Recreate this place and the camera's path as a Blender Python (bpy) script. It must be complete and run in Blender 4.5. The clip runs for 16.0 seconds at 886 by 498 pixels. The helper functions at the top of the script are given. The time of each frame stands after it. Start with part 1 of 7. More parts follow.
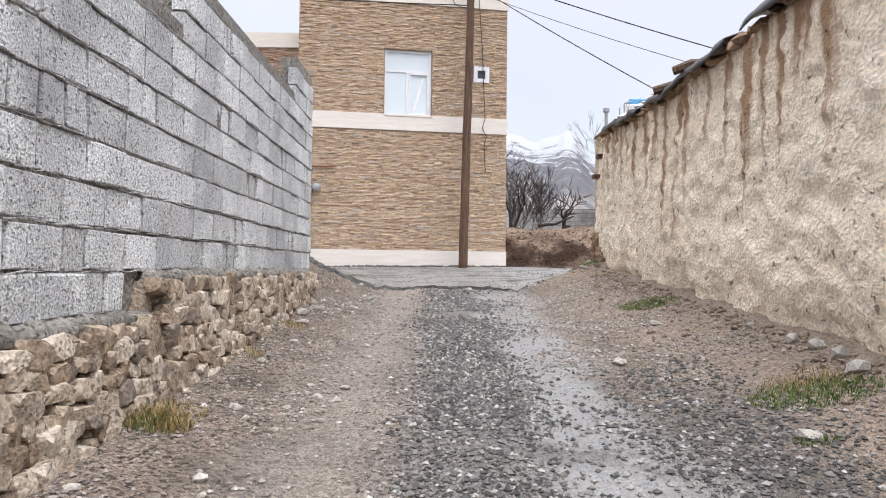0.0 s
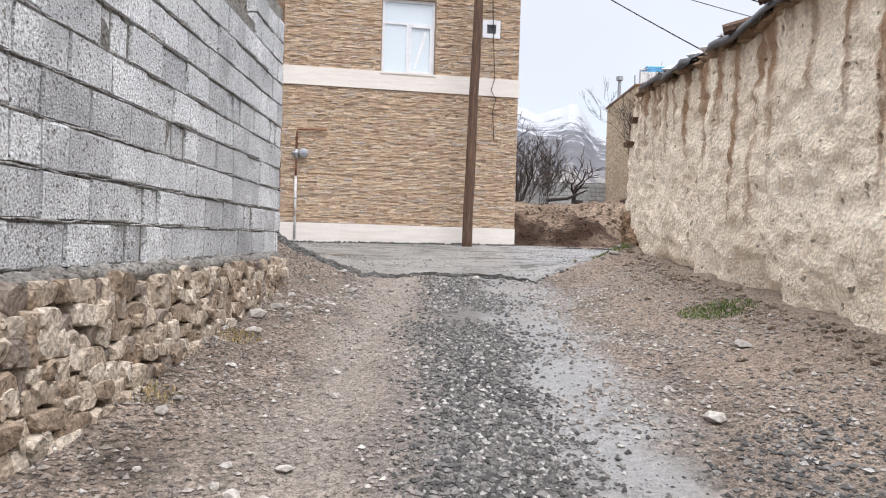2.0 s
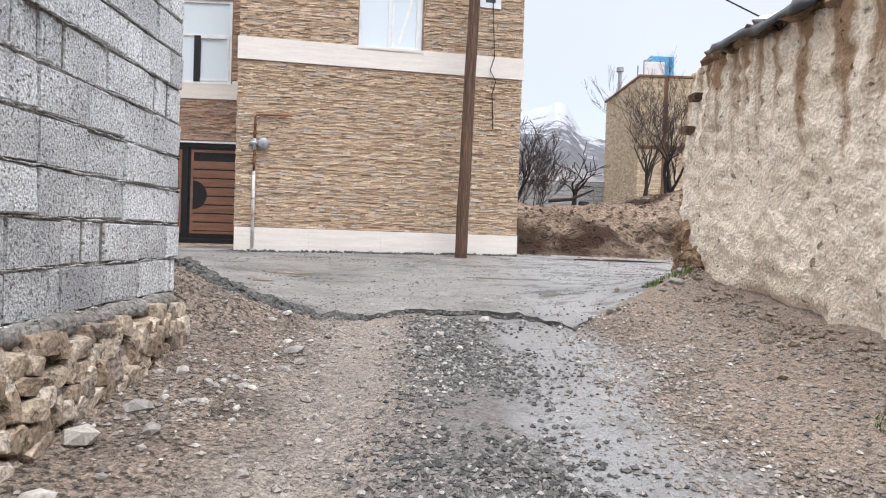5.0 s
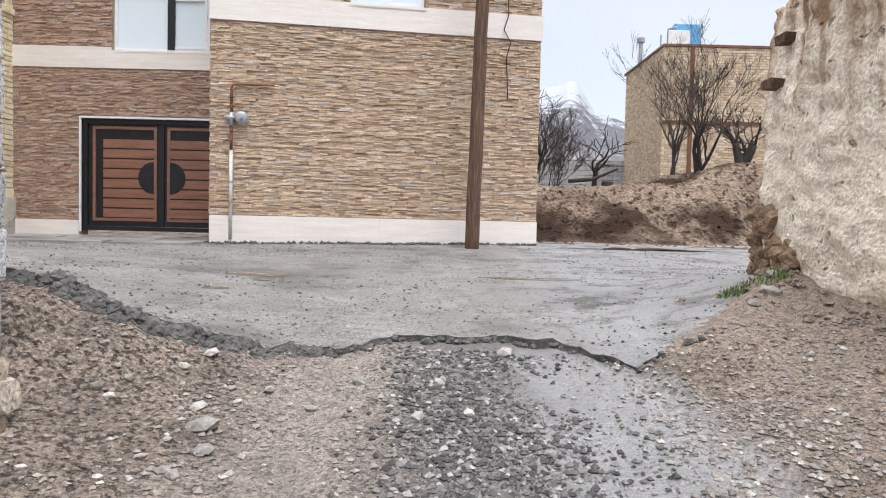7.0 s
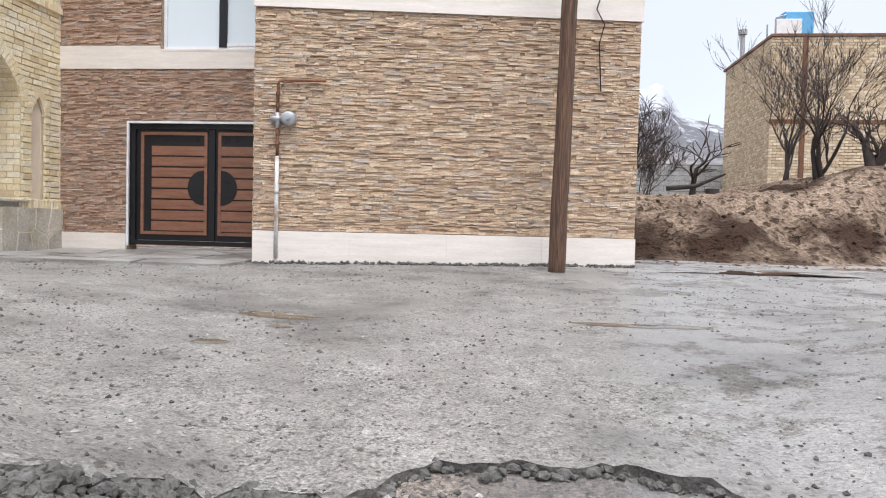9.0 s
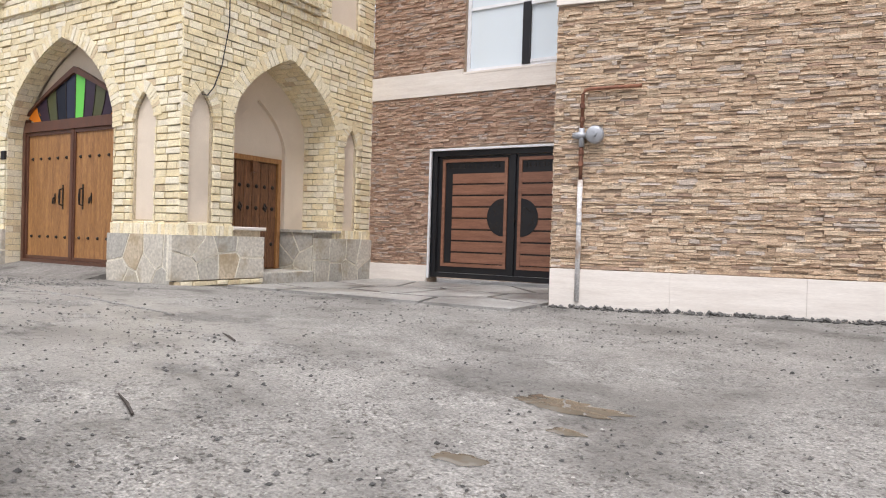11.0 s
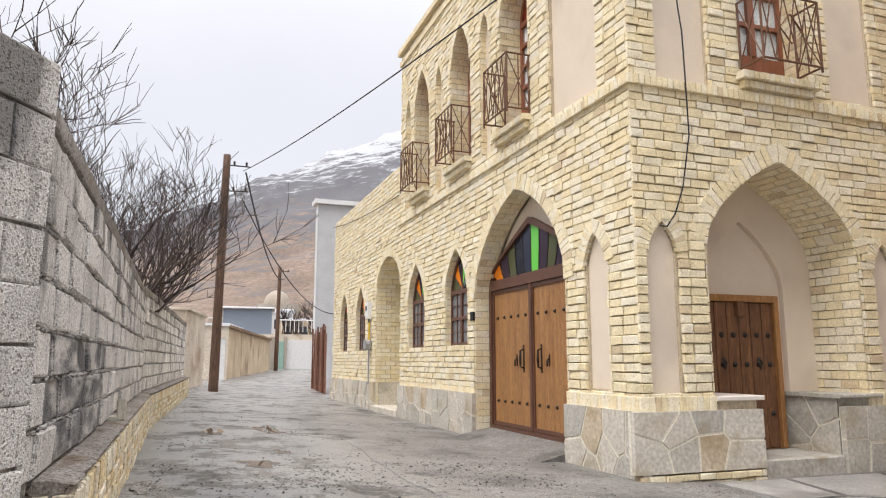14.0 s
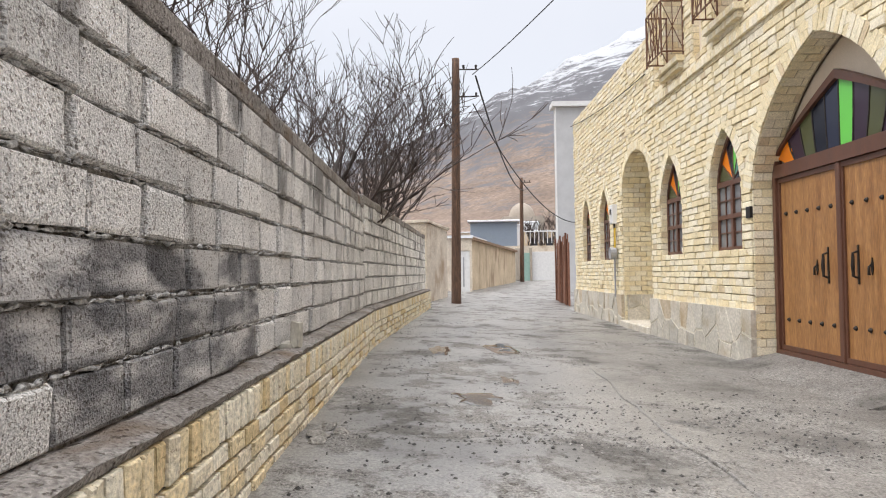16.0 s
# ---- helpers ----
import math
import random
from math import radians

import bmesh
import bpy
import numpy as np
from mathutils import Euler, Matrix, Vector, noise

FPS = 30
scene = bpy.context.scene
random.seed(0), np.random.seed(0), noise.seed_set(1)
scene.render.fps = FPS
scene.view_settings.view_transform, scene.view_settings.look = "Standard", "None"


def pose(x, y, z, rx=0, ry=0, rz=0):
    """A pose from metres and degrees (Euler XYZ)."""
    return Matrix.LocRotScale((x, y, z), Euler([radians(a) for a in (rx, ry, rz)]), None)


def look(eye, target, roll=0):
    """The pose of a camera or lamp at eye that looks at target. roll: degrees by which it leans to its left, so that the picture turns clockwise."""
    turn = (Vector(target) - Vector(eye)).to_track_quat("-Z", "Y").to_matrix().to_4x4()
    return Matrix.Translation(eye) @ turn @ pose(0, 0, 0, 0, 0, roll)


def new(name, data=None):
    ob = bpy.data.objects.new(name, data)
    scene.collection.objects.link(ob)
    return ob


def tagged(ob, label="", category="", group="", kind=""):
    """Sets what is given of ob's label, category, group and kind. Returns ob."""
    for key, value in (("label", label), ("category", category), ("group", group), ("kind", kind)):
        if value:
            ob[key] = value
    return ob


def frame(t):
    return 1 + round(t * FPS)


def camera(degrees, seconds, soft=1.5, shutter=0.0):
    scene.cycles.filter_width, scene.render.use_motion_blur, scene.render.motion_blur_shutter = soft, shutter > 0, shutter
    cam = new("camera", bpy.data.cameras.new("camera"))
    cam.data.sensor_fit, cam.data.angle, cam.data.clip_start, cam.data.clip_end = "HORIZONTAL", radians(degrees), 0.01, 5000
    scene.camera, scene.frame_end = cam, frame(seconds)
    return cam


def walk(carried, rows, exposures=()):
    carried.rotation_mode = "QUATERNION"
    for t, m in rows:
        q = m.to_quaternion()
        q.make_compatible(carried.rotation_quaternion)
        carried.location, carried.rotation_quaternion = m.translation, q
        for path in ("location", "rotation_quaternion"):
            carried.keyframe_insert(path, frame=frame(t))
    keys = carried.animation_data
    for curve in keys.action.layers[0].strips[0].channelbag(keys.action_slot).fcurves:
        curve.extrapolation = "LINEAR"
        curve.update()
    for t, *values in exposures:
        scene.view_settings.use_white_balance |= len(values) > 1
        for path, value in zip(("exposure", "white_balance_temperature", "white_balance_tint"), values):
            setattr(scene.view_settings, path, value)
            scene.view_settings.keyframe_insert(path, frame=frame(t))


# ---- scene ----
from mathutils.geometry import tessellate_polygon

cam = camera(64.8, 16.0, soft=1.1)
PATH = [
    (0, (0.019, 1.737, 1.769), (0.024, 3.736, 1.824), 0.6),
    (0.5, (0.072, 2.211, 1.806), (0.103, 4.211, 1.808), 0.2),
    (1, (0.042, 2.655, 1.806), (0.078, 4.655, 1.78), 0.5),
    (1.5, (0.005, 3.079, 1.863), (0.026, 5.078, 1.83), 1.2),
    (2, (0.0, 3.545, 1.91), (0.005, 5.545, 1.884), 1.6),
    (2.5, (-0.051, 3.956, 1.912), (-0.044, 5.956, 1.892), 2.0),
    (3, (-0.083, 4.369, 1.988), (-0.065, 6.369, 1.964), 2.2),
    (3.5, (-0.077, 4.833, 2.031), (-0.047, 6.833, 2.003), 2.3),
    (4, (-0.098, 5.254, 2.054), (-0.05, 7.254, 2.025), 1.9),
    (6.5, (0.017, 7.488, 2.207), (0.05, 9.487, 2.145), 1.5),
    (7, (0.03, 7.889, 2.216), (0.044, 9.887, 2.132), 1.3),
    (7.5, (0.03, 8.314, 2.281), (0.035, 10.312, 2.188), 1.2),
    (8, (0.069, 8.755, 2.295), (0.03, 10.753, 2.212), 1.2),
    (10.5, (-0.209, 10.88, 2.495), (-0.978, 12.726, 2.461), 1.7),
    (11, (-0.425, 11.254, 2.502), (-1.463, 12.964, 2.475), 1.7),
    (11.5, (-0.7, 11.555, 2.532), (-1.983, 13.089, 2.521), 1.7),
    (12, (-0.984, 11.887, 2.639), (-2.463, 13.233, 2.672), 1.4),
    (12.5, (-1.225, 12.24, 2.734), (-2.845, 13.405, 2.867), 0.9),
    (13, (-1.461, 12.496, 2.798), (-3.171, 13.498, 3.065), 0.6),
    (13.5, (-1.824, 12.751, 2.941), (-3.603, 13.595, 3.292), 0.4),
    (14, (-2.159, 12.986, 2.965), (-4.014, 13.663, 3.281), 0.0),
    (14.5, (-2.526, 13.203, 2.946), (-4.45, 13.708, 3.154), -0.1),
    (15, (-2.941, 13.365, 2.951), (-4.914, 13.675, 3.065), -0.2),
    (15.5, (-3.432, 13.477, 2.965), (-5.427, 13.599, 3.041), -0.4),
    (16, (-3.893, 13.467, 2.961), (-5.892, 13.468, 3.03), -0.7),
]
walk(cam, [(t, look(eye, target, roll)) for t, eye, target, roll in PATH],
     exposures=[(0.0, 0.17, 6300, 14), (4.0, 0.23, 6250, 13), (6.5, 0.15, 6200, 13), (8.0, 0.25, 6200, 13), (11.5, 0.24, 6400, 15), (12.5, 0.28, 6450, 15), (14.0, 0.14, 6600, 14), (14.5, 0.11, 6550, 14), (16.0, 0.16, 6500, 13)])

# ---- light: a bright overcast winter sky ----
world = bpy.data.worlds.new("overcast_sky")
scene.world = world
world.use_nodes = True
wn, wl = world.node_tree.nodes, world.node_tree.links
wn.clear()
sky = wn.new("ShaderNodeTexSky")
sky.sky_type, sky.sun_disc = "NISHITA", False
sky.sun_elevation, sky.sun_rotation = radians(56), radians(155)
sky_bg = wn.new("ShaderNodeBackground")
sky_bg.inputs["Strength"].default_value = 0.05
wl.new(sky.outputs[0], sky_bg.inputs["Color"])
cloud_pos = wn.new("ShaderNodeTexCoord")
cloud = wn.new("ShaderNodeTexNoise")
cloud.inputs["Scale"].default_value, cloud.inputs["Detail"].default_value = 2.2, 4.0
wl.new(cloud_pos.outputs["Generated"], cloud.inputs["Vector"])
cloud_ramp = wn.new("ShaderNodeValToRGB")
cloud_ramp.color_ramp.elements[0].position, cloud_ramp.color_ramp.elements[0].color = 0.3, (0.90, 0.905, 0.895, 1)
cloud_ramp.color_ramp.elements[1].position, cloud_ramp.color_ramp.elements[1].color = 0.7, (0.99, 0.985, 0.965, 1)
wl.new(cloud.outputs["Fac"], cloud_ramp.inputs["Fac"])
cloud_bg = wn.new("ShaderNodeBackground")
wl.new(cloud_ramp.outputs[0], cloud_bg.inputs["Color"])
# an overcast sky is several times as bright overhead as at the horizon
split = wn.new("ShaderNodeSeparateXYZ")
wl.new(cloud_pos.outputs["Generated"], split.inputs[0])
square = wn.new("ShaderNodeMath")
square.operation = "MULTIPLY"
wl.new(split.outputs["Z"], square.inputs[0])
wl.new(split.outputs["Z"], square.inputs[1])
bright = wn.new("ShaderNodeMapRange")
bright.inputs["To Min"].default_value, bright.inputs["To Max"].default_value = 0.66, 4.3
fourth = wn.new("ShaderNodeMath")
fourth.operation = "MULTIPLY"
wl.new(square.outputs[0], fourth.inputs[0])
wl.new(square.outputs[0], fourth.inputs[1])
wl.new(fourth.outputs[0], bright.inputs["Value"])
wl.new(bright.outputs[0], cloud_bg.inputs["Strength"])
both = wn.new("ShaderNodeAddShader")
wl.new(sky_bg.outputs[0], both.inputs[0])
wl.new(cloud_bg.outputs[0], both.inputs[1])
wout = wn.new("ShaderNodeOutputWorld")
wl.new(both.outputs[0], wout.inputs["Surface"])

sun_data = bpy.data.lights.new("sun", "SUN")
sun_data.energy, sun_data.angle, sun_data.color = 1.5, radians(25), (1.0, 0.97, 0.92)
sun = new("sun", sun_data)
sun.matrix_world = look((0, 0, 30), (-8.5, 18.3, 0))


# ---- materials ----
def surface(name, low, high, scale=3.0, rough=(0.8, 0.95), fine=60.0, bump=0.3, depth=0.01, tint=0.0, metal=0.0, stain=None, stain_scale=0.6, stain_at=(0.55, 0.7), stain_stretch=(1, 1, 1), stain_rise=None, stain_warp=0.0, stretch=(1, 1, 1), island=False, grain=0.25, spec=0.5, pits=None):
    """A procedural surface: two colours mixed by a coarse and a fine noise, an optional stain, a tint per piece and fine relief."""
    m = bpy.data.materials.new(name)
    m.use_nodes = True
    n, l = m.node_tree.nodes, m.node_tree.links
    b = n["Principled BSDF"]
    b.inputs["Metallic"].default_value = metal
    b.inputs["Specular IOR Level"].default_value = spec
    tc = n.new("ShaderNodeNewGeometry")
    mp = n.new("ShaderNodeMapping")
    mp.inputs["Scale"].default_value = stretch
    l.new(tc.outputs["Position"], mp.inputs["Vector"])
    big = n.new("ShaderNodeTexNoise")
    big.inputs["Scale"].default_value, big.inputs["Detail"].default_value, big.inputs["Roughness"].default_value = scale, 8.0, 0.66
    l.new(mp.outputs[0], big.inputs["Vector"])
    small = n.new("ShaderNodeTexNoise")
    small.inputs["Scale"].default_value, small.inputs["Detail"].default_value = fine, 4.0
    l.new(mp.outputs[0], small.inputs["Vector"])
    ramp = n.new("ShaderNodeValToRGB")
    ramp.color_ramp.elements[0].position, ramp.color_ramp.elements[0].color = 0.32, (*low, 1)
    ramp.color_ramp.elements[1].position, ramp.color_ramp.elements[1].color = 0.68, (*high, 1)
    l.new(big.outputs["Fac"], ramp.inputs["Fac"])
    colour = ramp.outputs[0]
    if grain:
        gr = n.new("ShaderNodeMapRange")
        gr.inputs["From Min"].default_value, gr.inputs["From Max"].default_value = 0.3, 0.7
        gr.inputs["To Min"].default_value, gr.inputs["To Max"].default_value = 1 - grain, 1 + grain
        l.new(small.outputs["Fac"], gr.inputs["Value"])
        mul = n.new("ShaderNodeMix")
        mul.data_type, mul.blend_type = "RGBA", "MULTIPLY"
        mul.inputs[0].default_value = 1.0
        l.new(colour, mul.inputs[6])
        l.new(gr.outputs[0], mul.inputs[7])
        colour = mul.outputs[2]
    if stain:
        sn = n.new("ShaderNodeTexNoise")
        sn.inputs["Scale"].default_value, sn.inputs["Detail"].default_value = stain_scale, 6.0
        sm = n.new("ShaderNodeMapping")
        sm.inputs["Scale"].default_value = stain_stretch
        if stain_warp:
            rag = n.new("ShaderNodeTexNoise")
            rag.inputs["Scale"].default_value, rag.inputs["Detail"].default_value = 7.0, 6.0
            l.new(tc.outputs["Position"], rag.inputs["Vector"])
            off = n.new("ShaderNodeMix")
            off.data_type, off.blend_type = "RGBA", "LINEAR_LIGHT"
            off.inputs[0].default_value = stain_warp
            l.new(tc.outputs["Position"], off.inputs[6])
            l.new(rag.outputs["Color"], off.inputs[7])
            l.new(off.outputs[2], sm.inputs["Vector"])
        else:
            l.new(tc.outputs["Position"], sm.inputs["Vector"])
        l.new(sm.outputs[0], sn.inputs["Vector"])
        sr = n.new("ShaderNodeMapRange")
        sr.inputs["From Min"].default_value, sr.inputs["From Max"].default_value = stain_at
        level = sn.outputs["Fac"]
        if stain_rise:
            part_z = n.new("ShaderNodeSeparateXYZ")
            l.new(tc.outputs["Position"], part_z.inputs[0])
            over = n.new("ShaderNodeMath")
            over.operation = "SUBTRACT"
            l.new(part_z.outputs["Z"], over.inputs[0])
            over.inputs[1].default_value = stain_rise[0]
            more = n.new("ShaderNodeMath")
            more.operation = "MULTIPLY_ADD"
            l.new(over.outputs[0], more.inputs[0])
            more.inputs[1].default_value = stain_rise[1]
            l.new(level, more.inputs[2])
            level = more.outputs[0]
        l.new(level, sr.inputs["Value"])
        mx = n.new("ShaderNodeMix")
        mx.data_type = "RGBA"
        l.new(sr.outputs[0], mx.inputs[0])
        l.new(colour, mx.inputs[6])
        mx.inputs[7].default_value = (*stain, 1)
        colour = mx.outputs[2]
    pit_mask = None
    # pits are also multiplied darker, painting the shade inside the hollows
    if pits:
        pn = n.new("ShaderNodeTexNoise")
        pn.inputs["Scale"].default_value, pn.inputs["Detail"].default_value = pits[0], 3.0
        l.new(tc.outputs["Position"], pn.inputs["Vector"])
        pr = n.new("ShaderNodeMapRange")
        pr.inputs["From Min"].default_value, pr.inputs["From Max"].default_value = pits[1], pits[1] + 0.05
        l.new(pn.outputs["Fac"], pr.inputs["Value"])
        pm = n.new("ShaderNodeMix")
        pm.data_type, pm.blend_type = "RGBA", "MULTIPLY"
        l.new(pr.outputs[0], pm.inputs[0])
        l.new(colour, pm.inputs[6])
        pm.inputs[7].default_value = (pits[2], pits[2] * 0.94, pits[2] * 0.88, 1)
        colour, pit_mask = pm.outputs[2], pr.outputs[0]
    if tint:
        if island:
            src = tc.outputs["Random Per Island"]
        else:
            src = n.new("ShaderNodeObjectInfo").outputs["Random"]
        tr = n.new("ShaderNodeMapRange")
        tr.inputs["To Min"].default_value, tr.inputs["To Max"].default_value = 1 - tint, 1 + tint
        l.new(src, tr.inputs["Value"])
        tm = n.new("ShaderNodeMix")
        tm.data_type, tm.blend_type = "RGBA", "MULTIPLY"
        tm.inputs[0].default_value = 1.0
        l.new(colour, tm.inputs[6])
        l.new(tr.outputs[0], tm.inputs[7])
        colour = tm.outputs[2]
    l.new(colour, b.inputs["Base Color"])
    rr = n.new("ShaderNodeMapRange")
    rr.inputs["From Min"].default_value, rr.inputs["From Max"].default_value = 0.35, 0.65
    rr.inputs["To Min"].default_value, rr.inputs["To Max"].default_value = rough
    l.new(big.outputs["Fac"], rr.inputs["Value"])
    l.new(rr.outputs[0], b.inputs["Roughness"])
    if bump:
        bp = n.new("ShaderNodeBump")
        bp.inputs["Strength"].default_value, bp.inputs["Distance"].default_value = bump, depth
        height = small.outputs["Fac"]
        if pit_mask:
            dig = n.new("ShaderNodeMath")
            dig.operation = "MULTIPLY_ADD"
            l.new(pit_mask, dig.inputs[0])
            dig.inputs[1].default_value = -0.5
            l.new(height, dig.inputs[2])
            height = dig.outputs[0]
        l.new(height, bp.inputs["Height"])
        l.new(bp.outputs[0], b.inputs["Normal"])
    return m


def pieces_colour(m, stops, island=True):
    """Replace the ground colour of a surface by one of several, chosen piece by piece."""
    n, l = m.node_tree.nodes, m.node_tree.links
    ramp = n.new("ShaderNodeValToRGB")
    ramp.color_ramp.interpolation = "CONSTANT"
    while len(ramp.color_ramp.elements) < len(stops):
        ramp.color_ramp.elements.new(0.5)
    for e, (p, c) in zip(ramp.color_ramp.elements, stops):
        e.position, e.color = p, (*c, 1)
    if island:
        add = n.new("ShaderNodeMath")
        add.operation = "ADD"
        l.new(n.new("ShaderNodeNewGeometry").outputs["Random Per Island"], add.inputs[0])
        l.new(n.new("ShaderNodeObjectInfo").outputs["Random"], add.inputs[1])
        wrap = n.new("ShaderNodeMath")
        wrap.operation = "FRACT"
        l.new(add.outputs[0], wrap.inputs[0])
        src = wrap.outputs[0]
    else:
        src = n.new("ShaderNodeObjectInfo").outputs["Random"]
    l.new(src, ramp.inputs["Fac"])
    b = n["Principled BSDF"]
    old = b.inputs["Base Color"].links[0].from_socket
    mx = n.new("ShaderNodeMix")
    mx.data_type, mx.blend_type = "RGBA", "MULTIPLY"
    mx.inputs[0].default_value = 1.0
    l.new(old, mx.inputs[6])
    l.new(ramp.outputs[0], mx.inputs[7])
    l.new(mx.outputs[2], b.inputs["Base Color"])
    return m


def film(m, scale, at, dark, weight=1.0, extra=None):
    """A film of rain water in patches: it darkens what lies under it and mirrors the sky."""
    n, l = m.node_tree.nodes, m.node_tree.links
    b = n["Principled BSDF"]
    geo = n.new("ShaderNodeNewGeometry")
    nz = n.new("ShaderNodeTexNoise")
    nz.inputs["Scale"].default_value, nz.inputs["Detail"].default_value, nz.inputs["Roughness"].default_value = scale, 12.0, 0.7
    l.new(geo.outputs["Position"], nz.inputs["Vector"])
    mr = n.new("ShaderNodeMapRange")
    mr.inputs["From Min"].default_value, mr.inputs["From Max"].default_value = at
    mr.inputs["To Max"].default_value = weight
    l.new(nz.outputs["Fac"], mr.inputs["Value"])
    mask = mr.outputs[0]
    if extra:
        k = n.new("ShaderNodeMath")
        k.operation = "MULTIPLY"
        l.new(mask, k.inputs[0])
        l.new(extra, k.inputs[1])
        mask = k.outputs[0]
    mx = n.new("ShaderNodeMix")
    mx.data_type, mx.blend_type = "RGBA", "MULTIPLY"
    l.new(extra or mask, mx.inputs[0])
    l.new(b.inputs["Base Color"].links[0].from_socket, mx.inputs[6])
    mx.inputs[7].default_value = (dark, dark, dark, 1)
    l.new(mx.outputs[2], b.inputs["Base Color"])
    l.new(mask, b.inputs["Coat Weight"])
    b.inputs["Coat Roughness"].default_value = 0.44
    b.inputs["Coat IOR"].default_value = 2.1
    ripple = n.new("ShaderNodeBump")
    ripple.inputs["Strength"].default_value, ripple.inputs["Distance"].default_value = 0.25, 0.006
    rn = n.new("ShaderNodeTexNoise")
    rn.inputs["Scale"].default_value, rn.inputs["Detail"].default_value = 14.0, 3.0
    l.new(geo.outputs["Position"], rn.inputs["Vector"])
    l.new(rn.outputs["Fac"], ripple.inputs["Height"])
    l.new(ripple.outputs[0], b.inputs["Coat Normal"])
    return m


def pebbles(m, scale, low, high, bump=0.5, depth=0.01):
    """Packed grains: a tone of its own for each grain, and the relief between them."""
    n, l = m.node_tree.nodes, m.node_tree.links
    b = n["Principled BSDF"]
    vo = n.new("ShaderNodeTexVoronoi")
    vo.inputs["Scale"].default_value = scale
    wob = n.new("ShaderNodeTexNoise")
    wob.inputs["Scale"].default_value, wob.inputs["Detail"].default_value = scale * 0.6, 3.0
    geo = n.new("ShaderNodeNewGeometry")
    l.new(geo.outputs["Position"], wob.inputs["Vector"])
    shift = n.new("ShaderNodeMix")
    shift.data_type, shift.blend_type = "RGBA", "LINEAR_LIGHT"
    shift.inputs[0].default_value = 0.6 / scale
    l.new(geo.outputs["Position"], shift.inputs[6])
    l.new(wob.outputs["Color"], shift.inputs[7])
    l.new(shift.outputs[2], vo.inputs["Vector"])
    sep = n.new("ShaderNodeSeparateColor")
    l.new(vo.outputs["Color"], sep.inputs[0])
    mr = n.new("ShaderNodeMapRange")
    mr.inputs["To Min"].default_value, mr.inputs["To Max"].default_value = low, high
    l.new(sep.outputs[0], mr.inputs["Value"])
    mx = n.new("ShaderNodeMix")
    mx.data_type, mx.blend_type = "RGBA", "MULTIPLY"
    mx.inputs[0].default_value = 1.0
    l.new(b.inputs["Base Color"].links[0].from_socket, mx.inputs[6])
    l.new(mr.outputs[0], mx.inputs[7])
    l.new(mx.outputs[2], b.inputs["Base Color"])
    bp = n.new("ShaderNodeBump")
    bp.invert = True
    bp.inputs["Strength"].default_value, bp.inputs["Distance"].default_value = bump, depth
    l.new(vo.outputs["Distance"], bp.inputs["Height"])
    if b.inputs["Normal"].links:
        l.new(b.inputs["Normal"].links[0].from_socket, bp.inputs["Normal"])
    l.new(bp.outputs[0], b.inputs["Normal"])
    return m


def plain(name, colour, rough=0.5, metal=0.0):
    return surface(name, tuple(c * 0.9 for c in colour), tuple(min(1, c * 1.08) for c in colour), 6.0, (rough, min(1, rough + 0.12)), 90.0, 0.08, 0.004, metal=metal, grain=0.08)


def glass(name, colour=(0.75, 0.8, 0.85), rough=0.03, clear=0.35):
    m = bpy.data.materials.new(name)
    m.use_nodes = True
    b = m.node_tree.nodes["Principled BSDF"]
    b.inputs["Base Color"].default_value = (*colour, 1)
    b.inputs["Roughness"].default_value = rough
    b.inputs["Transmission Weight"].default_value = clear
    b.inputs["IOR"].default_value = 1.5
    return m


BLOCK = surface("concrete_block", (0.48, 0.49, 0.50), (0.72, 0.73, 0.735), 2.0, (0.85, 0.97), 80.0, 0.9, 0.016, pits=(50.0, 0.60, 0.45), tint=0.18, stain=(0.38, 0.385, 0.395), stain_scale=1.1, stain_at=(0.56, 0.72), grain=0.45, spec=0.2)
BLOCK_DARK = surface("weathered_block", (0.58, 0.565, 0.545), (0.90, 0.875, 0.845), 2.0, (0.85, 0.97), 120.0, 1.0, 0.016, pits=(70.0, 0.585, 0.5), tint=0.14, stain=(0.27, 0.26, 0.25), stain_scale=2.2, stain_at=(0.56, 0.70), stain_stretch=(2.2, 2.2, 0.7), stain_rise=(3.35, 0.22), stain_warp=0.03, grain=0.35)
BLOCK_BLACK = surface("sooty_block", (0.085, 0.083, 0.088), (0.26, 0.255, 0.255), 4.0, (0.8, 0.95), 120.0, 1.0, 0.015, pits=(70.0, 0.585, 0.5), tint=0.15, stain=(0.60, 0.58, 0.56), stain_scale=3.2, stain_at=(0.45, 0.62), stain_stretch=(0.7, 0.7, 2.4), grain=0.55)
MORTAR = surface("grey_mortar", (0.31, 0.305, 0.295), (0.48, 0.475, 0.46), 5.0, (0.95, 1.0), 70.0, 0.9, 0.015, pits=(40.0, 0.58, 0.5), grain=0.5, spec=0.1)
LEDGE = surface("dirty_cement_ledge", (0.17, 0.15, 0.135), (0.38, 0.355, 0.33), 2.2, (0.85, 1.0), 60.0, 1.0, 0.02, pits=(32.0, 0.60, 0.5), stain=(0.20, 0.155, 0.12), stain_scale=2.5, stain_at=(0.54, 0.68), grain=0.45, spec=0.2)
MORTAR_DARK = surface("dark_mortar", (0.15, 0.14, 0.125), (0.28, 0.265, 0.24), 3.0, (0.9, 1.0), 45.0, 0.9, 0.02, pits=(40.0, 0.60, 0.5), grain=0.5)
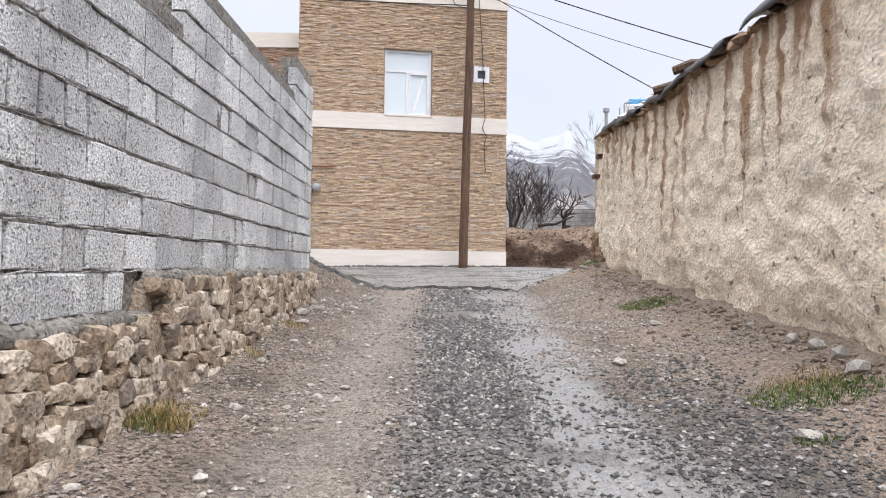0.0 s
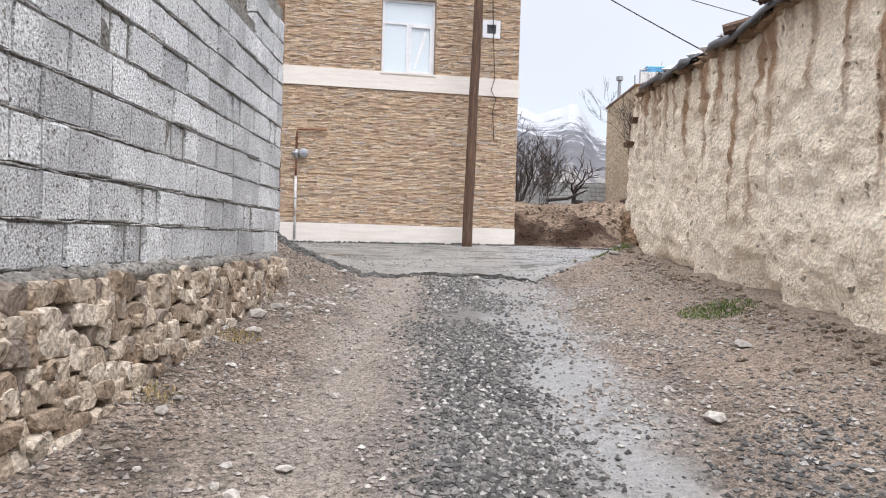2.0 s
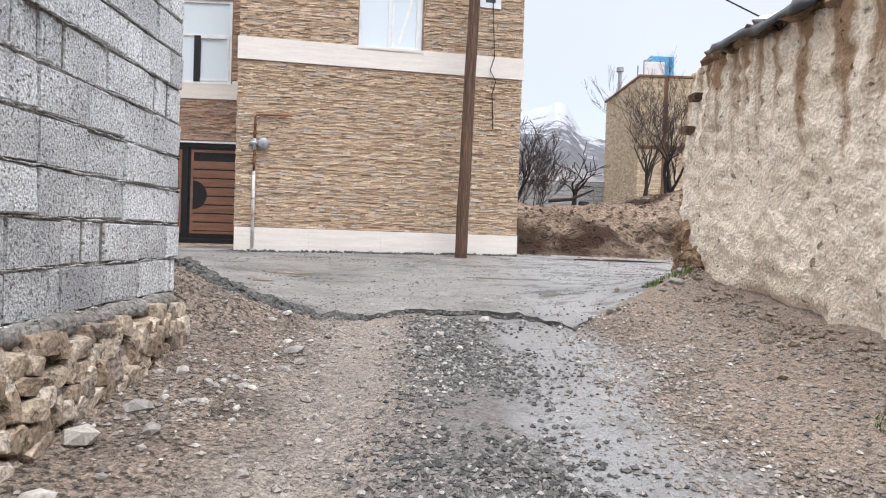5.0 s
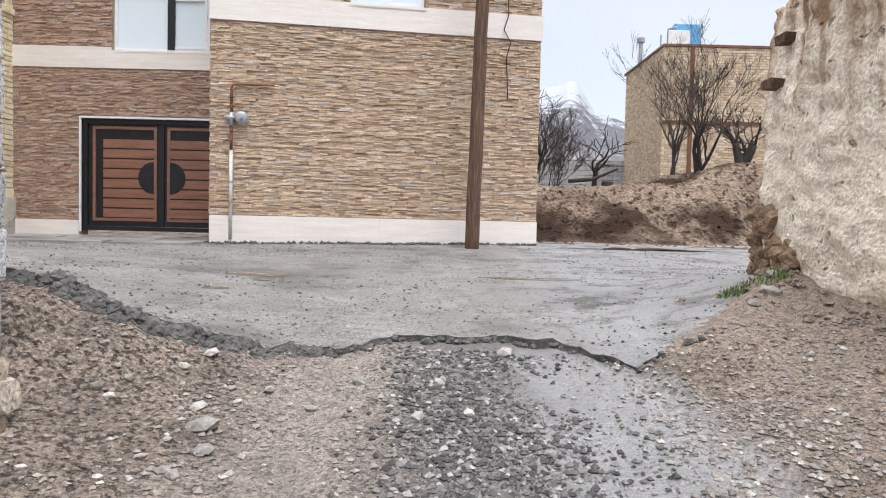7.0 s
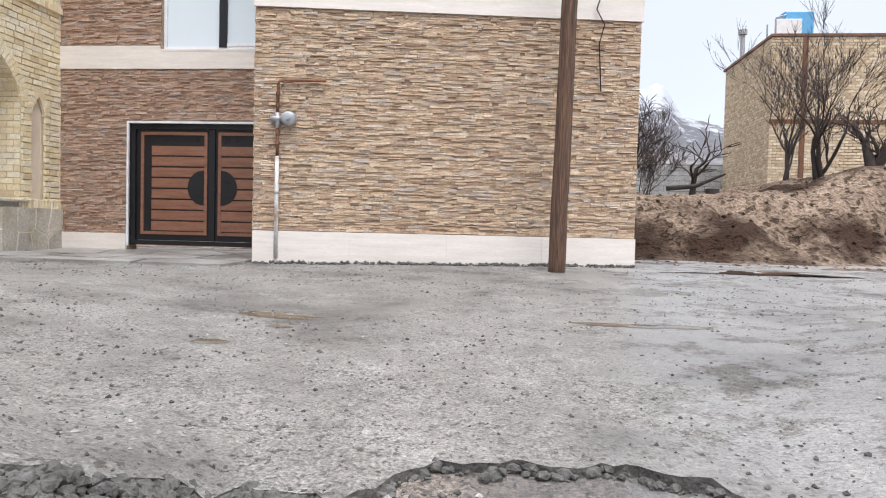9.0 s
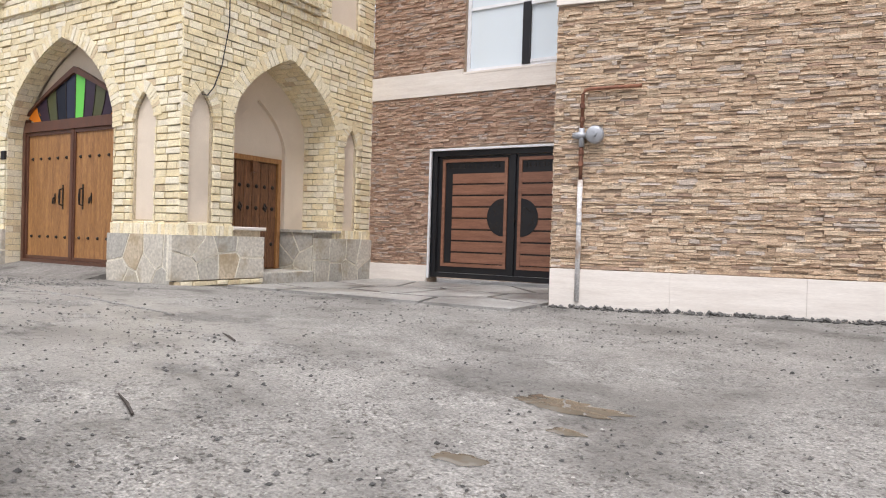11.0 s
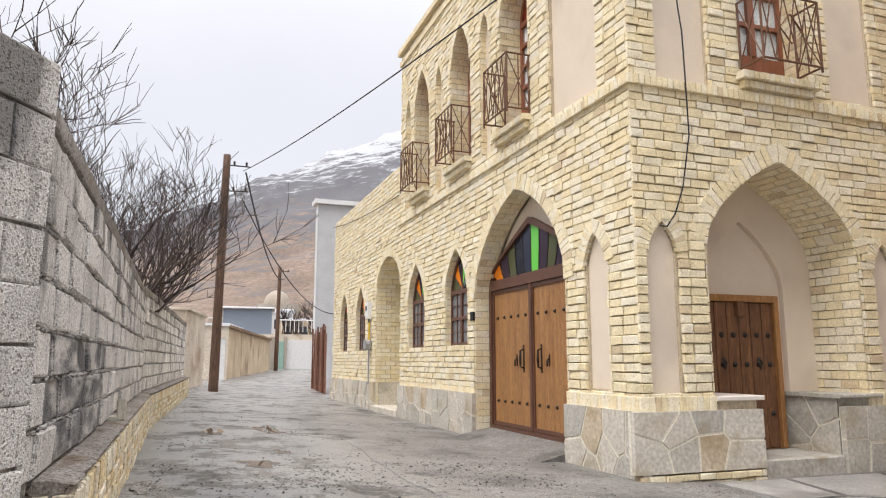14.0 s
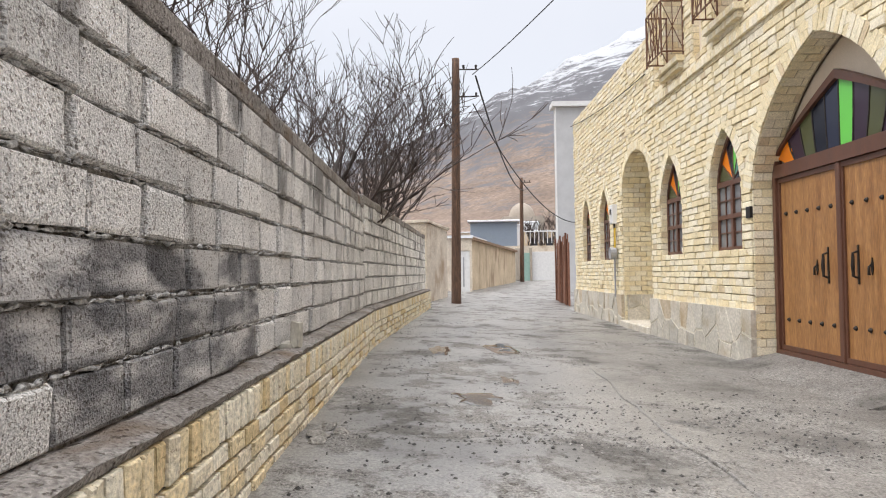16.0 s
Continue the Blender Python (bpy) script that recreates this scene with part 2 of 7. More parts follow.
RUBBLE = pieces_colour(surface("rubble_stone", (0.62, 0.60, 0.58), (1.0, 0.98, 0.95), 5.0, (0.8, 0.95), 45.0, 0.9, 0.02, pits=(22.0, 0.62, 0.55), grain=0.4), [(0.0, (0.44, 0.365, 0.285)), (0.25, (0.54, 0.465, 0.38)), (0.5, (0.35, 0.275, 0.205)), (0.72, (0.62, 0.55, 0.465)), (0.9, (0.28, 0.235, 0.20))], island=False)
MUD_MORTAR = surface("mud_mortar", (0.21, 0.165, 0.122), (0.37, 0.30, 0.235), 4.0, (0.9, 1.0), 40.0, 1.0, 0.03, grain=0.45)
MUD = surface("straw_mud_plaster", (0.74, 0.625, 0.485), (0.91, 0.805, 0.665), 1.6, (0.9, 1.0), 34.0, 1.0, 0.03, pits=(11.0, 0.655, 0.45), stain=(0.36, 0.235, 0.15), stain_scale=1.0, stain_at=(0.535, 0.66), stain_stretch=(4.6, 4.6, 0.26), stain_rise=(3.0, 0.13), stain_warp=0.035, grain=0.22, spec=0.1)
MUD_FAR = surface("cream_mud_plaster", (0.54, 0.47, 0.38), (0.74, 0.66, 0.55), 1.2, (0.9, 1.0), 20.0, 0.6, 0.03, stain=(0.40, 0.30, 0.21), stain_scale=0.8, grain=0.25, spec=0.1)
MUD_BROKEN = surface("raw_mud", (0.17, 0.105, 0.062), (0.36, 0.245, 0.155), 3.0, (0.9, 1.0), 25.0, 1.0, 0.03)
STRIP = pieces_colour(surface("split_stone_strip", (0.66, 0.64, 0.62), (1.0, 0.98, 0.96), 8.0, (0.7, 0.9), 60.0, 0.8, 0.014, stretch=(1, 1, 3), grain=0.42), [(0.0, (0.63, 0.475, 0.335)), (0.25, (0.69, 0.54, 0.385)), (0.48, (0.58, 0.425, 0.295)), (0.68, (0.75, 0.61, 0.46)), (0.83, (0.60, 0.515, 0.44)), (0.955, (0.45, 0.32, 0.235))])
# darker, redder copy of STRIP: the recess's shade is put into the colours
STRIP_SHADE = pieces_colour(surface("shaded_stone_strip", (0.68, 0.65, 0.63), (1.0, 0.97, 0.95), 8.0, (0.7, 0.9), 60.0, 0.8, 0.014, stretch=(1, 1, 3), grain=0.42), [(0.0, (0.50, 0.345, 0.255)), (0.22, (0.56, 0.395, 0.295)), (0.44, (0.43, 0.285, 0.205)), (0.62, (0.60, 0.455, 0.35)), (0.80, (0.50, 0.42, 0.37)), (0.95, (0.34, 0.23, 0.17))])
STRIP_BED = surface("cladding_bed", (0.22, 0.165, 0.115), (0.34, 0.26, 0.195), 4.0)
TRAVERTINE = surface("cream_travertine", (0.66, 0.60, 0.54), (0.78, 0.73, 0.67), 3.0, (0.45, 0.65), 30.0, 0.15, 0.006, stretch=(0.6, 0.6, 6), grain=0.06)
YBRICK = pieces_colour(surface("yellow_brick", (0.74, 0.73, 0.71), (0.90, 0.895, 0.89), 7.0, (0.75, 0.92), 50.0, 0.6, 0.010, pits=(28.0, 0.65, 0.72), grain=0.15), [(0.0, (0.95, 0.83, 0.56)), (0.3, (0.98, 0.89, 0.66)), (0.6, (0.92, 0.79, 0.51)), (0.82, (0.96, 0.88, 0.69)), (0.965, (0.76, 0.62, 0.41))])
YMORTAR = surface("sandy_mortar", (0.40, 0.33, 0.23), (0.62, 0.53, 0.38), 6.0, (0.9, 1.0), 60.0, 0.6, 0.01)
OLD_BRICK = pieces_colour(surface("old_cream_brick", (0.74, 0.73, 0.7), (1.0, 0.99, 0.97), 7.0, (0.75, 0.92), 50.0, 0.8, 0.014, pits=(28.0, 0.62, 0.6), grain=0.3, stain=(0.40, 0.33, 0.24), stain_scale=3.0, stain_at=(0.62, 0.80)), [(0.0, (0.82, 0.74, 0.58)), (0.35, (0.88, 0.82, 0.68)), (0.70, (0.83, 0.70, 0.46)), (0.90, (0.72, 0.57, 0.33))])
STUCCO = surface("beige_stucco", (0.68, 0.58, 0.46), (0.74, 0.64, 0.52), 1.5, (0.85, 0.95), 120.0, 0.25, 0.004, grain=0.06, stain=(0.62, 0.53, 0.43), stain_scale=1.2)
FLAG = pieces_colour(surface("grey_flagstone", (0.75, 0.74, 0.72), (1.0, 1.0, 1.0), 2.5, (0.6, 0.85), 26.0, 0.5, 0.012, grain=0.22, stain=(0.62, 0.55, 0.43), stain_scale=3.0, stain_at=(0.52, 0.72)), [(0.0, (0.56, 0.53, 0.46)), (0.35, (0.64, 0.60, 0.52)), (0.7, (0.49, 0.47, 0.42)), (0.9, (0.58, 0.49, 0.36))], island=False)
FLAG_JOINT = surface("pale_joint", (0.64, 0.60, 0.50), (0.78, 0.74, 0.63), 4.0)
WOOD = surface("varnished_wood", (0.23, 0.10, 0.033), (0.41, 0.21, 0.078), 3.0, (0.35, 0.5), 22.0, 0.2, 0.004, stretch=(5, 5, 0.5), grain=0.3)
WOOD_DARK = surface("dark_old_wood", (0.085, 0.036, 0.017), (0.23, 0.105, 0.048), 3.0, (0.4, 0.6), 22.0, 0.5, 0.006, stretch=(5, 5, 0.5), grain=0.45)
# beige stone muted in its colour to stand for distance haze
HAZY_STONE = surface("haze_muted_beige_stone", (0.30, 0.26, 0.215), (0.40, 0.35, 0.29), 0.8, (0.9, 1.0), 20.0, 0.4, 0.02, grain=0.15)
WOOD_FRAME = surface("brown_painted_frame", (0.085, 0.036, 0.022), (0.14, 0.062, 0.038), 4.0, (0.35, 0.5), 40.0, 0.1, 0.003, stretch=(3, 3, 0.6), grain=0.1)
SLAT = surface("brown_gate_slat", (0.17, 0.075, 0.045), (0.27, 0.13, 0.08), 3.0, (0.35, 0.5), 30.0, 0.12, 0.003, stretch=(0.6, 0.6, 7), grain=0.18)
BLACK = plain("black_metal", (0.012, 0.012, 0.014), 0.4, 0.2)
IRON = surface("black_iron", (0.018, 0.015, 0.013), (0.05, 0.04, 0.034), 12.0, (0.45, 0.65), 80.0, 0.3, 0.003, metal=0.5)
RUST = surface("rusty_metal", (0.13, 0.05, 0.028), (0.24, 0.11, 0.065), 5.0, (0.6, 0.8), 40.0, 0.3, 0.004, metal=0.2, tint=0.2)
RAIL = surface("brown_rail_paint", (0.11, 0.05, 0.026), (0.18, 0.085, 0.045), 8.0, (0.45, 0.6), 60.0, 0.2, 0.003, metal=0.3)
PVC = plain("white_pvc", (0.74, 0.75, 0.77), 0.35)
PIPE_WHITE = surface("scuffed_white_pipe", (0.55, 0.54, 0.53), (0.72, 0.71, 0.70), 9.0, (0.45, 0.6), 50.0, 0.15, 0.003, stain=(0.42, 0.32, 0.25), stain_scale=6.0)
METER = plain("grey_meter_metal", (0.36, 0.37, 0.39), 0.4, 0.4)
POLE = surface("creosoted_pole_wood", (0.045, 0.024, 0.015), (0.17, 0.095, 0.058), 5.0, (0.7, 0.9), 14.0, 1.0, 0.018, stretch=(7, 7, 0.3), grain=0.6)
BARK = surface("dark_bark", (0.022, 0.018, 0.016), (0.065, 0.052, 0.045), 9.0, (0.8, 0.95), 40.0, 0.7, 0.01)
TWIG = surface("red_brown_twigs", (0.035, 0.025, 0.022), (0.085, 0.062, 0.053), 6.0, (0.8, 0.95), 40.0, 0.0, 0.01)
SOIL = surface("dug_soil", (0.11, 0.075, 0.053), (0.31, 0.235, 0.175), 0.9, (0.9, 1.0), 14.0, 1.0, 0.10, pits=(6.0, 0.57, 0.45), stain=(0.045, 0.026, 0.017), stain_scale=0.55, stain_at=(0.48, 0.60), grain=0.5, spec=0.15)
CONCRETE = surface("rough_street_concrete", (0.175, 0.166, 0.152), (0.315, 0.301, 0.279), 2.2, (0.6, 0.9), 70.0, 1.0, 0.022, pits=(30.0, 0.60, 0.5), stain=(0.135, 0.127, 0.115), stain_scale=1.1, stain_at=(0.50, 0.64), stain_warp=0.08, grain=0.5)
PAVING = film(surface("damp_paving_concrete", (0.24, 0.235, 0.22), (0.40, 0.39, 0.37), 1.2, (0.4, 0.7), 60.0, 0.6, 0.008, tint=0.14, stain=(0.14, 0.13, 0.12), stain_scale=1.3, stain_at=(0.5, 0.7), grain=0.4), 0.9, (0.46, 0.6), 0.65)
# dark tone holds the undercut edge's shade; also plain dark crumbs at the plinth
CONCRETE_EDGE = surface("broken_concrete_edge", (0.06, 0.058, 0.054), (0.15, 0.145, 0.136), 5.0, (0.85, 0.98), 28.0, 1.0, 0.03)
GRAVEL = pieces_colour(surface("gravel_chips", (0.7, 0.7, 0.7), (1.0, 1.0, 1.0), 12.0, (0.35, 0.7), 60.0, 0.0, 0.006), [(0.0, (0.23, 0.195, 0.165)), (0.25, (0.15, 0.13, 0.115)), (0.42, (0.29, 0.25, 0.215)), (0.72, (0.36, 0.325, 0.29)), (0.94, (0.52, 0.49, 0.45))])
GRIT = pieces_colour(surface("dark_grit", (0.7, 0.7, 0.7), (1.0, 1.0, 1.0), 12.0, (0.5, 0.9), 60.0, 0.0, 0.006), [(0.0, (0.055, 0.053, 0.051)), (0.35, (0.115, 0.11, 0.104)), (0.65, (0.21, 0.198, 0.185)), (0.90, (0.42, 0.40, 0.375))])
PALE_STONE = surface("pale_loose_stone", (0.27, 0.25, 0.225), (0.48, 0.45, 0.41), 6.0, (0.8, 0.95), 50.0, 0.6, 0.010, tint=0.35)
GRASS = pieces_colour(surface("winter_grass", (0.8, 0.8, 0.8), (1, 1, 1), 5.0, (0.7, 0.9), 40.0, 0.0), [(0.0, (0.075, 0.14, 0.025)), (0.4, (0.12, 0.19, 0.04)), (0.75, (0.20, 0.20, 0.07)), (0.9, (0.33, 0.27, 0.13))])
DRY_GRASS = pieces_colour(surface("dry_grass", (0.8, 0.8, 0.8), (1, 1, 1), 5.0, (0.7, 0.9), 40.0, 0.0), [(0.0, (0.32, 0.23, 0.09)), (0.4, (0.42, 0.32, 0.15)), (0.75, (0.20, 0.16, 0.06)), (0.9, (0.13, 0.13, 0.045))])
PLASTIC = plain("black_plastic_sheet", (0.025, 0.025, 0.028), 0.35)
CABLE = plain("black_cable", (0.015, 0.015, 0.016), 0.6)
BLUE_METAL = plain("blue_sheet_metal", (0.12, 0.36, 0.60), 0.4, 0.2)
GREY_SHED = plain("blue_grey_corrugated", (0.33, 0.39, 0.46), 0.5, 0.3)
PLASTER = surface("grey_render", (0.44, 0.445, 0.45), (0.54, 0.545, 0.55), 1.2, (0.85, 0.95), 40.0, 0.3, 0.006, grain=0.08)
OCHRE = surface("ochre_plaster", (0.50, 0.385, 0.25), (0.72, 0.585, 0.41), 0.8, (0.9, 1.0), 20.0, 0.5, 0.02, stain=(0.36, 0.25, 0.16), stain_scale=1.2, stain_at=(0.55, 0.70), stain_stretch=(1, 1, 0.5), grain=0.25)
SNOW = surface("melting_snow", (0.78, 0.80, 0.83), (0.9, 0.92, 0.94), 4.0, (0.6, 0.8), 30.0, 0.3, 0.01, grain=0.04)
# opaque pale panes: the reflected sky is put into the base colour
GLASS = glass("sky_pale_window_glass", (0.66, 0.735, 0.78), 0.02, 0.0)
SHADED_GLASS = glass("curtained_window_glass", (0.20, 0.21, 0.22), 0.03, 0.0)
DARK_GLASS = glass("dark_window_glass", (0.06, 0.065, 0.075), 0.04, 0.0)
WATER = glass("puddle_water", (0.11, 0.093, 0.07), 0.0, 0.0)
DOOR_RED = surface("red_brown_door", (0.19, 0.062, 0.03), (0.30, 0.105, 0.05), 4.0, (0.35, 0.5), 40.0, 0.1, 0.003, stretch=(3, 3, 0.6), grain=0.1)
CLEAR_GLASS = glass("clear_window_glass", (0.93, 0.95, 0.95), 0.0, 0.92)
CURTAIN = plain("white_curtain", (0.80, 0.80, 0.79), 0.9)
BRICK_FAR = pieces_colour(surface("pale_common_brick", (0.75, 0.74, 0.72), (1, 1, 1), 6.0, (0.8, 0.95), 40.0, 0.5, 0.01), [(0.0, (0.66, 0.53, 0.37)), (0.3, (0.74, 0.62, 0.45)), (0.6, (0.58, 0.45, 0.31)), (0.85, (0.78, 0.68, 0.53))])
WHITE_PAINT = plain("white_paint", (0.72, 0.72, 0.71), 0.5)
STAINED = {k: glass("stained_glass_" + k, c, 0.08, 0.0) for k, c in (("green", (0.16, 0.60, 0.10)), ("orange", (0.85, 0.24, 0.02)), ("red", (0.28, 0.05, 0.03)), ("black", (0.018, 0.02, 0.03)), ("violet", (0.045, 0.028, 0.045)), ("slate", (0.03, 0.035, 0.06)), ("olive", (0.09, 0.095, 0.045)), ("teal", (0.10, 0.25, 0.20)))}
for pane in STAINED.values():
    pane.node_tree.nodes["Principled BSDF"].inputs["Specular IOR Level"].default_value = 0.2



def wet_zone(m):
    """Where rain lies on the street: along the foot of the block walls and in the mouth of the lane, less by the houses."""
    n, l = m.node_tree.nodes, m.node_tree.links
    sep = n.new("ShaderNodeSeparateXYZ")
    l.new(n.new("ShaderNodeNewGeometry").outputs["Position"], sep.inputs[0])
    def ramp(axis, a, b, low, high):
        r = n.new("ShaderNodeMapRange")
        r.interpolation_type = "SMOOTHSTEP"
        r.inputs["From Min"].default_value, r.inputs["From Max"].default_value = a, b
        r.inputs["To Min"].default_value, r.inputs["To Max"].default_value = low, high
        l.new(sep.outputs[axis], r.inputs["Value"])
        return r.outputs[0]
    def both(op, a, b):
        k = n.new("ShaderNodeMath")
        k.operation = op
        l.new(a, k.inputs[0])
        l.new(b, k.inputs[1])
        return k.outputs[0]
    far_west = ramp("X", -10.0, -20.0, 0.0, 1.0)
    by_wall = both("MULTIPLY", ramp("Y", 16.2, 14.6, 0.15, 1.0), ramp("X", -2.0, -5.0, 0.0, 1.0))
    mouth = both("MULTIPLY", ramp("X", 0.0, 1.2, 0.35, 1.0), ramp("X", -4.0, -2.0, 0.0, 1.0))
    return both("MAXIMUM", both("MAXIMUM", far_west, by_wall), mouth)


CONCRETE = pebbles(pebbles(film(CONCRETE, 1.8, (0.43, 0.50), 0.9, 1.0, wet_zone(CONCRETE)), 75.0, 0.76, 1.22, 0.5, 0.007), 21.0, 0.93, 1.07, 0.3, 0.02)


def lane_surface():
    """Dirt lane: dusty tracks, a dark gravel strip between them and a wet track that mirrors the sky, its tone paled
    for that sheen.
    """
    m = surface("alley_dirt", (0.135, 0.102, 0.078), (0.275, 0.22, 0.176), 2.6, (0.6, 0.95), 48.0, 1.0, 0.034, stain=(0.10, 0.078, 0.06), stain_scale=1.7, stain_at=(0.53, 0.66), grain=0.6, pits=(30.0, 0.56, 0.32))
    n, l = m.node_tree.nodes, m.node_tree.links
    b = n["Principled BSDF"]
    geo = n.new("ShaderNodeNewGeometry")
    sep = n.new("ShaderNodeSeparateXYZ")
    l.new(geo.outputs["Position"], sep.inputs[0])
    warp = n.new("ShaderNodeTexNoise")
    warp.inputs["Scale"].default_value, warp.inputs["Detail"].default_value = 1.3, 6.0
    l.new(geo.outputs["Position"], warp.inputs["Vector"])
    wx = n.new("ShaderNodeMath")
    wx.operation = "MULTIPLY_ADD"
    l.new(warp.outputs["Fac"], wx.inputs[0])
    wx.inputs[1].default_value = 0.8
    l.new(sep.outputs["X"], wx.inputs[2])
    def band(centre, width, soft):
        d = n.new("ShaderNodeMath")
        d.operation = "SUBTRACT"
        l.new(wx.outputs[0], d.inputs[0])
        d.inputs[1].default_value = centre + 0.4
        a = n.new("ShaderNodeMath")
        a.operation = "ABSOLUTE"
        l.new(d.outputs[0], a.inputs[0])
        r = n.new("ShaderNodeMapRange")
        r.inputs["From Min"].default_value, r.inputs["From Max"].default_value = width + soft, width
        l.new(a.outputs[0], r.inputs["Value"])
        return r.outputs[0]
    gravel, wet, dusty, verge, pale = band(0.45, 0.40, 0.40), band(0.84, 0.20, 0.26), band(-0.52, 0.10, 0.36), band(1.4, 0.2, 0.4), band(2.2, 0.5, 0.5)
    near = n.new("ShaderNodeMapRange")
    near.inputs["From Min"].default_value, near.inputs["From Max"].default_value = 7.0, 5.2
    l.new(sep.outputs["Y"], near.inputs["Value"])
    gated = n.new("ShaderNodeMath")
    gated.operation = "MULTIPLY"
    l.new(verge, gated.inputs[0])
    l.new(near.outputs[0], gated.inputs[1])
    verge = gated.outputs[0]
    colour = b.inputs["Base Color"].links[0].from_socket
    # the wet tone is light grey: part of the sky's sheen is painted in
    for mask, tone in ((pale, (0.34, 0.265, 0.205)), (dusty, (0.31, 0.272, 0.235)), (verge, (0.095, 0.086, 0.08)), (gravel, (0.135, 0.131, 0.127)), (wet, (0.22, 0.216, 0.21))):
        k = n.new("ShaderNodeMath")
        k.operation = "MULTIPLY"
        l.new(mask, k.inputs[0])
        k.inputs[1].default_value = 0.68
        mx = n.new("ShaderNodeMix")
        mx.data_type = "RGBA"
        l.new(k.outputs[0], mx.inputs[0])
        l.new(colour, mx.inputs[6])
        mx.inputs[7].default_value = (*tone, 1)
        colour = mx.outputs[2]
    l.new(colour, b.inputs["Base Color"])
    rough = b.inputs["Roughness"].links[0].from_socket
    mr = n.new("ShaderNodeMix")
    mr.data_type = "FLOAT"
    l.new(wet, mr.inputs[0])
    l.new(rough, mr.inputs[2])
    mr.inputs[3].default_value = 0.35
    l.new(mr.outputs[0], b.inputs["Roughness"])
    smooth = n.new("ShaderNodeMapRange")
    smooth.inputs["To Min"].default_value, smooth.inputs["To Max"].default_value = 1.0, 0.75
    l.new(wet, smooth.inputs["Value"])
    l.new(smooth.outputs[0], b.inputs["Normal"].links[0].from_node.inputs["Strength"])
    soak = n.new("ShaderNodeMath")
    soak.operation = "MULTIPLY_ADD"
    l.new(gravel, soak.inputs[0])
    soak.inputs[1].default_value = 0.35
    l.new(wet, soak.inputs[2])
    soak.use_clamp = True
    return pebbles(pebbles(film(m, 3.0, (0.35, 0.45), 0.9, 1.0, soak.outputs[0]), 95.0, 0.74, 1.28, 0.5, 0.007), 34.0, 0.85, 1.15, 0.5, 0.02)


DIRT = lane_surface()


def hill_surface(name, snow_from, snow_to, low, high, cover, snow):
    """Bare hillside: brown foot, dark rock bands and snow higher up."""
    m = surface(name, low, high, 0.03, (0.9, 1.0), 0.5, 0.0, 0.01, grain=0.35)
    n, l = m.node_tree.nodes, m.node_tree.links
    b = n["Principled BSDF"]
    geo = n.new("ShaderNodeNewGeometry")
    sep = n.new("ShaderNodeSeparateXYZ")
    l.new(geo.outputs["Position"], sep.inputs[0])
    mp = n.new("ShaderNodeMapping")
    mp.inputs["Scale"].default_value = (0.6, 0.6, 2.6)
    l.new(geo.outputs["Position"], mp.inputs["Vector"])
    nz = n.new("ShaderNodeTexNoise")
    nz.inputs["Scale"].default_value, nz.inputs["Detail"].default_value, nz.inputs["Roughness"].default_value = 0.06, 12.0, 0.8
    l.new(mp.outputs[0], nz.inputs["Vector"])
    hz = n.new("ShaderNodeMapRange")
    hz.inputs["From Min"].default_value, hz.inputs["From Max"].default_value = snow_from, snow_to
    hz.inputs["To Min"].default_value, hz.inputs["To Max"].default_value = -0.36, cover
    hz.clamp = False
    l.new(sep.outputs["Z"], hz.inputs["Value"])
    ad = n.new("ShaderNodeMath")
    ad.operation = "ADD"
    l.new(hz.outputs[0], ad.inputs[0])
    l.new(nz.outputs["Fac"], ad.inputs[1])
    colour = b.inputs["Base Color"].links[0].from_socket
    for a, c, tone in ((0.26, 0.38, (0.095, 0.095, 0.105)), (0.52, 0.58, snow)):
        r = n.new("ShaderNodeMapRange")
        r.inputs["From Min"].default_value, r.inputs["From Max"].default_value = a, c
        l.new(ad.outputs[0], r.inputs["Value"])
        mx = n.new("ShaderNodeMix")
        mx.data_type = "RGBA"
        l.new(r.outputs[0], mx.inputs[0])
        l.new(colour, mx.inputs[6])
        mx.inputs[7].default_value = (*tone, 1)
        colour = mx.outputs[2]
    l.new(colour, b.inputs["Base Color"])
    return m


HILL_WEST = hill_surface("western_hillside", -15, 200, (0.105, 0.072, 0.052), (0.235, 0.175, 0.135), 0.05, (0.38, 0.395, 0.415))
HILL_NORTH = hill_surface("northern_snow_hill", -5, 90, (0.17, 0.155, 0.145), (0.26, 0.24, 0.23), 0.14, (0.36, 0.375, 0.40))

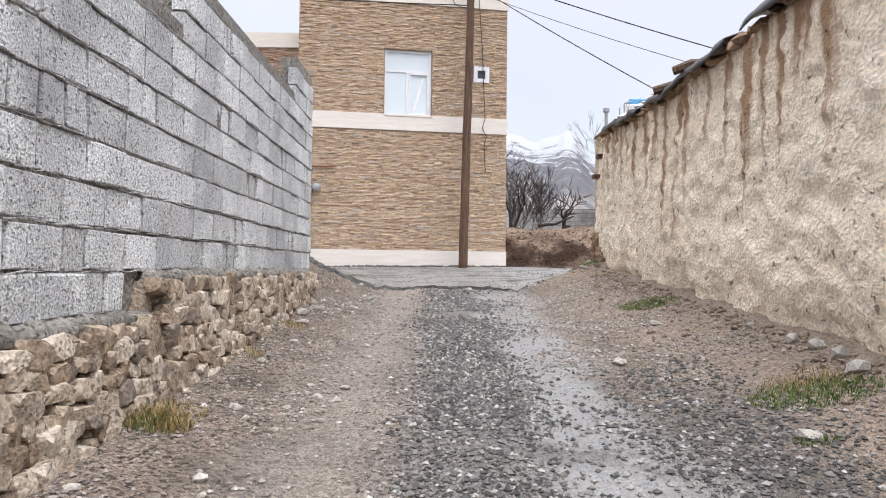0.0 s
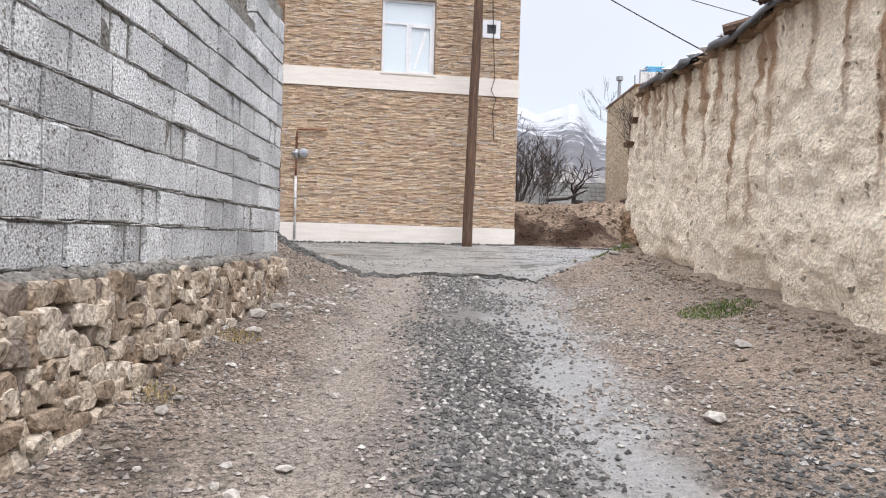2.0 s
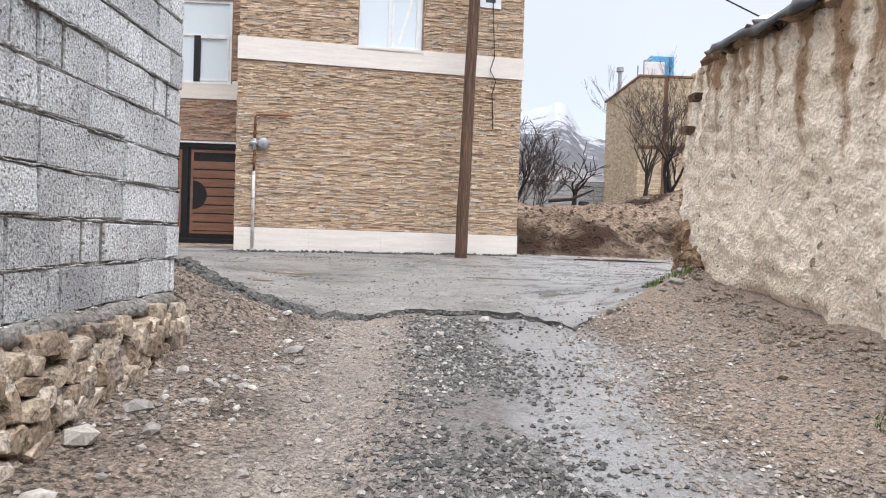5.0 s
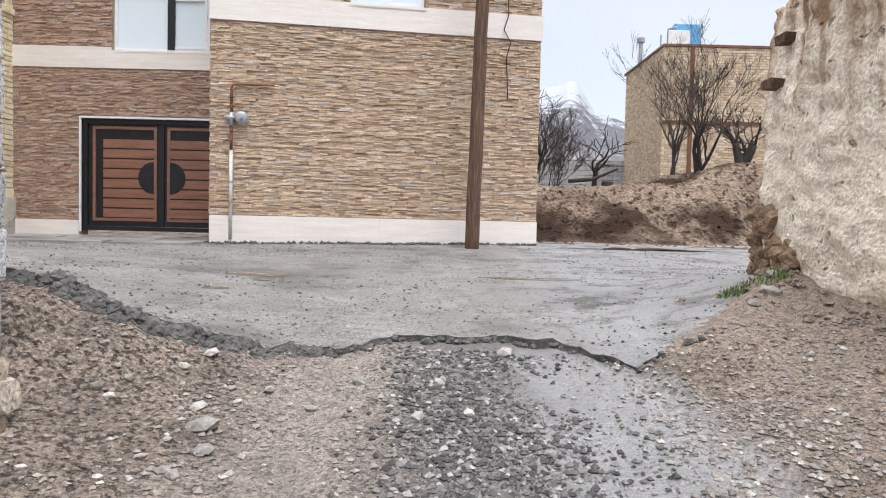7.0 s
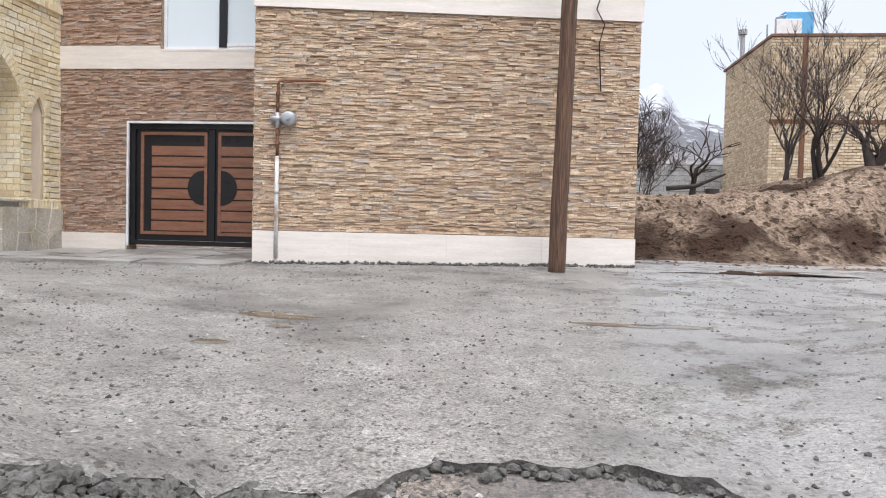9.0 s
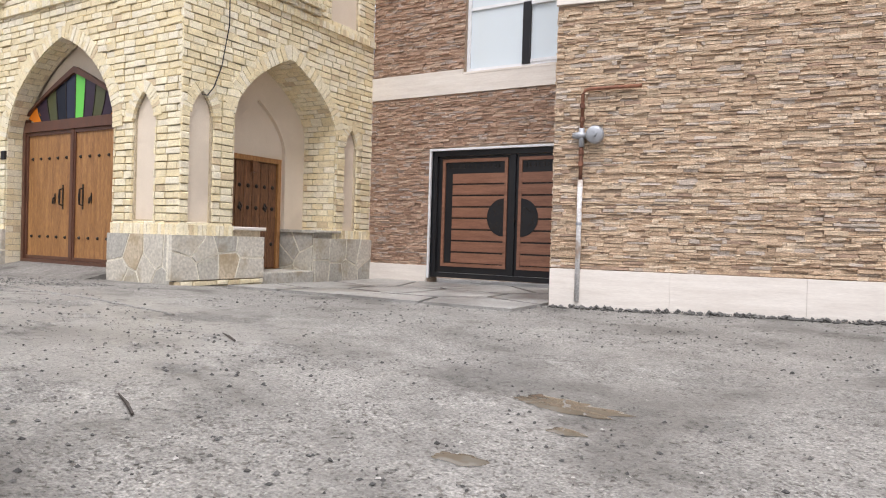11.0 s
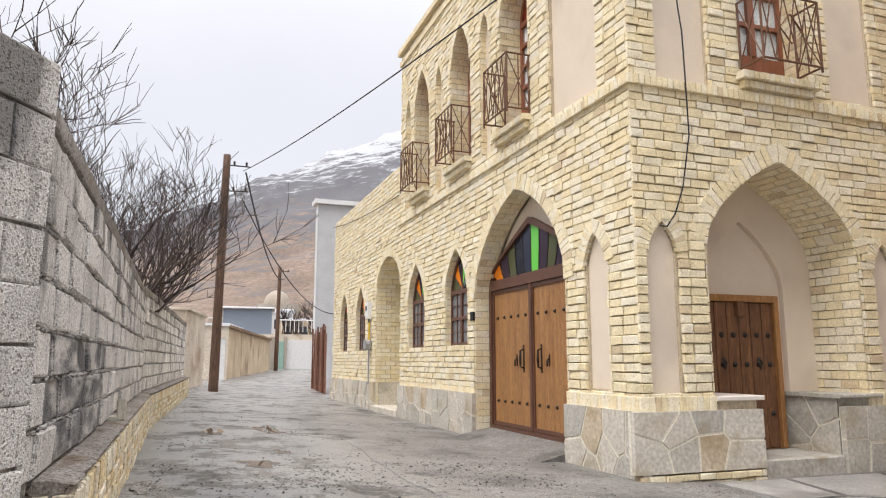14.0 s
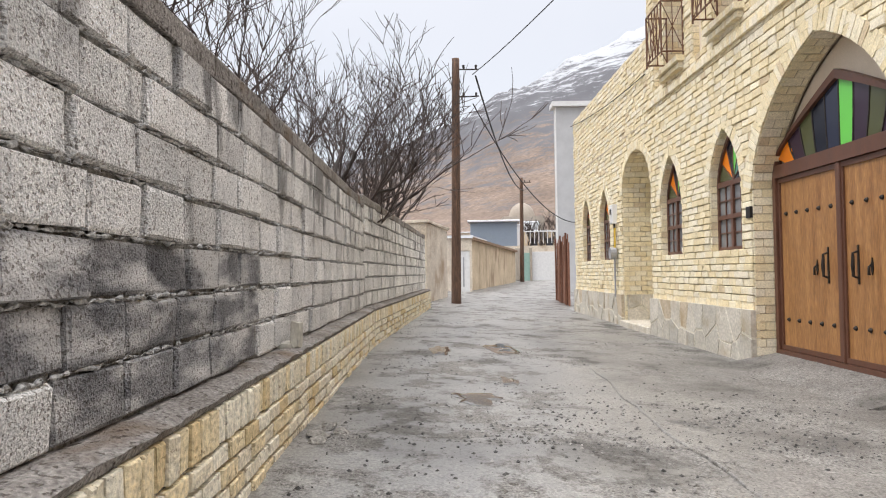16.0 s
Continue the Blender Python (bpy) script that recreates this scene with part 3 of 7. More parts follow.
# ---- mesh tools ----
class Build:
    """Collects faces of one mesh."""

    def __init__(self):
        self.v, self.f = [], []

    def box(self, x0, x1, y0, y1, z0, z1, jitter=0.0, chamfer=0.0):
        r = random.uniform
        if chamfer:
            c = min(chamfer, (x1 - x0) / 3, (z1 - z0) / 3)
            pts = [(x0, y1, z0), (x1, y1, z0), (x1, y1, z1), (x0, y1, z1), (x0, y0 + c, z0), (x1, y0 + c, z0), (x1, y0 + c, z1), (x0, y0 + c, z1),
                   (x0 + c, y0, z0 + c), (x1 - c, y0, z0 + c), (x1 - c, y0, z1 - c), (x0 + c, y0, z1 - c)]
            faces = [(8, 9, 10, 11), (4, 5, 9, 8), (5, 6, 10, 9), (6, 7, 11, 10), (7, 4, 8, 11), (0, 1, 5, 4), (1, 2, 6, 5), (2, 3, 7, 6), (3, 0, 4, 7), (0, 3, 2, 1)]
        else:
            pts = [(x0, y0, z0), (x1, y0, z0), (x1, y1, z0), (x0, y1, z0), (x0, y0, z1), (x1, y0, z1), (x1, y1, z1), (x0, y1, z1)]
            faces = [(0, 3, 2, 1), (4, 5, 6, 7), (0, 1, 5, 4), (1, 2, 6, 5), (2, 3, 7, 6), (3, 0, 4, 7)]
        k = len(self.v)
        if jitter:
            pts = [(x + r(-jitter, jitter), y + r(-jitter, jitter), z + r(-jitter, jitter)) for x, y, z in pts]
        self.v += pts
        self.f += [tuple(k + i for i in f) for f in faces]
        return self

    def prism(self, outer, holes, y0, y1):
        """A plate in the x-z plane with holes, from depth y0 to y1."""
        loops = [outer] + list(holes)
        flat = [p for lp in loops for p in lp]
        tris = tessellate_polygon([[Vector((x, z, 0)) for x, z in lp] for lp in loops])
        k, n = len(self.v), len(flat)
        self.v += [(x, y0, z) for x, z in flat] + [(x, y1, z) for x, z in flat]
        for a, b, c in tris:
            (ax, az), (bx, bz), (cx, cz) = flat[a], flat[b], flat[c]
            if (bx - ax) * (cz - az) - (bz - az) * (cx - ax) < 0:
                b, c = c, b
            self.f += [(k + a, k + b, k + c), (k + n + a, k + n + c, k + n + b)]
        at = 0
        for i, lp in enumerate(loops):
            m = len(lp)
            area = sum(lp[j][0] * lp[(j + 1) % m][1] - lp[(j + 1) % m][0] * lp[j][1] for j in range(m))
            fwd = (area > 0) == (i == 0)
            for j in range(m):
                a, b = at + j, at + (j + 1) % m
                self.f.append((k + a, k + n + a, k + n + b, k + b) if not fwd else (k + b, k + n + b, k + n + a, k + a))
            at += m
        return self

    def tube(self, pts, radii, sides=6, cap=True):
        pts = [Vector(p) for p in pts]
        if not hasattr(radii, "__len__"):
            radii = [radii] * len(pts)
        k0 = len(self.v)
        up = Vector((0.31, 0.17, 0.93))
        for i, p in enumerate(pts):
            d = (pts[min(i + 1, len(pts) - 1)] - pts[max(i - 1, 0)])
            d = d.normalized() if d.length > 1e-9 else Vector((0, 0, 1))
            a = d.cross(up if abs(d.dot(up)) < 0.95 else Vector((1, 0, 0))).normalized()
            b = d.cross(a)
            for s in range(sides):
                w = 2 * math.pi * s / sides
                self.v.append(tuple(p + (a * math.cos(w) + b * math.sin(w)) * radii[i]))
        for i in range(len(pts) - 1):
            for s in range(sides):
                a, b = k0 + i * sides + s, k0 + i * sides + (s + 1) % sides
                self.f.append((a, a + sides, b + sides, b))
        if cap:
            self.f.append(tuple(k0 + s for s in range(sides)))
            e = k0 + (len(pts) - 1) * sides
            self.f.append(tuple(e + s for s in reversed(range(sides))))
        return self

    def rock(self, c, size, seed, flat=1.0, tilt=0.0):
        """An angular stone: a jittered low ball."""
        rnd = random.Random(seed)
        k = len(self.v)
        t = (1 + 5 ** 0.5) / 2
        ico = [(-1, t, 0), (1, t, 0), (-1, -t, 0), (1, -t, 0), (0, -1, t), (0, 1, t), (0, -1, -t), (0, 1, -t), (t, 0, -1), (t, 0, 1), (-t, 0, -1), (-t, 0, 1)]
        e = Euler((rnd.uniform(-tilt, tilt), rnd.uniform(-tilt, tilt), rnd.uniform(0, 6.28)))
        sx, sy, sz = size
        for q in ico:
            w = Vector(q).normalized() * rnd.uniform(0.75, 1.2)
            w = Vector((w.x * sx, w.y * sy, w.z * sz * flat))
            w.rotate(e)
            self.v.append((c[0] + w.x, c[1] + w.y, c[2] + w.z))
        tri = [(0, 11, 5), (0, 5, 1), (0, 1, 7), (0, 7, 10), (0, 10, 11), (1, 5, 9), (5, 11, 4), (11, 10, 2), (10, 7, 6), (7, 1, 8), (3, 9, 4), (3, 4, 2), (3, 2, 6), (3, 6, 8), (3, 8, 9), (4, 9, 5), (2, 4, 11), (6, 2, 10), (8, 6, 7), (9, 8, 1)]
        self.f += [tuple(k + i for i in f) for f in tri]
        return self

    def chip(self, x, y, z, s, rnd):
        """A small angular chip of gravel."""
        k = len(self.v)
        a = rnd.uniform(0, 6.28)
        ca, sa = math.cos(a) * s, math.sin(a) * s
        e, h = rnd.uniform(0.5, 1.1), rnd.uniform(0.4, 0.8) * s
        self.v += [(x + ca, y + sa, z), (x - sa * e, y + ca * e, z + 0.2 * h), (x - ca * rnd.uniform(0.6, 1), y - sa, z + 0.1 * h), (x + sa * e, y - ca * e, z), (x + 0.3 * ca, y + 0.2 * sa, z + h), (x, y, z - h)]
        self.f += [(k, k + 1, k + 4), (k + 1, k + 2, k + 4), (k + 2, k + 3, k + 4), (k + 3, k, k + 4), (k + 1, k, k + 5), (k + 2, k + 1, k + 5), (k + 3, k + 2, k + 5), (k, k + 3, k + 5)]

    def mesh(self, name, material, smooth=False):
        me = bpy.data.meshes.new(name)
        me.from_pydata(self.v, [], self.f)
        me.materials.append(material)
        if smooth:
            me.shade_smooth()
        me.update()
        return me

    def make(self, name, material, parent=None, label="", smooth=False):
        return place(name, self.mesh(name, material, smooth), parent, label)


def place(name, me, parent=None, label="", at=None):
    ob = new(name, me)
    if parent:
        ob.parent = parent
    if at is not None:
        ob.matrix_basis = at
    if label:
        tagged(ob, label)
    return ob


def base(name, label, category, at=None, kind="", group=""):
    """A thing: an Empty at its base, whose parts are its children."""
    ob = new(name)
    ob.empty_display_size = 0.2
    if at is not None:
        ob.matrix_basis = at
    return tagged(ob, label, category, group, kind)


def box_part(name, material, parent, x0, x1, y0, y1, z0, z1, label="", chamfer=0.0):
    return Build().box(x0, x1, y0, y1, z0, z1, 0.0, chamfer).make(name, material, parent, label)


def arch(cx, half, z0, zs, za, n=9, round_=0.55):
    """Outline of an opening with a Persian pointed head, from the bottom left round to the bottom right."""
    def g(q):
        return round_ * math.sqrt(max(0, 2 * q - q * q)) + (1 - round_) * q
    left = [(cx - half * (1 - (i / n) ** 1.5), zs + (za - zs) * g((i / n) ** 1.5)) for i in range(n)]
    right = [(2 * cx - x, z) for x, z in reversed(left)]
    return [(cx - half, z0)] + left + [(cx, za)] + right + [(cx + half, z0)]


def span_at(outline, z):
    """Where an outline is crossed at height z, as (left, right), or None."""
    xs = []
    for (ax, az), (bx, bz) in zip(outline, outline[1:] + outline[:1]):
        if (az - z) * (bz - z) < 0:
            xs.append(ax + (bx - ax) * (z - az) / (bz - az))
    return (min(xs), max(xs)) if xs else None


def grow(outline, d):
    """An arch outline widened by d."""
    cx = sum(x for x, z in outline) / len(outline)
    zs = min(z for x, z in outline)
    half = max(x for x, z in outline) - cx
    top = max(z for x, z in outline)
    return [(cx + (x - cx) * (half + d) / half, zs + (z - zs) * (top - zs + d) / (top - zs)) for x, z in outline]


def courses(x0, x1, z0, z1, height, length, gap, holes, seed, depth=(0.0, 0.008), vary=0.0, top=None, hvary=0.0):
    """Lay pieces in courses over a wall, clear of its holes: yields (x0, x1, y, z0, z1) of each piece."""
    rnd = random.Random(seed)
    z, row = z0, 0
    while z < z1 - 0.3 * height:
        h = height * (1 + rnd.uniform(-hvary, hvary))
        zt = min(z + h, z1)
        mid = (z + zt) / 2
        free = [(x0, x1)]
        for hole in holes:
            s = span_at(hole, mid)
            if s:
                nxt = []
                for a, b in free:
                    if s[1] <= a or s[0] >= b:
                        nxt.append((a, b))
                    else:
                        nxt += [p for p in ((a, s[0]), (s[1], b)) if p[1] - p[0] > 0.03]
                free = nxt
        for a, b in free:
            x = a
            first = (0.5 if row % 2 else 1.0) * length if not vary else rnd.uniform(0.3, 1.0) * length
            step = first if a == x0 else length * (((math.ceil((a - x0) / length) * length + x0) - a) / length or 1.0)
            while x < b - 0.012:
                w = max(0.04, step)
                xe = x + w
                if b - xe < 0.3 * length:
                    xe = b
                if not top or zt <= top((x + xe) / 2) + 0.02:
                    yield (x + gap / 2, min(xe, b) - gap / 2, -rnd.uniform(*depth), z + gap / 2, zt - gap / 2)
                x = xe
                step = length * (1 + rnd.uniform(-vary, vary))
        z, row = zt, row + 1


def lay(parent, name, material, pieces, near, thick=0.03, jitter=0.005, chamfer=0.006, label="", limit=300):
    """Build pieces: those in the near stretch as parts of their own, the rest joined into one."""
    rest, count, shared = Build(), 0, {}
    for x0, x1, y, z0, z1 in pieces:
        if near and count < limit and near((x0 + x1) / 2, (z0 + z1) / 2):
            key = (round((x1 - x0) * 40), round((z1 - z0) * 100), count % 3)
            if key not in shared:
                w, h = (x1 - x0) / 2, (z1 - z0) / 2
                shared[key] = Build().box(-w, w, 0, thick, -h, h, jitter, chamfer).mesh(name, material)
            place(name, shared[key], parent, at=pose((x0 + x1) / 2, y, (z0 + z1) / 2))
            count += 1
        else:
            rest.box(x0, x1, y, y + thick, z0, z1, jitter, chamfer)
    if rest.v:
        tagged(rest.make(name + "_facing", material, parent, label), kind="stuff")


def ring(parent, name, material, outline, width, y0, y1, step=0.085, seed=0):
    """Bricks set on end round the head of an arch."""
    rnd = random.Random(seed)
    pts = [Vector((x, z)) for x, z in outline[1:-1]]
    cx = sum(p.x for p in pts) / len(pts)
    foot = min(p.y for p in pts)
    line = [pts[0]]
    for a, b in zip(pts, pts[1:]):
        k = max(1, round((b - a).length / step))
        line += [a + (b - a) * (i + 1) / k for i in range(k)]
    def outward(i):
        d = (line[min(i + 1, len(line) - 1)] - line[max(i - 1, 0)]).normalized()
        return Vector((-d.y, d.x))
    for i in range(len(line) - 1):
        a, b = line[i], line[i + 1]
        if (b - a).length < 0.02:
            continue
        na, nb = outward(i), outward(i + 1)
        g = (b - a) * 0.06
        quad = [a + g, b - g, b - g + nb * width, a + g + na * width]
        bd = Build()
        bd.prism([(p.x, p.y) for p in quad], [], y0 - rnd.uniform(0, 0.008), y1)
        bd.make(name, material, parent)


# ---- the ground ----
def street(x, y):
    """Height of the concreted street and forecourt: it climbs out of the lane and falls from the south wall to the houses."""
    court = 1.50 + 0.041 * (min(y, 19.5) - 11.9)
    west = 1.80 + 0.046 * (17.2 - min(y, 18.5)) + 0.004 * max(0.0, -x - 18)
    k = max(0.0, min(1.0, (-x - 0.8) / 7.0))
    k = k * k * (3 - 2 * k)
    z = court * (1 - k) + west * k
    if x < -28:
        z += 0.010 * (-28 - x)
    return z + 0.012 * noise.noise((x * 0.7, y * 0.7, 0.0)) + 0.008 * noise.noise((x * 2.1, y * 2.1, 4.0))


def alley(x, y):
    """Height of the dirt lane."""
    z = 1.42 - 0.078 * (11.6 - y)
    z += 0.13 * max(0.0, (-x - 0.8) / 0.85) ** 1.3
    z += 0.30 * max(0.0, (x - 1.2) / 1.4) ** 1.2
    for rut in (-0.55, 0.62):
        z -= 0.035 * math.exp(-((x - rut) / 0.22) ** 2)
    z += 0.34 * math.exp(-((x + 2.0) / 0.55) ** 2 - ((y - 11.45) / 0.6) ** 2)
    z += 0.03 * noise.noise((x * 1.3, y * 1.3, 3.0)) + 0.012 * noise.noise((x * 5, y * 5, 1.0))
    e = edge_y(x)
    k = max(0.0, min(1.0, 1 - (e - y) / 0.7))
    if k > 0 and y > 9:
        step = -0.04 + 0.03 * noise.noise((x * 2.3, 4.0, 0.0)) + 0.07 * max(0.0, min(1.0, (x - 1.0) / 0.5))
        k = k * k * (3 - 2 * k)
        z = z * (1 - k) + (slab_z(x, max(y, e)) + step) * k
    return z


def sheet(name, material, xs, ys, height, keep=None, label="", category="", kind="structure"):
    bm_v, faces, index = [], [], {}
    for i, x in enumerate(xs):
        for j, y in enumerate(ys):
            index[i, j] = len(bm_v)
            bm_v.append((x, y, height(x, y)))
    for i in range(len(xs) - 1):
        for j in range(len(ys) - 1):
            if not keep or keep((xs[i] + xs[i + 1]) / 2, (ys[j] + ys[j + 1]) / 2):
                faces.append((index[i, j], index[i + 1, j], index[i + 1, j + 1], index[i, j + 1]))
    b = Build()
    b.v, b.f = bm_v, faces
    ob = b.make(name, material, smooth=True)
    return tagged(ob, label, category, kind=kind)


def steps(a, b, d):
    n = max(1, round((b - a) / d))
    return [a + (b - a) * i / n for i in range(n + 1)]


def edge_y(x):
    """The broken front edge of the concrete."""
    pts = [(-4.0, 11.9), (-2.6, 11.5), (-1.75, 11.25), (-1.35, 11.35), (-0.97, 11.7), (-0.44, 11.8), (-0.22, 12.1), (0.52, 12.2), (0.86, 11.95), (1.07, 11.5), (1.5, 11.7), (2.2, 12.6), (3.2, 13.6), (12.0, 14.5)]
    for (ax, ay), (bx, by) in zip(pts, pts[1:]):
        if ax <= x <= bx:
            y = ay + (by - ay) * (x - ax) / (bx - ax)
            return y + 0.07 * noise.noise((x * 5, 0.0, 0.0)) + 0.05 * noise.noise((x * 13, 0.0, 5.0)) + 0.02 * noise.noise((x * 31, 0.0, 7.0))
    return 11.9


def slab_z(x, y):
    z = street(x, y)
    near = max(0.0, 1 - (y - edge_y(x)) / 1.2)
    lift = 0.40 * max(0.0, min(1.0, (-0.9 - x) / 0.9)) * max(0.0, min(1.0, (x + 4.2) / 1.6))
    bank = 0.34 * max(0.0, min(1.0, (x - 1.1) / 1.5)) * max(0.0, min(1.0, (6.0 - x) / 3.0))
    z += lift * near ** 1.5 + bank * max(0.0, 1 - (y - edge_y(x)) / 3.0) ** 1.3
    crumble = max(0.0, 1 - (y - edge_y(x)) / 0.5)
    return z + crumble * 0.03 * noise.noise((x * 7, y * 7, 2.0)) + 0.004 * noise.noise((x * 9, y * 9, 8.0))


far = Build()
far.v = [(-900, -900, -0.3), (900, -900, -0.3), (900, 900, -0.3), (-900, 900, -0.3)]
far.f = [(0, 1, 2, 3)]
tagged(far.make("ground", SOIL), "bare winter earth reaching out to the hills", "ground", kind="structure")
sheet("lane", DIRT, steps(-2.4, 3.4, 0.07), steps(-4.0, 13.6, 0.08), alley, keep=lambda x, y: y < edge_y(x) + 0.14, label="rutted dirt lane with gravel and wet wheel tracks", category="lane")

# the concreted forecourt: columns that begin at the broken edge
slab = Build()
cols = steps(-8.0, 7.8, 0.045)
rows_n = 60
for x in cols:
    e = edge_y(x) if x > -4 else 11.9
    slab.v.append((x, e + 0.02, slab_z(x, e) - 0.22))
    for j in range(rows_n + 1):
        y = e + (23.0 - e) * (j / rows_n) ** 1.4
        slab.v.append((x, y, slab_z(x, y)))
w = rows_n + 2
for i in range(len(cols) - 1):
    for j in range(w - 1):
        a = i * w + j
        slab.f.append((a, a + w, a + w + 1, a + 1))
# upright lip, coloured dark to stand for the shadow under the edge
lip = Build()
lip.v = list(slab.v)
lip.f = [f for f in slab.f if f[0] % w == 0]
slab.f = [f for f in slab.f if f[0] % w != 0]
pav = slab.make("pavement", CONCRETE, smooth=True)
lip.make("broken_edge", CONCRETE_EDGE, pav, "broken edge of the concrete, undercut shade put in its colour")
tagged(pav, "rough wet concrete forecourt with a broken front edge", "pavement", kind="structure")
sheet("road", CONCRETE, steps(-75, -30.0, 0.8)[:-1] + steps(-30, -8.0, 0.16), steps(12.0, 23.0, 0.16), lambda x, y: street(x, y), label="wet worn concrete village street", category="road")




# ---- brown stone-clad house ----
ANG = math.degrees(math.atan2(0.87, 5.21))
house = base("stone_clad_house", "two-storey house clad in brown split stone strips", "house", pose(-3.54, 18.80, 0, 0, 0, ANG))
WIN = [(2.12, 5.56), (3.31, 5.56), (3.31, 7.27), (2.12, 7.27)]
VENT = [(4.40, 6.54), (4.81, 6.54), (4.81, 6.95), (4.40, 6.95)]
FW = 5.28
Build().prism([(0, 1.4), (FW, 1.4), (FW, 9.1), (0, 9.1)], [WIN, VENT], 0.0, 0.25).make("wall", STRIP_BED, house)
side = Build()
side.box(0.0, 0.25, 0.25, 4.0, 1.4, 9.1)
side.box(FW - 0.25, FW, 0.25, 9.0, 1.4, 9.1)
side.box(0.25, FW - 0.25, 8.7, 9.0, 1.4, 9.1)
side.make("side_wall", STRIP_BED, house)
box_part("roof", PLASTER, house, 0.0, FW, 0.0, 9.0, 9.1, 9.3)
Build().prism([(-0.02, 5.22), (FW + 0.02, 5.22), (FW + 0.02, 5.62), (-0.02, 5.62)], [], -0.05, 0.0).make("white_band", TRAVERTINE, house, "cream travertine band")
Build().prism([(-0.02, 8.45), (FW + 0.02, 8.45), (FW + 0.02, 9.0), (-0.02, 9.0)], [], -0.05, 0.0).make("white_band", TRAVERTINE, house, "cream travertine band")
lay(house, "stone_strip", STRIP, courses(0, FW, 2.22, 5.22, 0.030, 0.14, 0.003, [], 5, (0.0, 0.030), 0.75, hvary=0.45), lambda x, z: x < 1.6 and z < 3.6, thick=0.045, jitter=0.006, chamfer=0.003)
lay(house, "stone_strip", STRIP, courses(0, FW, 5.62, 8.45, 0.030, 0.14, 0.003, [grow(WIN, 0.02), grow(VENT, 0.02)], 6, (0.0, 0.030), 0.75, hvary=0.45), None, thick=0.045, jitter=0.006, chamfer=0.003)
for i in range(4):
    box_part("plinth_slab", TRAVERTINE, house, i * FW / 4 + 0.0008, (i + 1) * FW / 4 - 0.0008, -0.06, 0.0, 1.5, 2.21, chamfer=0.001)

wing = base("house_wing", "recessed wing clad in red-brown stone strips coloured as in shade", "house", pose(-8.17, 21.42, 0))
GATE = [(1.31, 1.6), (4.40, 1.6), (4.40, 4.03), (1.31, 4.03)]
WWIN = [(1.92, 5.28), (3.75, 5.28), (3.75, 7.1), (1.92, 7.1)]
Build().prism([(0, 1.4), (4.9, 1.4), (4.9, 8.0), (0, 8.0)], [GATE, WWIN], 0.0, 0.25).make("wall", STRIP_BED, wing)
Build().prism([(0, 4.96), (4.62, 4.96), (4.62, 5.36), (3.79, 5.36), (3.79, 5.27), (1.88, 5.27), (1.88, 5.36), (0, 5.36)], [], -0.045, 0.0).make("white_band", TRAVERTINE, wing, "cream travertine band")
Build().prism([(0, 7.98), (4.7, 7.98), (4.7, 8.4), (0, 8.4)], [], -0.05, 0.25).make("parapet", TRAVERTINE, wing, "cream parapet")
# wing cladding uses the copy with shade in its colours
lay(wing, "stone_strip", STRIP_SHADE, courses(0, 4.62, 2.05, 4.96, 0.030, 0.14, 0.003, [grow(GATE, 0.05)], 7, (0.0, 0.030), 0.75, hvary=0.45), None, thick=0.045, jitter=0.006, chamfer=0.003)
lay(wing, "stone_strip", STRIP_SHADE, courses(0, 4.62, 5.36, 7.98, 0.030, 0.14, 0.003, [grow(WWIN, 0.03)], 8, (0.0, 0.030), 0.75, hvary=0.45), None, thick=0.045, jitter=0.006, chamfer=0.003)
box_part("plinth_slab", TRAVERTINE, wing, 0.0, 1.27, -0.05, 0.0, 1.6, 2.05, chamfer=0.003)

# ---- yellow brick house ----
SY = 17.30
yard = base("yellow_brick_house", "yellow brick house with pointed arches and grey stone base", "house", pose(-24.0, SY, 0))
def X(x):
    return x + 24.0
def leaning(outline, zs, za, d):
    """An arch whose crown sits d to one side, as the mason left it."""
    return [(x + d * max(0.0, (z - zs) / (za - zs)), z) for x, z in outline]


S_GATE = leaning(arch(X(-11.06), 1.43, 1.7, 3.95, 5.40, round_=0.72), 3.95, 5.40, 0.10)
WINDOWS = ((-13.33, 0.52), (-15.56, 0.53), (-20.35, 0.50), (-22.4, 0.50))
S_WINS = [arch(X(c), h, 3.22, 4.15, 4.90) for c, h in WINDOWS]
S_PORTAL = arch(X(-17.68), 1.0, 1.6, 4.62, 5.36, round_=0.95)
S_NICHE = arch(X(-8.95), 0.22, 2.66, 4.05, 4.41)
UPW = [arch(X(c), 0.46, 6.35, 8.1, 8.95) for c in (-10.95, -13.1, -15.25)]
UPN = [arch(X(c), 0.17, 6.15, 8.2, 8.62) for c in (-12.0, -14.2, -16.15)]
PANEL = [(X(-9.9), 6.08), (X(-8.78), 6.08), (X(-8.78), 8.9), (X(-9.9), 8.9)]
south_holes = [S_GATE] + S_WINS + [S_PORTAL, S_NICHE]
Build().prism([(0, 1.4), (X(-8.34), 1.4), (X(-8.34), 5.92), (0, 5.92)], south_holes, 0.03, 0.32).make("wall", YMORTAR, yard)
Build().prism([(X(-16.7), 5.92), (X(-8.34), 5.92), (X(-8.34), 10.0), (X(-16.7), 10.0)], UPW + UPN + [PANEL], 0.03, 0.5).make("wall", YMORTAR, yard)
Build().prism([(0, 5.92), (X(-16.7), 5.92), (X(-16.7), 7.3), (0, 7.3)], [], 0.03, 0.3).make("wall", YMORTAR, yard)
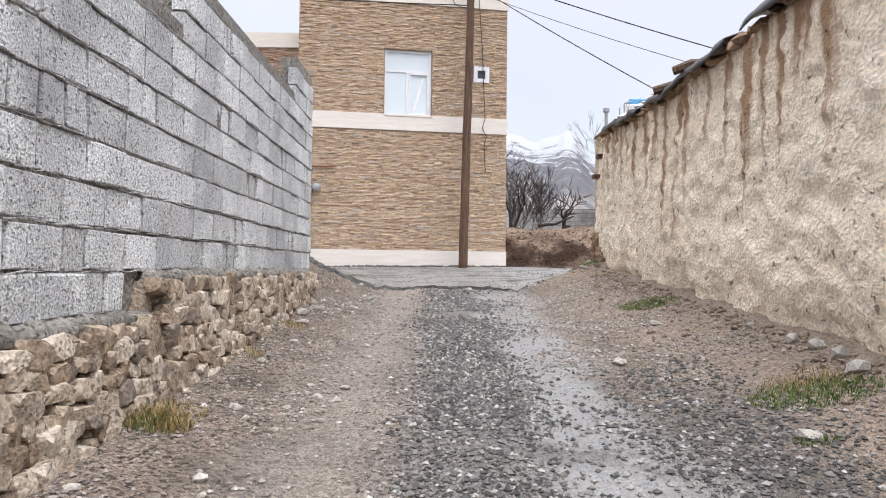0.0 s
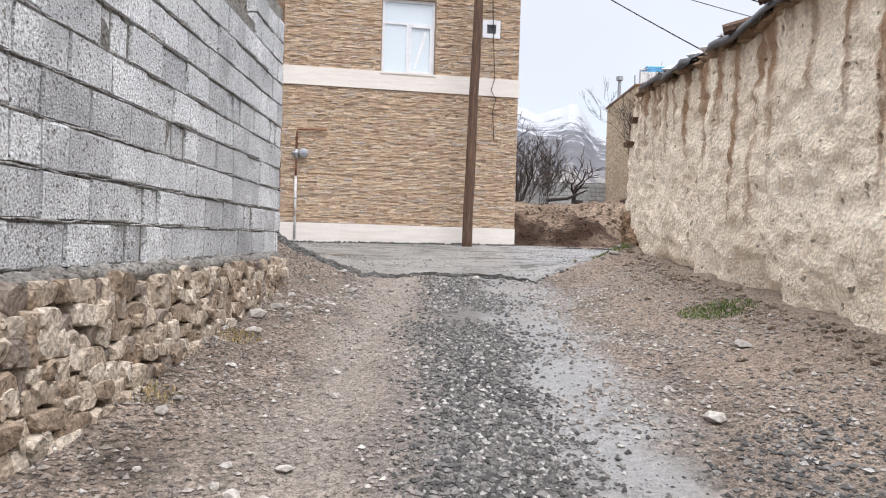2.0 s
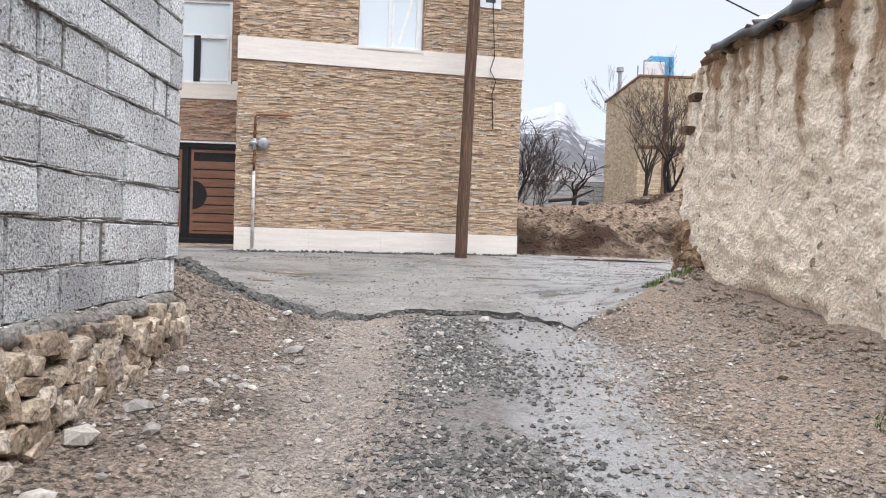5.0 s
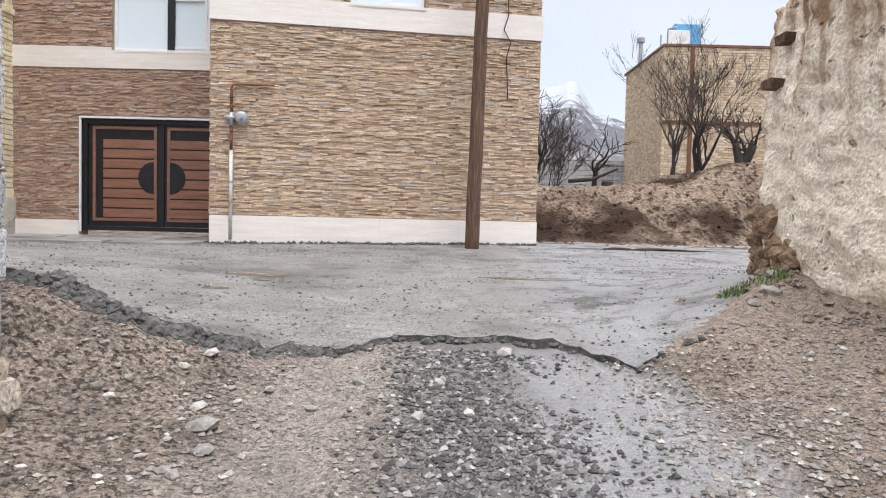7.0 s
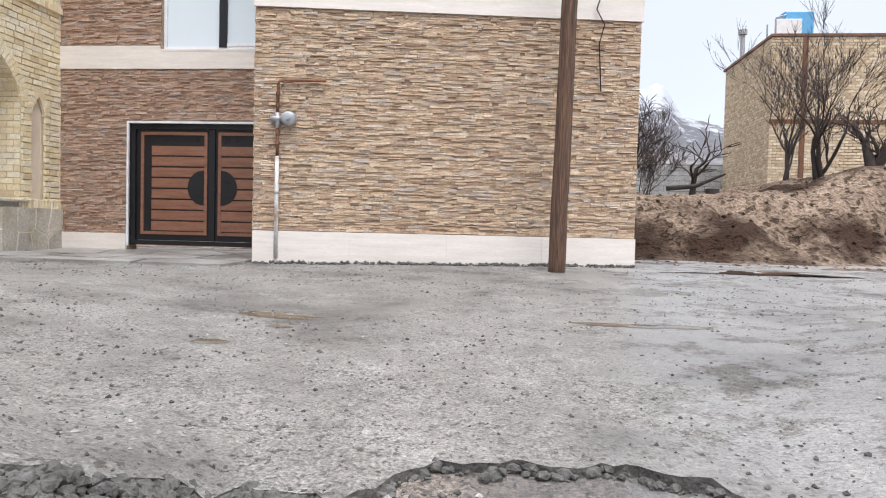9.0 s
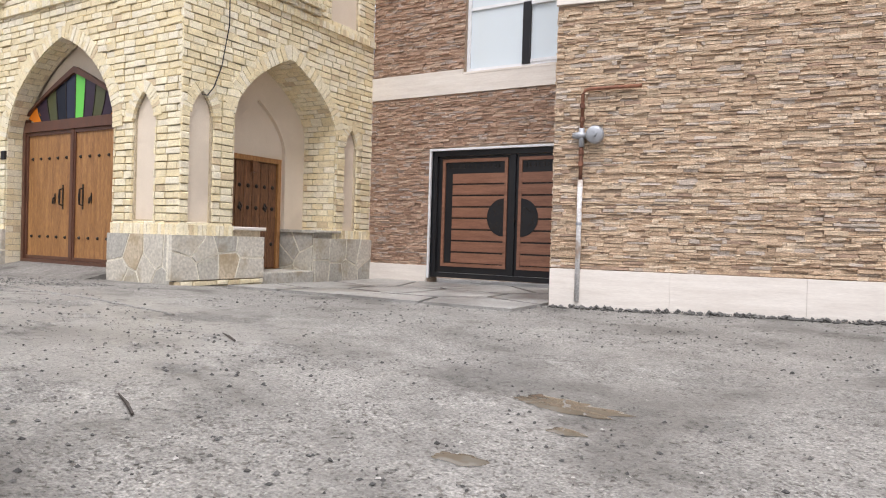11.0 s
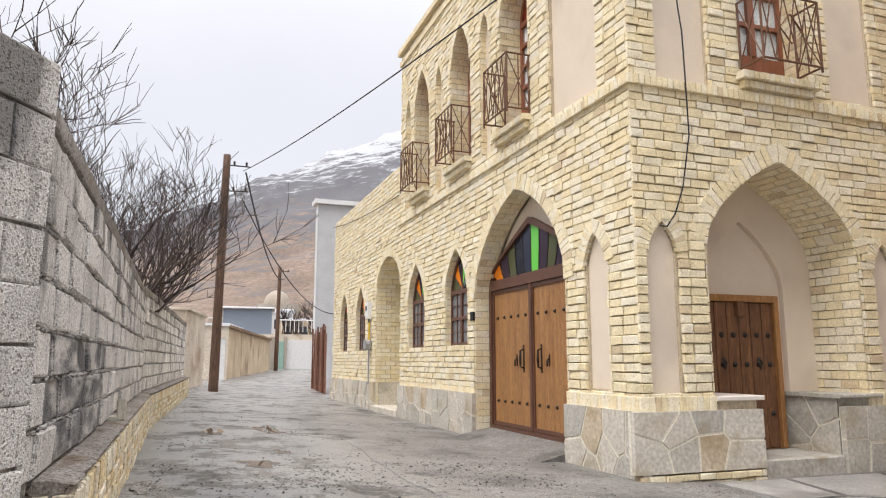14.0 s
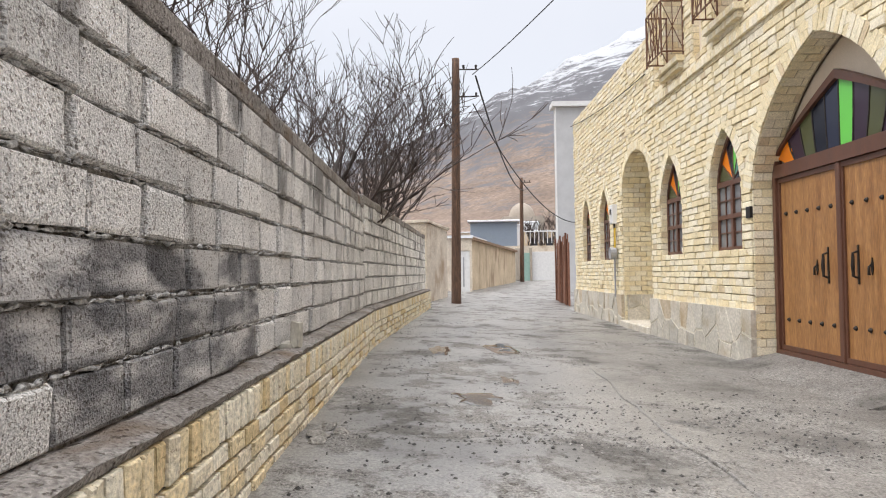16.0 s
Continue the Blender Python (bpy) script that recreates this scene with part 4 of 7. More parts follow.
lay(yard, "brick", YBRICK, courses(0, X(-8.17), 2.45, 5.92, 0.098, 0.225, 0.013, [grow(h, 0.02) for h in south_holes], 11, (0.0, 0.022), 0.14, hvary=0.10), None, thick=0.04)
lay(yard, "brick", YBRICK, courses(X(-16.7), X(-8.17), 6.0, 9.9, 0.098, 0.225, 0.013, [grow(h, 0.02) for h in UPW + UPN] + [PANEL], 12, (0.0, 0.022), 0.14, hvary=0.10), None, thick=0.04)
lay(yard, "brick", YBRICK, courses(0, X(-16.7), 5.92, 7.3, 0.098, 0.225, 0.013, [], 13, (0.0, 0.022), 0.14, hvary=0.10), None, thick=0.04)
for a, b, y0, y1, z0, z1 in ((-16.6, -8.4, 0.62, 0.74, 5.92, 9.8), (-24.0, -18.75, 0.40, 0.52, 1.4, 5.92), (-16.6, -8.95, 0.40, 0.52, 1.4, 5.92), (-18.9, -16.5, 1.02, 1.12, 1.4, 5.92), (-18.9, -18.72, 0.33, 1.02, 1.4, 5.92), (-16.64, -16.5, 0.33, 1.02, 1.4, 5.92), (-18.72, -16.64, 0.33, 1.02, 5.40, 5.5)):
    box_part("inner_wall", STUCCO, yard, X(a), X(b), y0, y1, z0, z1)
east = base("arched_brick_house", "yellow brick house front with a deep pointed arch and balcony", "house", pose(-8.17, 17.2, 0, 0, 0, 90))
E_ARCH = arch(2.1, 1.1, 1.6, 4.2, 5.24)
E_NICHE = [arch(0.43, 0.18, 2.62, 4.1, 4.42), arch(3.62, 0.15, 2.56, 4.05, 4.36)]
E_WIN = arch(2.15, 0.5, 6.25, 8.3, 9.0)
E_PANEL = [[(0.46, 6.05), (1.17, 6.05), (1.17, 8.9), (0.46, 8.9)], [(3.02, 6.1), (3.74, 6.1), (3.74, 8.9), (3.02, 8.9)]]
Build().prism([(0.14, 1.4), (4.2, 1.4), (4.2, 10.0), (0.14, 10.0)], [E_ARCH, E_WIN] + E_NICHE + E_PANEL, 0.03, 0.4).make("wall", YMORTAR, east)
lay(east, "brick", YBRICK, courses(0.09, 4.2, 2.45, 5.92, 0.098, 0.225, 0.013, [grow(h, 0.02) for h in [E_ARCH] + E_NICHE], 14, (0.0, 0.022), 0.14, hvary=0.10), lambda x, z: z < 4.2, thick=0.04)
lay(east, "brick", YBRICK, courses(0.09, 4.2, 6.0, 9.9, 0.098, 0.225, 0.013, [grow(E_WIN, 0.02)] + E_PANEL, 15, (0.0, 0.022), 0.14, hvary=0.10), None, thick=0.04)
Build().box(0.3, 4.2, 0.76, 0.9, 1.4, 5.9).make("inner_wall", STUCCO, east)
Build().box(0.3, 4.2, 0.5, 0.6, 5.9, 9.8).make("inner_wall", STUCCO, east)



# ---- the block wall along the lane ----
def lane_top(u):
    return 3.34 if u < 7.2 else 3.76 if u < 10.7 else 4.2


def lane_foot(u):
    return 1.53 if u < 6.55 else 1.74


lane_wall = base("wall_west", "grey hollow concrete block wall on a rubble stone base", "wall", pose(-1.65, -1.0, 0, 0, 0, 90), "structure")
core = Build()
core.prism([(0, 0.1), (11.6, 0.6), (11.6, 4.18), (10.72, 4.18), (10.72, 3.74), (7.22, 3.74), (7.22, 3.32), (0, 3.32)], [], 0.012, 0.2)
core.make("wall_core", MORTAR_DARK, lane_wall)
rnd = random.Random(21)
shapes = {}
for k in range(13):
    z0 = 1.53 + 0.21 * k
    u = -0.2 * (k % 2)
    while u < 11.6:
        w = 0.4 if rnd.random() < 0.86 else 0.2
        u1 = min(u + w, 11.6)
        top, foot = lane_top((u + u1) / 2), lane_foot((u + u1) / 2)
        if u1 - u > 0.06 and z0 >= foot - 0.02 and z0 + 0.2 <= top + 0.03:
            ribbed = rnd.random() < 0.05
            key = (round((u1 - u) * 20), rnd.randrange(4), ribbed)
            if key not in shapes:
                hw = (u1 - u) / 2 - 0.007
                bd = Build()
                if ribbed:
                    for a in range(4):
                        x0 = -hw + a * hw / 2
                        bd.box(x0 + 0.006, x0 + hw / 2 - 0.008, 0.012 if a % 2 else 0.0, 0.1, -0.096, 0.096, 0.002, 0.006)
                else:
                    bd.box(-hw, hw, 0, 0.1, -0.096, 0.096, 0.005, 0.008)
                shapes[key] = bd.mesh("block", BLOCK)
            place("block", shapes[key], lane_wall, at=pose((u + u1) / 2, -rnd.uniform(0, 0.02), z0 + 0.1, rnd.uniform(-1.0, 1.0), rnd.uniform(-0.6, 0.6), rnd.uniform(-0.8, 0.8)))
        u = u1
# squeezed-out mortar along the bed joints
for k in range(1, 12):
    z = 1.53 + 0.21 * k - 0.005
    pts, rad = [], []
    u = 0.0
    end = 11.6 if z < 3.7 else 11.6
    start = 0.0 if z < 3.3 else 7.3 if z < 3.7 else 10.8
    u = start
    while u < end:
        pts.append((u, -0.004 - 0.010 * rnd.random(), z + rnd.uniform(-0.006, 0.006)))
        rad.append(rnd.uniform(0.002, 0.009) if rnd.random() < 0.7 else 0.001)
        u += 0.06
    if len(pts) > 2:
        Build().tube(pts, rad, 5).make("mortar_bead", MORTAR, lane_wall, smooth=True)
# mortar bed on top of the stones
bed = []
u = 0.0
while u <= 11.4:
    bed.append(u)
    u += 0.1
bd = Build()
for a, b in zip(bed, bed[1:]):
    f = min(lane_foot(a), lane_foot(b))
    bd.rock(((a + b) / 2, -0.035, f - 0.045), (0.085, 0.055 + 0.02 * rnd.random(), 0.05 + 0.02 * rnd.random()), rnd.randrange(10 ** 6), 1, 0.3)
bd.make("mortar_bed", MORTAR_DARK, lane_wall, smooth=True)
Build().prism([(0, -0.2), (11.4, 0.8), (11.4, 1.68), (6.55, 1.68), (6.5, 1.47), (0, 1.47)], [], -0.055, 0.05).make("mud_backing", MUD_MORTAR, lane_wall)
def block_stone(seed):
    """A roughly squared rubble stone with knocked-off corners."""
    rr = random.Random(seed)
    b = Build()
    k = [rr.uniform(0.25, 0.6) for i in range(8)]
    corners = [(sx, sy, sz) for sz in (-1, 1) for sy in (-1, 1) for sx in (-1, 1)]
    pts = []
    for (sx, sy, sz), c in zip(corners, k):
        jx, jy, jz = (rr.uniform(-0.16, 0.16) for q in range(3))
        for axis in range(3):
            p = [sx * 0.98 + jx, sy * 0.98 + jy, sz * 0.98 + jz]
            p[axis] -= (sx, sy, sz)[axis] * c
            pts.append(p)
    hull = bmesh.new()
    for p in pts:
        hull.verts.new(p)
    bmesh.ops.convex_hull(hull, input=hull.verts)
    me = bpy.data.meshes.new("stone")
    hull.to_mesh(me)
    hull.free()
    me.materials.append(RUBBLE)
    return me


stone_shapes = [block_stone(400 + i) for i in range(16)]
row = 0
for k in range(13):
    u = rnd.uniform(0, 0.1)
    while u < 11.3:
        w = rnd.choice((rnd.uniform(0.05, 0.10), rnd.uniform(0.08, 0.17), rnd.uniform(0.12, 0.21)))
        y = u - 1.0
        low = alley(-1.6, y) - 0.1
        z = lane_foot(u) - 0.11 - 0.088 * k + rnd.uniform(-0.03, 0.03)
        if z > low and u > 3.6:
            m = pose(u + w / 2, -0.055 - rnd.uniform(0, 0.035) - 0.012 * k, z, rnd.uniform(-10, 10), rnd.uniform(-13, 13), rnd.uniform(-12, 12)) @ Matrix.Diagonal((w * rnd.uniform(0.44, 0.54), 0.065, 0.050 * rnd.uniform(0.6, 1.3), 1))
            place("stone", rnd.choice(stone_shapes), lane_wall, at=m)
        u += w * 0.92
chinks = Build()
for i in range(320):
    u, k = rnd.uniform(3.6, 11.2), rnd.random()
    low = alley(-1.6, u - 1.0) - 0.03
    z = low + (lane_foot(u) - 0.08 - low) * k
    s_ = rnd.uniform(0.012, 0.042)
    chinks.rock((u, -0.075 - 0.06 * (1 - k) + rnd.uniform(-0.02, 0.02), z), (s_ * 1.4, s_, s_), 6000 + i, 1, 0.4)
tagged(chinks.make("small_rubble", MUD_MORTAR, lane_wall, "small stones and mud packed between the rubble"), kind="stuff")
# the return of the plot wall, across the corner to the street
corner_len = math.hypot(3.3, 1.88)
back = base("wall_corner", "weathered grey block wall turning the street corner", "wall", pose(-1.72, 10.6, 0, 0, 0, 180 - math.degrees(math.atan2(1.88, 3.3))), "structure")
Build().box(0.02, corner_len - 0.02, 0.01, 0.25, 1.2, 4.0, 0).make("wall_core", MORTAR_DARK, back)
lay(back, "block", BLOCK_DARK, courses(0.0, corner_len, 1.55, 4.07, 0.21, 0.4, 0.012, [], 31, (0.0, 0.015)), lambda x, z: x > 2.0, thick=0.1)


# ---- the street wall on the south side ----
def south_wall(name, at, length, z_cap, z_top, label, seed, bench_depth=0.30, soot=False, start=0.0):
    th = base(name, label, "wall", at, "structure")
    n = round((z_top - z_cap) / 0.212)
    Build().box(0, length, 0.012, 0.2, 1.2, z_top - 0.01).make("wall_core", MORTAR_DARK, th)
    every = list(courses(0, length, z_cap, z_top - 0.1, (z_top - 0.1 - z_cap) / n, 0.4, 0.022, [], seed, (0.0, 0.028), 0.12))
    def sooty(p):
        x, z = (p[0] + p[1]) / 2, (p[3] + p[4]) / 2
        return soot and 0.45 < x < 2.65 and 2.5 < z < 3.1
    lay(th, "block", BLOCK_DARK, [p for p in every if not sooty(p)], lambda x, z: True, thick=0.1, jitter=0.006, chamfer=0.010, limit=260)
    lay(th, "block", BLOCK_BLACK, [p for p in every if sooty(p)], lambda x, z: True, thick=0.1, jitter=0.006, chamfer=0.010)
    cap, x = Build(), 0.0
    r = random.Random(seed + 1)
    while x < length:
        w = min(r.uniform(0.5, 1.1), length - x)
        cap.box(x, x + w, -0.008 - 0.012 * r.random(), 0.22, z_top - 0.1, z_top + r.uniform(0, 0.015), 0.006, 0.012)
        x += w
    cap.make("coping", LEDGE, th, "blackened cement coping")
    for k in range(1, n):
        z = z_cap + k * (z_top - 0.1 - z_cap) / n
        pts, rad, x = [], [], 0.0
        while x < length:
            pts.append((x, 0.002 - 0.012 * r.random(), z + r.uniform(-0.006, 0.006)))
            rad.append(r.uniform(0.003, 0.013) if r.random() < 0.55 + 0.4 * noise.noise((x * 2.0, k * 3.0, seed)) else 0.0008)
            x += 0.026
        Build().tube(pts, rad, 6).make("mortar_bead", MORTAR, th)
    d = bench_depth
    ledge, x = Build(), start
    while x < length:
        ledge.v += [(x, 0.02, z_cap + 0.02 * noise.noise((x * 3, 1.0, seed))), (x, -d * 0.5, z_cap + 0.012 * noise.noise((x * 4, 0.0, seed))), (x, -d - 0.006 + 0.02 * noise.noise((x * 6, 2.0, seed)) + 0.012 * noise.noise((x * 19, 2.0, seed)), z_cap - 0.02 + 0.016 * noise.noise((x * 5, 3.0, seed)) + 0.010 * noise.noise((x * 17, 3.0, seed))), (x, -d + 0.01, z_cap - 0.05)]
        x += 0.06
    for i in range(len(ledge.v) // 4 - 1):
        ledge.f += [(4 * i + k, 4 * i + k + 1, 4 * i + k + 5, 4 * i + k + 4) for k in range(3)]
    ledge.v.append((start, 0.02, z_cap - 0.05))
    ledge.f.append((0, len(ledge.v) - 1, 3, 2, 1))
    ledge.make("ledge", LEDGE, th, "dirty cement ledge")
    Build().box(start, length, -d + 0.02, 0.0, 1.1, z_cap - 0.05).make("bench_core", MORTAR_DARK, th)
    bench = list(courses(start, length, z_cap - 0.045 - 0.16, z_cap - 0.05, 0.155, 0.10, 0.014, [], seed + 2, (0.0, 0.012)))
    bench += list(courses(start, length, z_cap - 0.045 - 0.16 - 0.085 * 8, z_cap - 0.045 - 0.16, 0.085, 0.22, 0.018, [], seed + 3, (0.0, 0.016)))
    for k in range(9):
        z0 = z_cap - 0.12 - 0.075 * k
        Build().box(start - 0.025, start + 0.02, -d + 0.007, -d / 2 - 0.005, z0, z0 + 0.065, 0.004, 0.006).make("brick", OLD_BRICK, th)
        Build().box(start - 0.025, start + 0.02, -d / 2 + 0.007, 0.0, z0, z0 + 0.065, 0.004, 0.006).make("brick", OLD_BRICK, th)
    lay(th, "brick", OLD_BRICK, [(a, b, y - d, z0, z1) for a, b, y, z0, z1 in bench], lambda x, z: 2.0 < x < 7.0, thick=0.06, jitter=0.004, chamfer=0.006, limit=290)
    return th


south_wall("wall_south", pose(-5.06, 12.46, 0, 0, 0, 180.4), 8.16, 2.51, 3.95, "weathered concrete block wall on a yellow brick bench", 41, 0.15, soot=True, start=0.22)
south_wall("wall_south_far", pose(-13.2, 12.40, 0, 0, 0, 180 - math.degrees(math.atan2(0.56, 10.3))), 10.3, 2.52, 4.02, "weathered concrete block wall on a cream brick bench", 51, 0.16)


# ---- the mud wall ----
def mud_top(y):
    t = 3.82 - 0.012 * (y - 6)
    if y > 10.2:
        t += 0.10 * min(1, (y - 10.2)) + 0.12 * max(0, min(1, (y - 11.8)))
    return t + 0.05 * noise.noise((0.0, y * 1.7, 7.0))


mv, mf = [], []
ys = steps(-4.0, 2.5, 0.2)[:-1] + steps(2.5, 13.55, 0.042)
nz = 68
def mud_face(y, f, w):
    low = 1.0 if y < 4 else alley(2.55, y) - 0.15
    z = low + (mud_top(y) - low) * f
    und = max(0.0, 0.35 - (z - low - 0.15)) / 0.35
    x = 2.60 + 0.05 * noise.noise((y * 0.9, z * 0.9, w)) + 0.032 * noise.noise((y * 3.3, z * 3.3, w)) + 0.032 * noise.noise((y * 7.5, z * 7.5, w)) + 0.030 * max(-0.25, noise.noise((y * 13, z * 15, w))) + 0.10 * und * (0.6 + noise.noise((y * 2.0, 0.0, 9.0)))
    x += 0.05 * f
    return x, z
for y in ys:
    for k in range(nz + 1):
        x, z = mud_face(y, k / nz, 0.0)
        mv.append((x, y, z))
    mv.append((3.2, y, mud_top(y) + 0.02))
    mv.append((3.25, y, 0.8))
w = nz + 3
for i in range(len(ys) - 1):
    for k in range(w - 1):
        a = i * w + k
        mf.append((a, a + 1, a + w + 1, a + w))
mb = Build()
mb.v, mb.f = mv, mf
mud_wall = base("wall_east", "straw and mud plastered wall with rain streaks", "wall", kind="structure")
mb.make("mud_face", MUD, mud_wall, smooth=True)
# ragged end of the wall, broken open at the foot
end = Build()
cols_e = steps(0.0, 1.0, 0.08)
for i, s in enumerate(cols_e):
    for k in range(nz + 1):
        x, z = mud_face(13.55, k / nz, 0.0)
        bulge = 0.10 * math.sin(math.pi * s) + 0.05 * noise.noise((s * 3, z * 2, 4.0)) + 0.03 * noise.noise((s * 9, z * 7, 4.0))
        end.v.append((x + (3.22 - x) * s, 13.55 + bulge * min(1, s * 6) * min(1, 6 * (1.0001 - s)), z))
for i in range(len(cols_e) - 1):
    for k in range(nz):
        a = i * (nz + 1) + k
        end.f.append((a, a + 1, a + nz + 2, a + nz + 1))
end.make("wall_end", MUD, mud_wall, smooth=True)
foot = Build()
r = random.Random(61)
for i in range(420):
    z = 1.62 + 0.72 * r.random() ** 1.3
    s_ = r.uniform(0.03, 0.085)
    foot.rock((2.63 + r.uniform(-0.04, 0.5) * (r.random() < 0.6), 13.5 + (r.uniform(-0.6, 0.10) if z < 2.1 else r.uniform(-0.25, 0.12)), z), (s_, s_, s_), 700 + i, 1, 1)
foot.make("broken_foot", MUD_BROKEN, mud_wall, "raw brown mud where the plaster fell")
# earth banked against the foot of the wall
heap = Build()
for i in range(700):
    y = r.uniform(3.5, 13.0)
    s_ = 0.006 + 0.026 * r.random() ** 3
    x = 2.56 - abs(r.gauss(0, 0.24 + 0.12 * noise.noise((0.0, y * 1.4, 3.0))))
    heap.rock((x, y, alley(x, y) + 0.01), (s_ * 1.2, s_ * 1.3, s_ * 0.9), 1500 + i, 1, 0.35)
tagged(heap.make("fallen_earth", MUD_MORTAR), "brown clods of earth fallen along the mud wall", "earth", kind="stuff")
for y, q in ((13.2, 0.84), (13.3, 0.70)):
    x, z = mud_face(y, q, 0.0)
    Build().box(x - 0.09, x + 0.1, y - 0.08, y + 0.08, z, z + 0.07, 0.012).make("beam_end", POLE, mud_wall, "stub of a wooden beam")
# sheeting, sod and stones on top of the wall
cope = Build()
for y in steps(4.0, 13.0, 0.12):
    t = mud_top(y)
    cope.rock((2.72 + r.uniform(-0.06, 0.1), y, t + 0.03), (0.16, 0.13, 0.06), 900 + int(y * 100), 1, 0.5)
cope.make("mud_coping", MUD_BROKEN, mud_wall, "crumbling mud coping")
for y0, y1 in ((5.0, 7.6), (8.0, 10.4), (10.9, 12.7)):
    bd = Build()
    seg = steps(y0, y1, 0.1)
    for y in seg:
        t = mud_top(y) + 0.10
        sag = 0.05 * noise.noise((y * 4, 1.0, 0.0))
        bd.v += [(2.52 + sag, y, t - 0.10 + sag), (2.56 + sag, y, t - 0.01), (2.72, y, t + 0.05 + sag), (3.0, y, t + 0.04)]
    for i in range(len(seg) - 1):
        for k in range(3):
            a = i * 4 + k
            bd.f.append((a, a + 1, a + 5, a + 4))
    ob = bd.make("roofing_sheet", PLASTIC, smooth=True)
    ob.modifiers.new("thick", "SOLIDIFY").thickness = 0.012
    tagged(ob, "crumpled black plastic sheeting on the mud wall", "plastic sheet")
snowp = Build()
for i in range(18):
    y = r.uniform(9.5, 12.6)
    snowp.rock((2.85 + r.uniform(-0.15, 0.2), y, mud_top(y) + 0.13), (0.16, 0.2, 0.05), 1200 + i)
tagged(snowp.make("snow_patch", SNOW), "old snow lying on the mud wall top", "snow", kind="stuff")
for y, l in ((9.9, 0.55), (9.2, 0.4)):
    t = mud_top(y) + 0.12
    ob = Build().tube([(2.5, y, t), (2.5 + l * 0.4, y - 0.1, t + 0.05), (2.5 + l, y - 0.15, t + 0.04)], [0.05, 0.055, 0.05], 7).make("roof_log", POLE)
    tagged(ob, "short grey log sticking out of the mud wall top", "log")


# ---- details of the brown house ----
def pvc_window(parent, x0, x1, z0, z1, transom, mullion, y=0.06, lace=False, dark=None):
    """A white plastic window with a fixed top light and two lower lights."""
    th = Build().prism([(x0, z0), (x1, z0), (x1, z1), (x0, z1)], [[(x0 + 0.06, z0 + 0.06), (x1 - 0.06, z0 + 0.06), (x1 - 0.06, z1 - 0.06), (x0 + 0.06, z1 - 0.06)]], y, y + 0.07).make("window", PVC, parent, "white plastic window frame")
    box_part("transom", PVC, th, x0 + 0.06, x1 - 0.06, y + 0.005, y + 0.06, transom - 0.025, transom + 0.025)
    box_part("mullion", PVC, th, mullion - 0.03, mullion + 0.03, y + 0.004, y + 0.06, z0 + 0.06, transom - 0.025)
    sx0, sx1 = mullion + 0.03, x1 - 0.06
    Build().prism([(sx0, z0 + 0.06), (sx1, z0 + 0.06), (sx1, transom - 0.025), (sx0, transom - 0.025)], [[(sx0 + 0.05, z0 + 0.11), (sx1 - 0.05, z0 + 0.11), (sx1 - 0.05, transom - 0.075), (sx0 + 0.05, transom - 0.075)]], y - 0.015, y + 0.03).make("sash", PVC, th)
    for a, b, c, d in ((x0 + 0.06, x1 - 0.06, transom + 0.025, z1 - 0.06), (x0 + 0.06, mullion - 0.03, z0 + 0.06, transom - 0.025), (sx0 + 0.05, sx1 - 0.05, z0 + 0.11, transom - 0.075)):
        box_part("pane", GLASS, th, a, b, y + 0.03, y + 0.036, c, d)
    box_part("sill", TRAVERTINE, th, x0 - 0.03, x1 + 0.03, -0.05, y, z0 - 0.035, z0)
    return th


w1 = pvc_window(house, 2.12, 3.31, 5.58, 7.27, 6.74, 2.70)
Build().prism([(2.85, 5.75), (2.90, 5.75), (3.10, 6.45), (3.13, 6.6), (3.08, 6.6)], [], 0.085, 0.089).make("curtain_edge", CURTAIN, w1)
w2 = pvc_window(wing, 1.92, 3.75, 5.30, 7.1, 6.35, 3.0, 0.02)
# no real gap: a black box stands for the dark inside the slot
box_part("dark_opening", BLACK, w2, 2.94, 3.08, 0.0, 0.03, 5.34, 6.33, "black strip painted for the unlit slot of a sliding sash")
v = Build().prism([(4.40, 6.54), (4.81, 6.54), (4.81, 6.95), (4.40, 6.95)], [[(4.50, 6.64), (4.71, 6.64), (4.71, 6.85), (4.50, 6.85)]], -0.04, 0.08).make("vent_window", PVC, house, "small square white vent window")
box_part("pane", DARK_GLASS, v, 4.49, 4.72, 0.02, 0.03, 6.63, 6.86)
side_strips = base("house_west_side", "side of the stone-clad house by the gate", "wall", pose(-3.54, 18.80, 0, 0, 0, ANG - 90) @ pose(-2.9, 0, 0), "structure")
lay(side_strips, "stone_strip", STRIP, courses(0.0, 2.9, 2.22, 5.22, 0.04, 0.22, 0.005, [], 95, (0.006, 0.02), 0.6, hvary=0.25), None, jitter=0.003, chamfer=0.004)

# gas pipe and meter
meter = base("gas_meter", "grey gas meter on a rusty and white riser pipe", "gas meter", house.matrix_basis @ pose(0.32, -0.07, 1.85))
Build().tube([(0, 0, 0), (0, 0, 0.9), (0, 0, 1.37)], 0.028, 10).make("white_pipe", PIPE_WHITE, meter, "scuffed white pipe sleeve", smooth=True)
Build().tube([(0, 0, 1.37), (0, 0, 1.74)], 0.021, 10).make("lower_pipe", RUST, meter, "rusty brown pipe", smooth=True)
Build().tube([(0, 0, 1.93), (0, 0, 2.33), (0.02, 0, 2.375), (0.08, 0, 2.39), (0.64, 0, 2.40)], 0.02, 10).make("upper_pipe", RUST, meter, "rusty brown pipe", smooth=True)
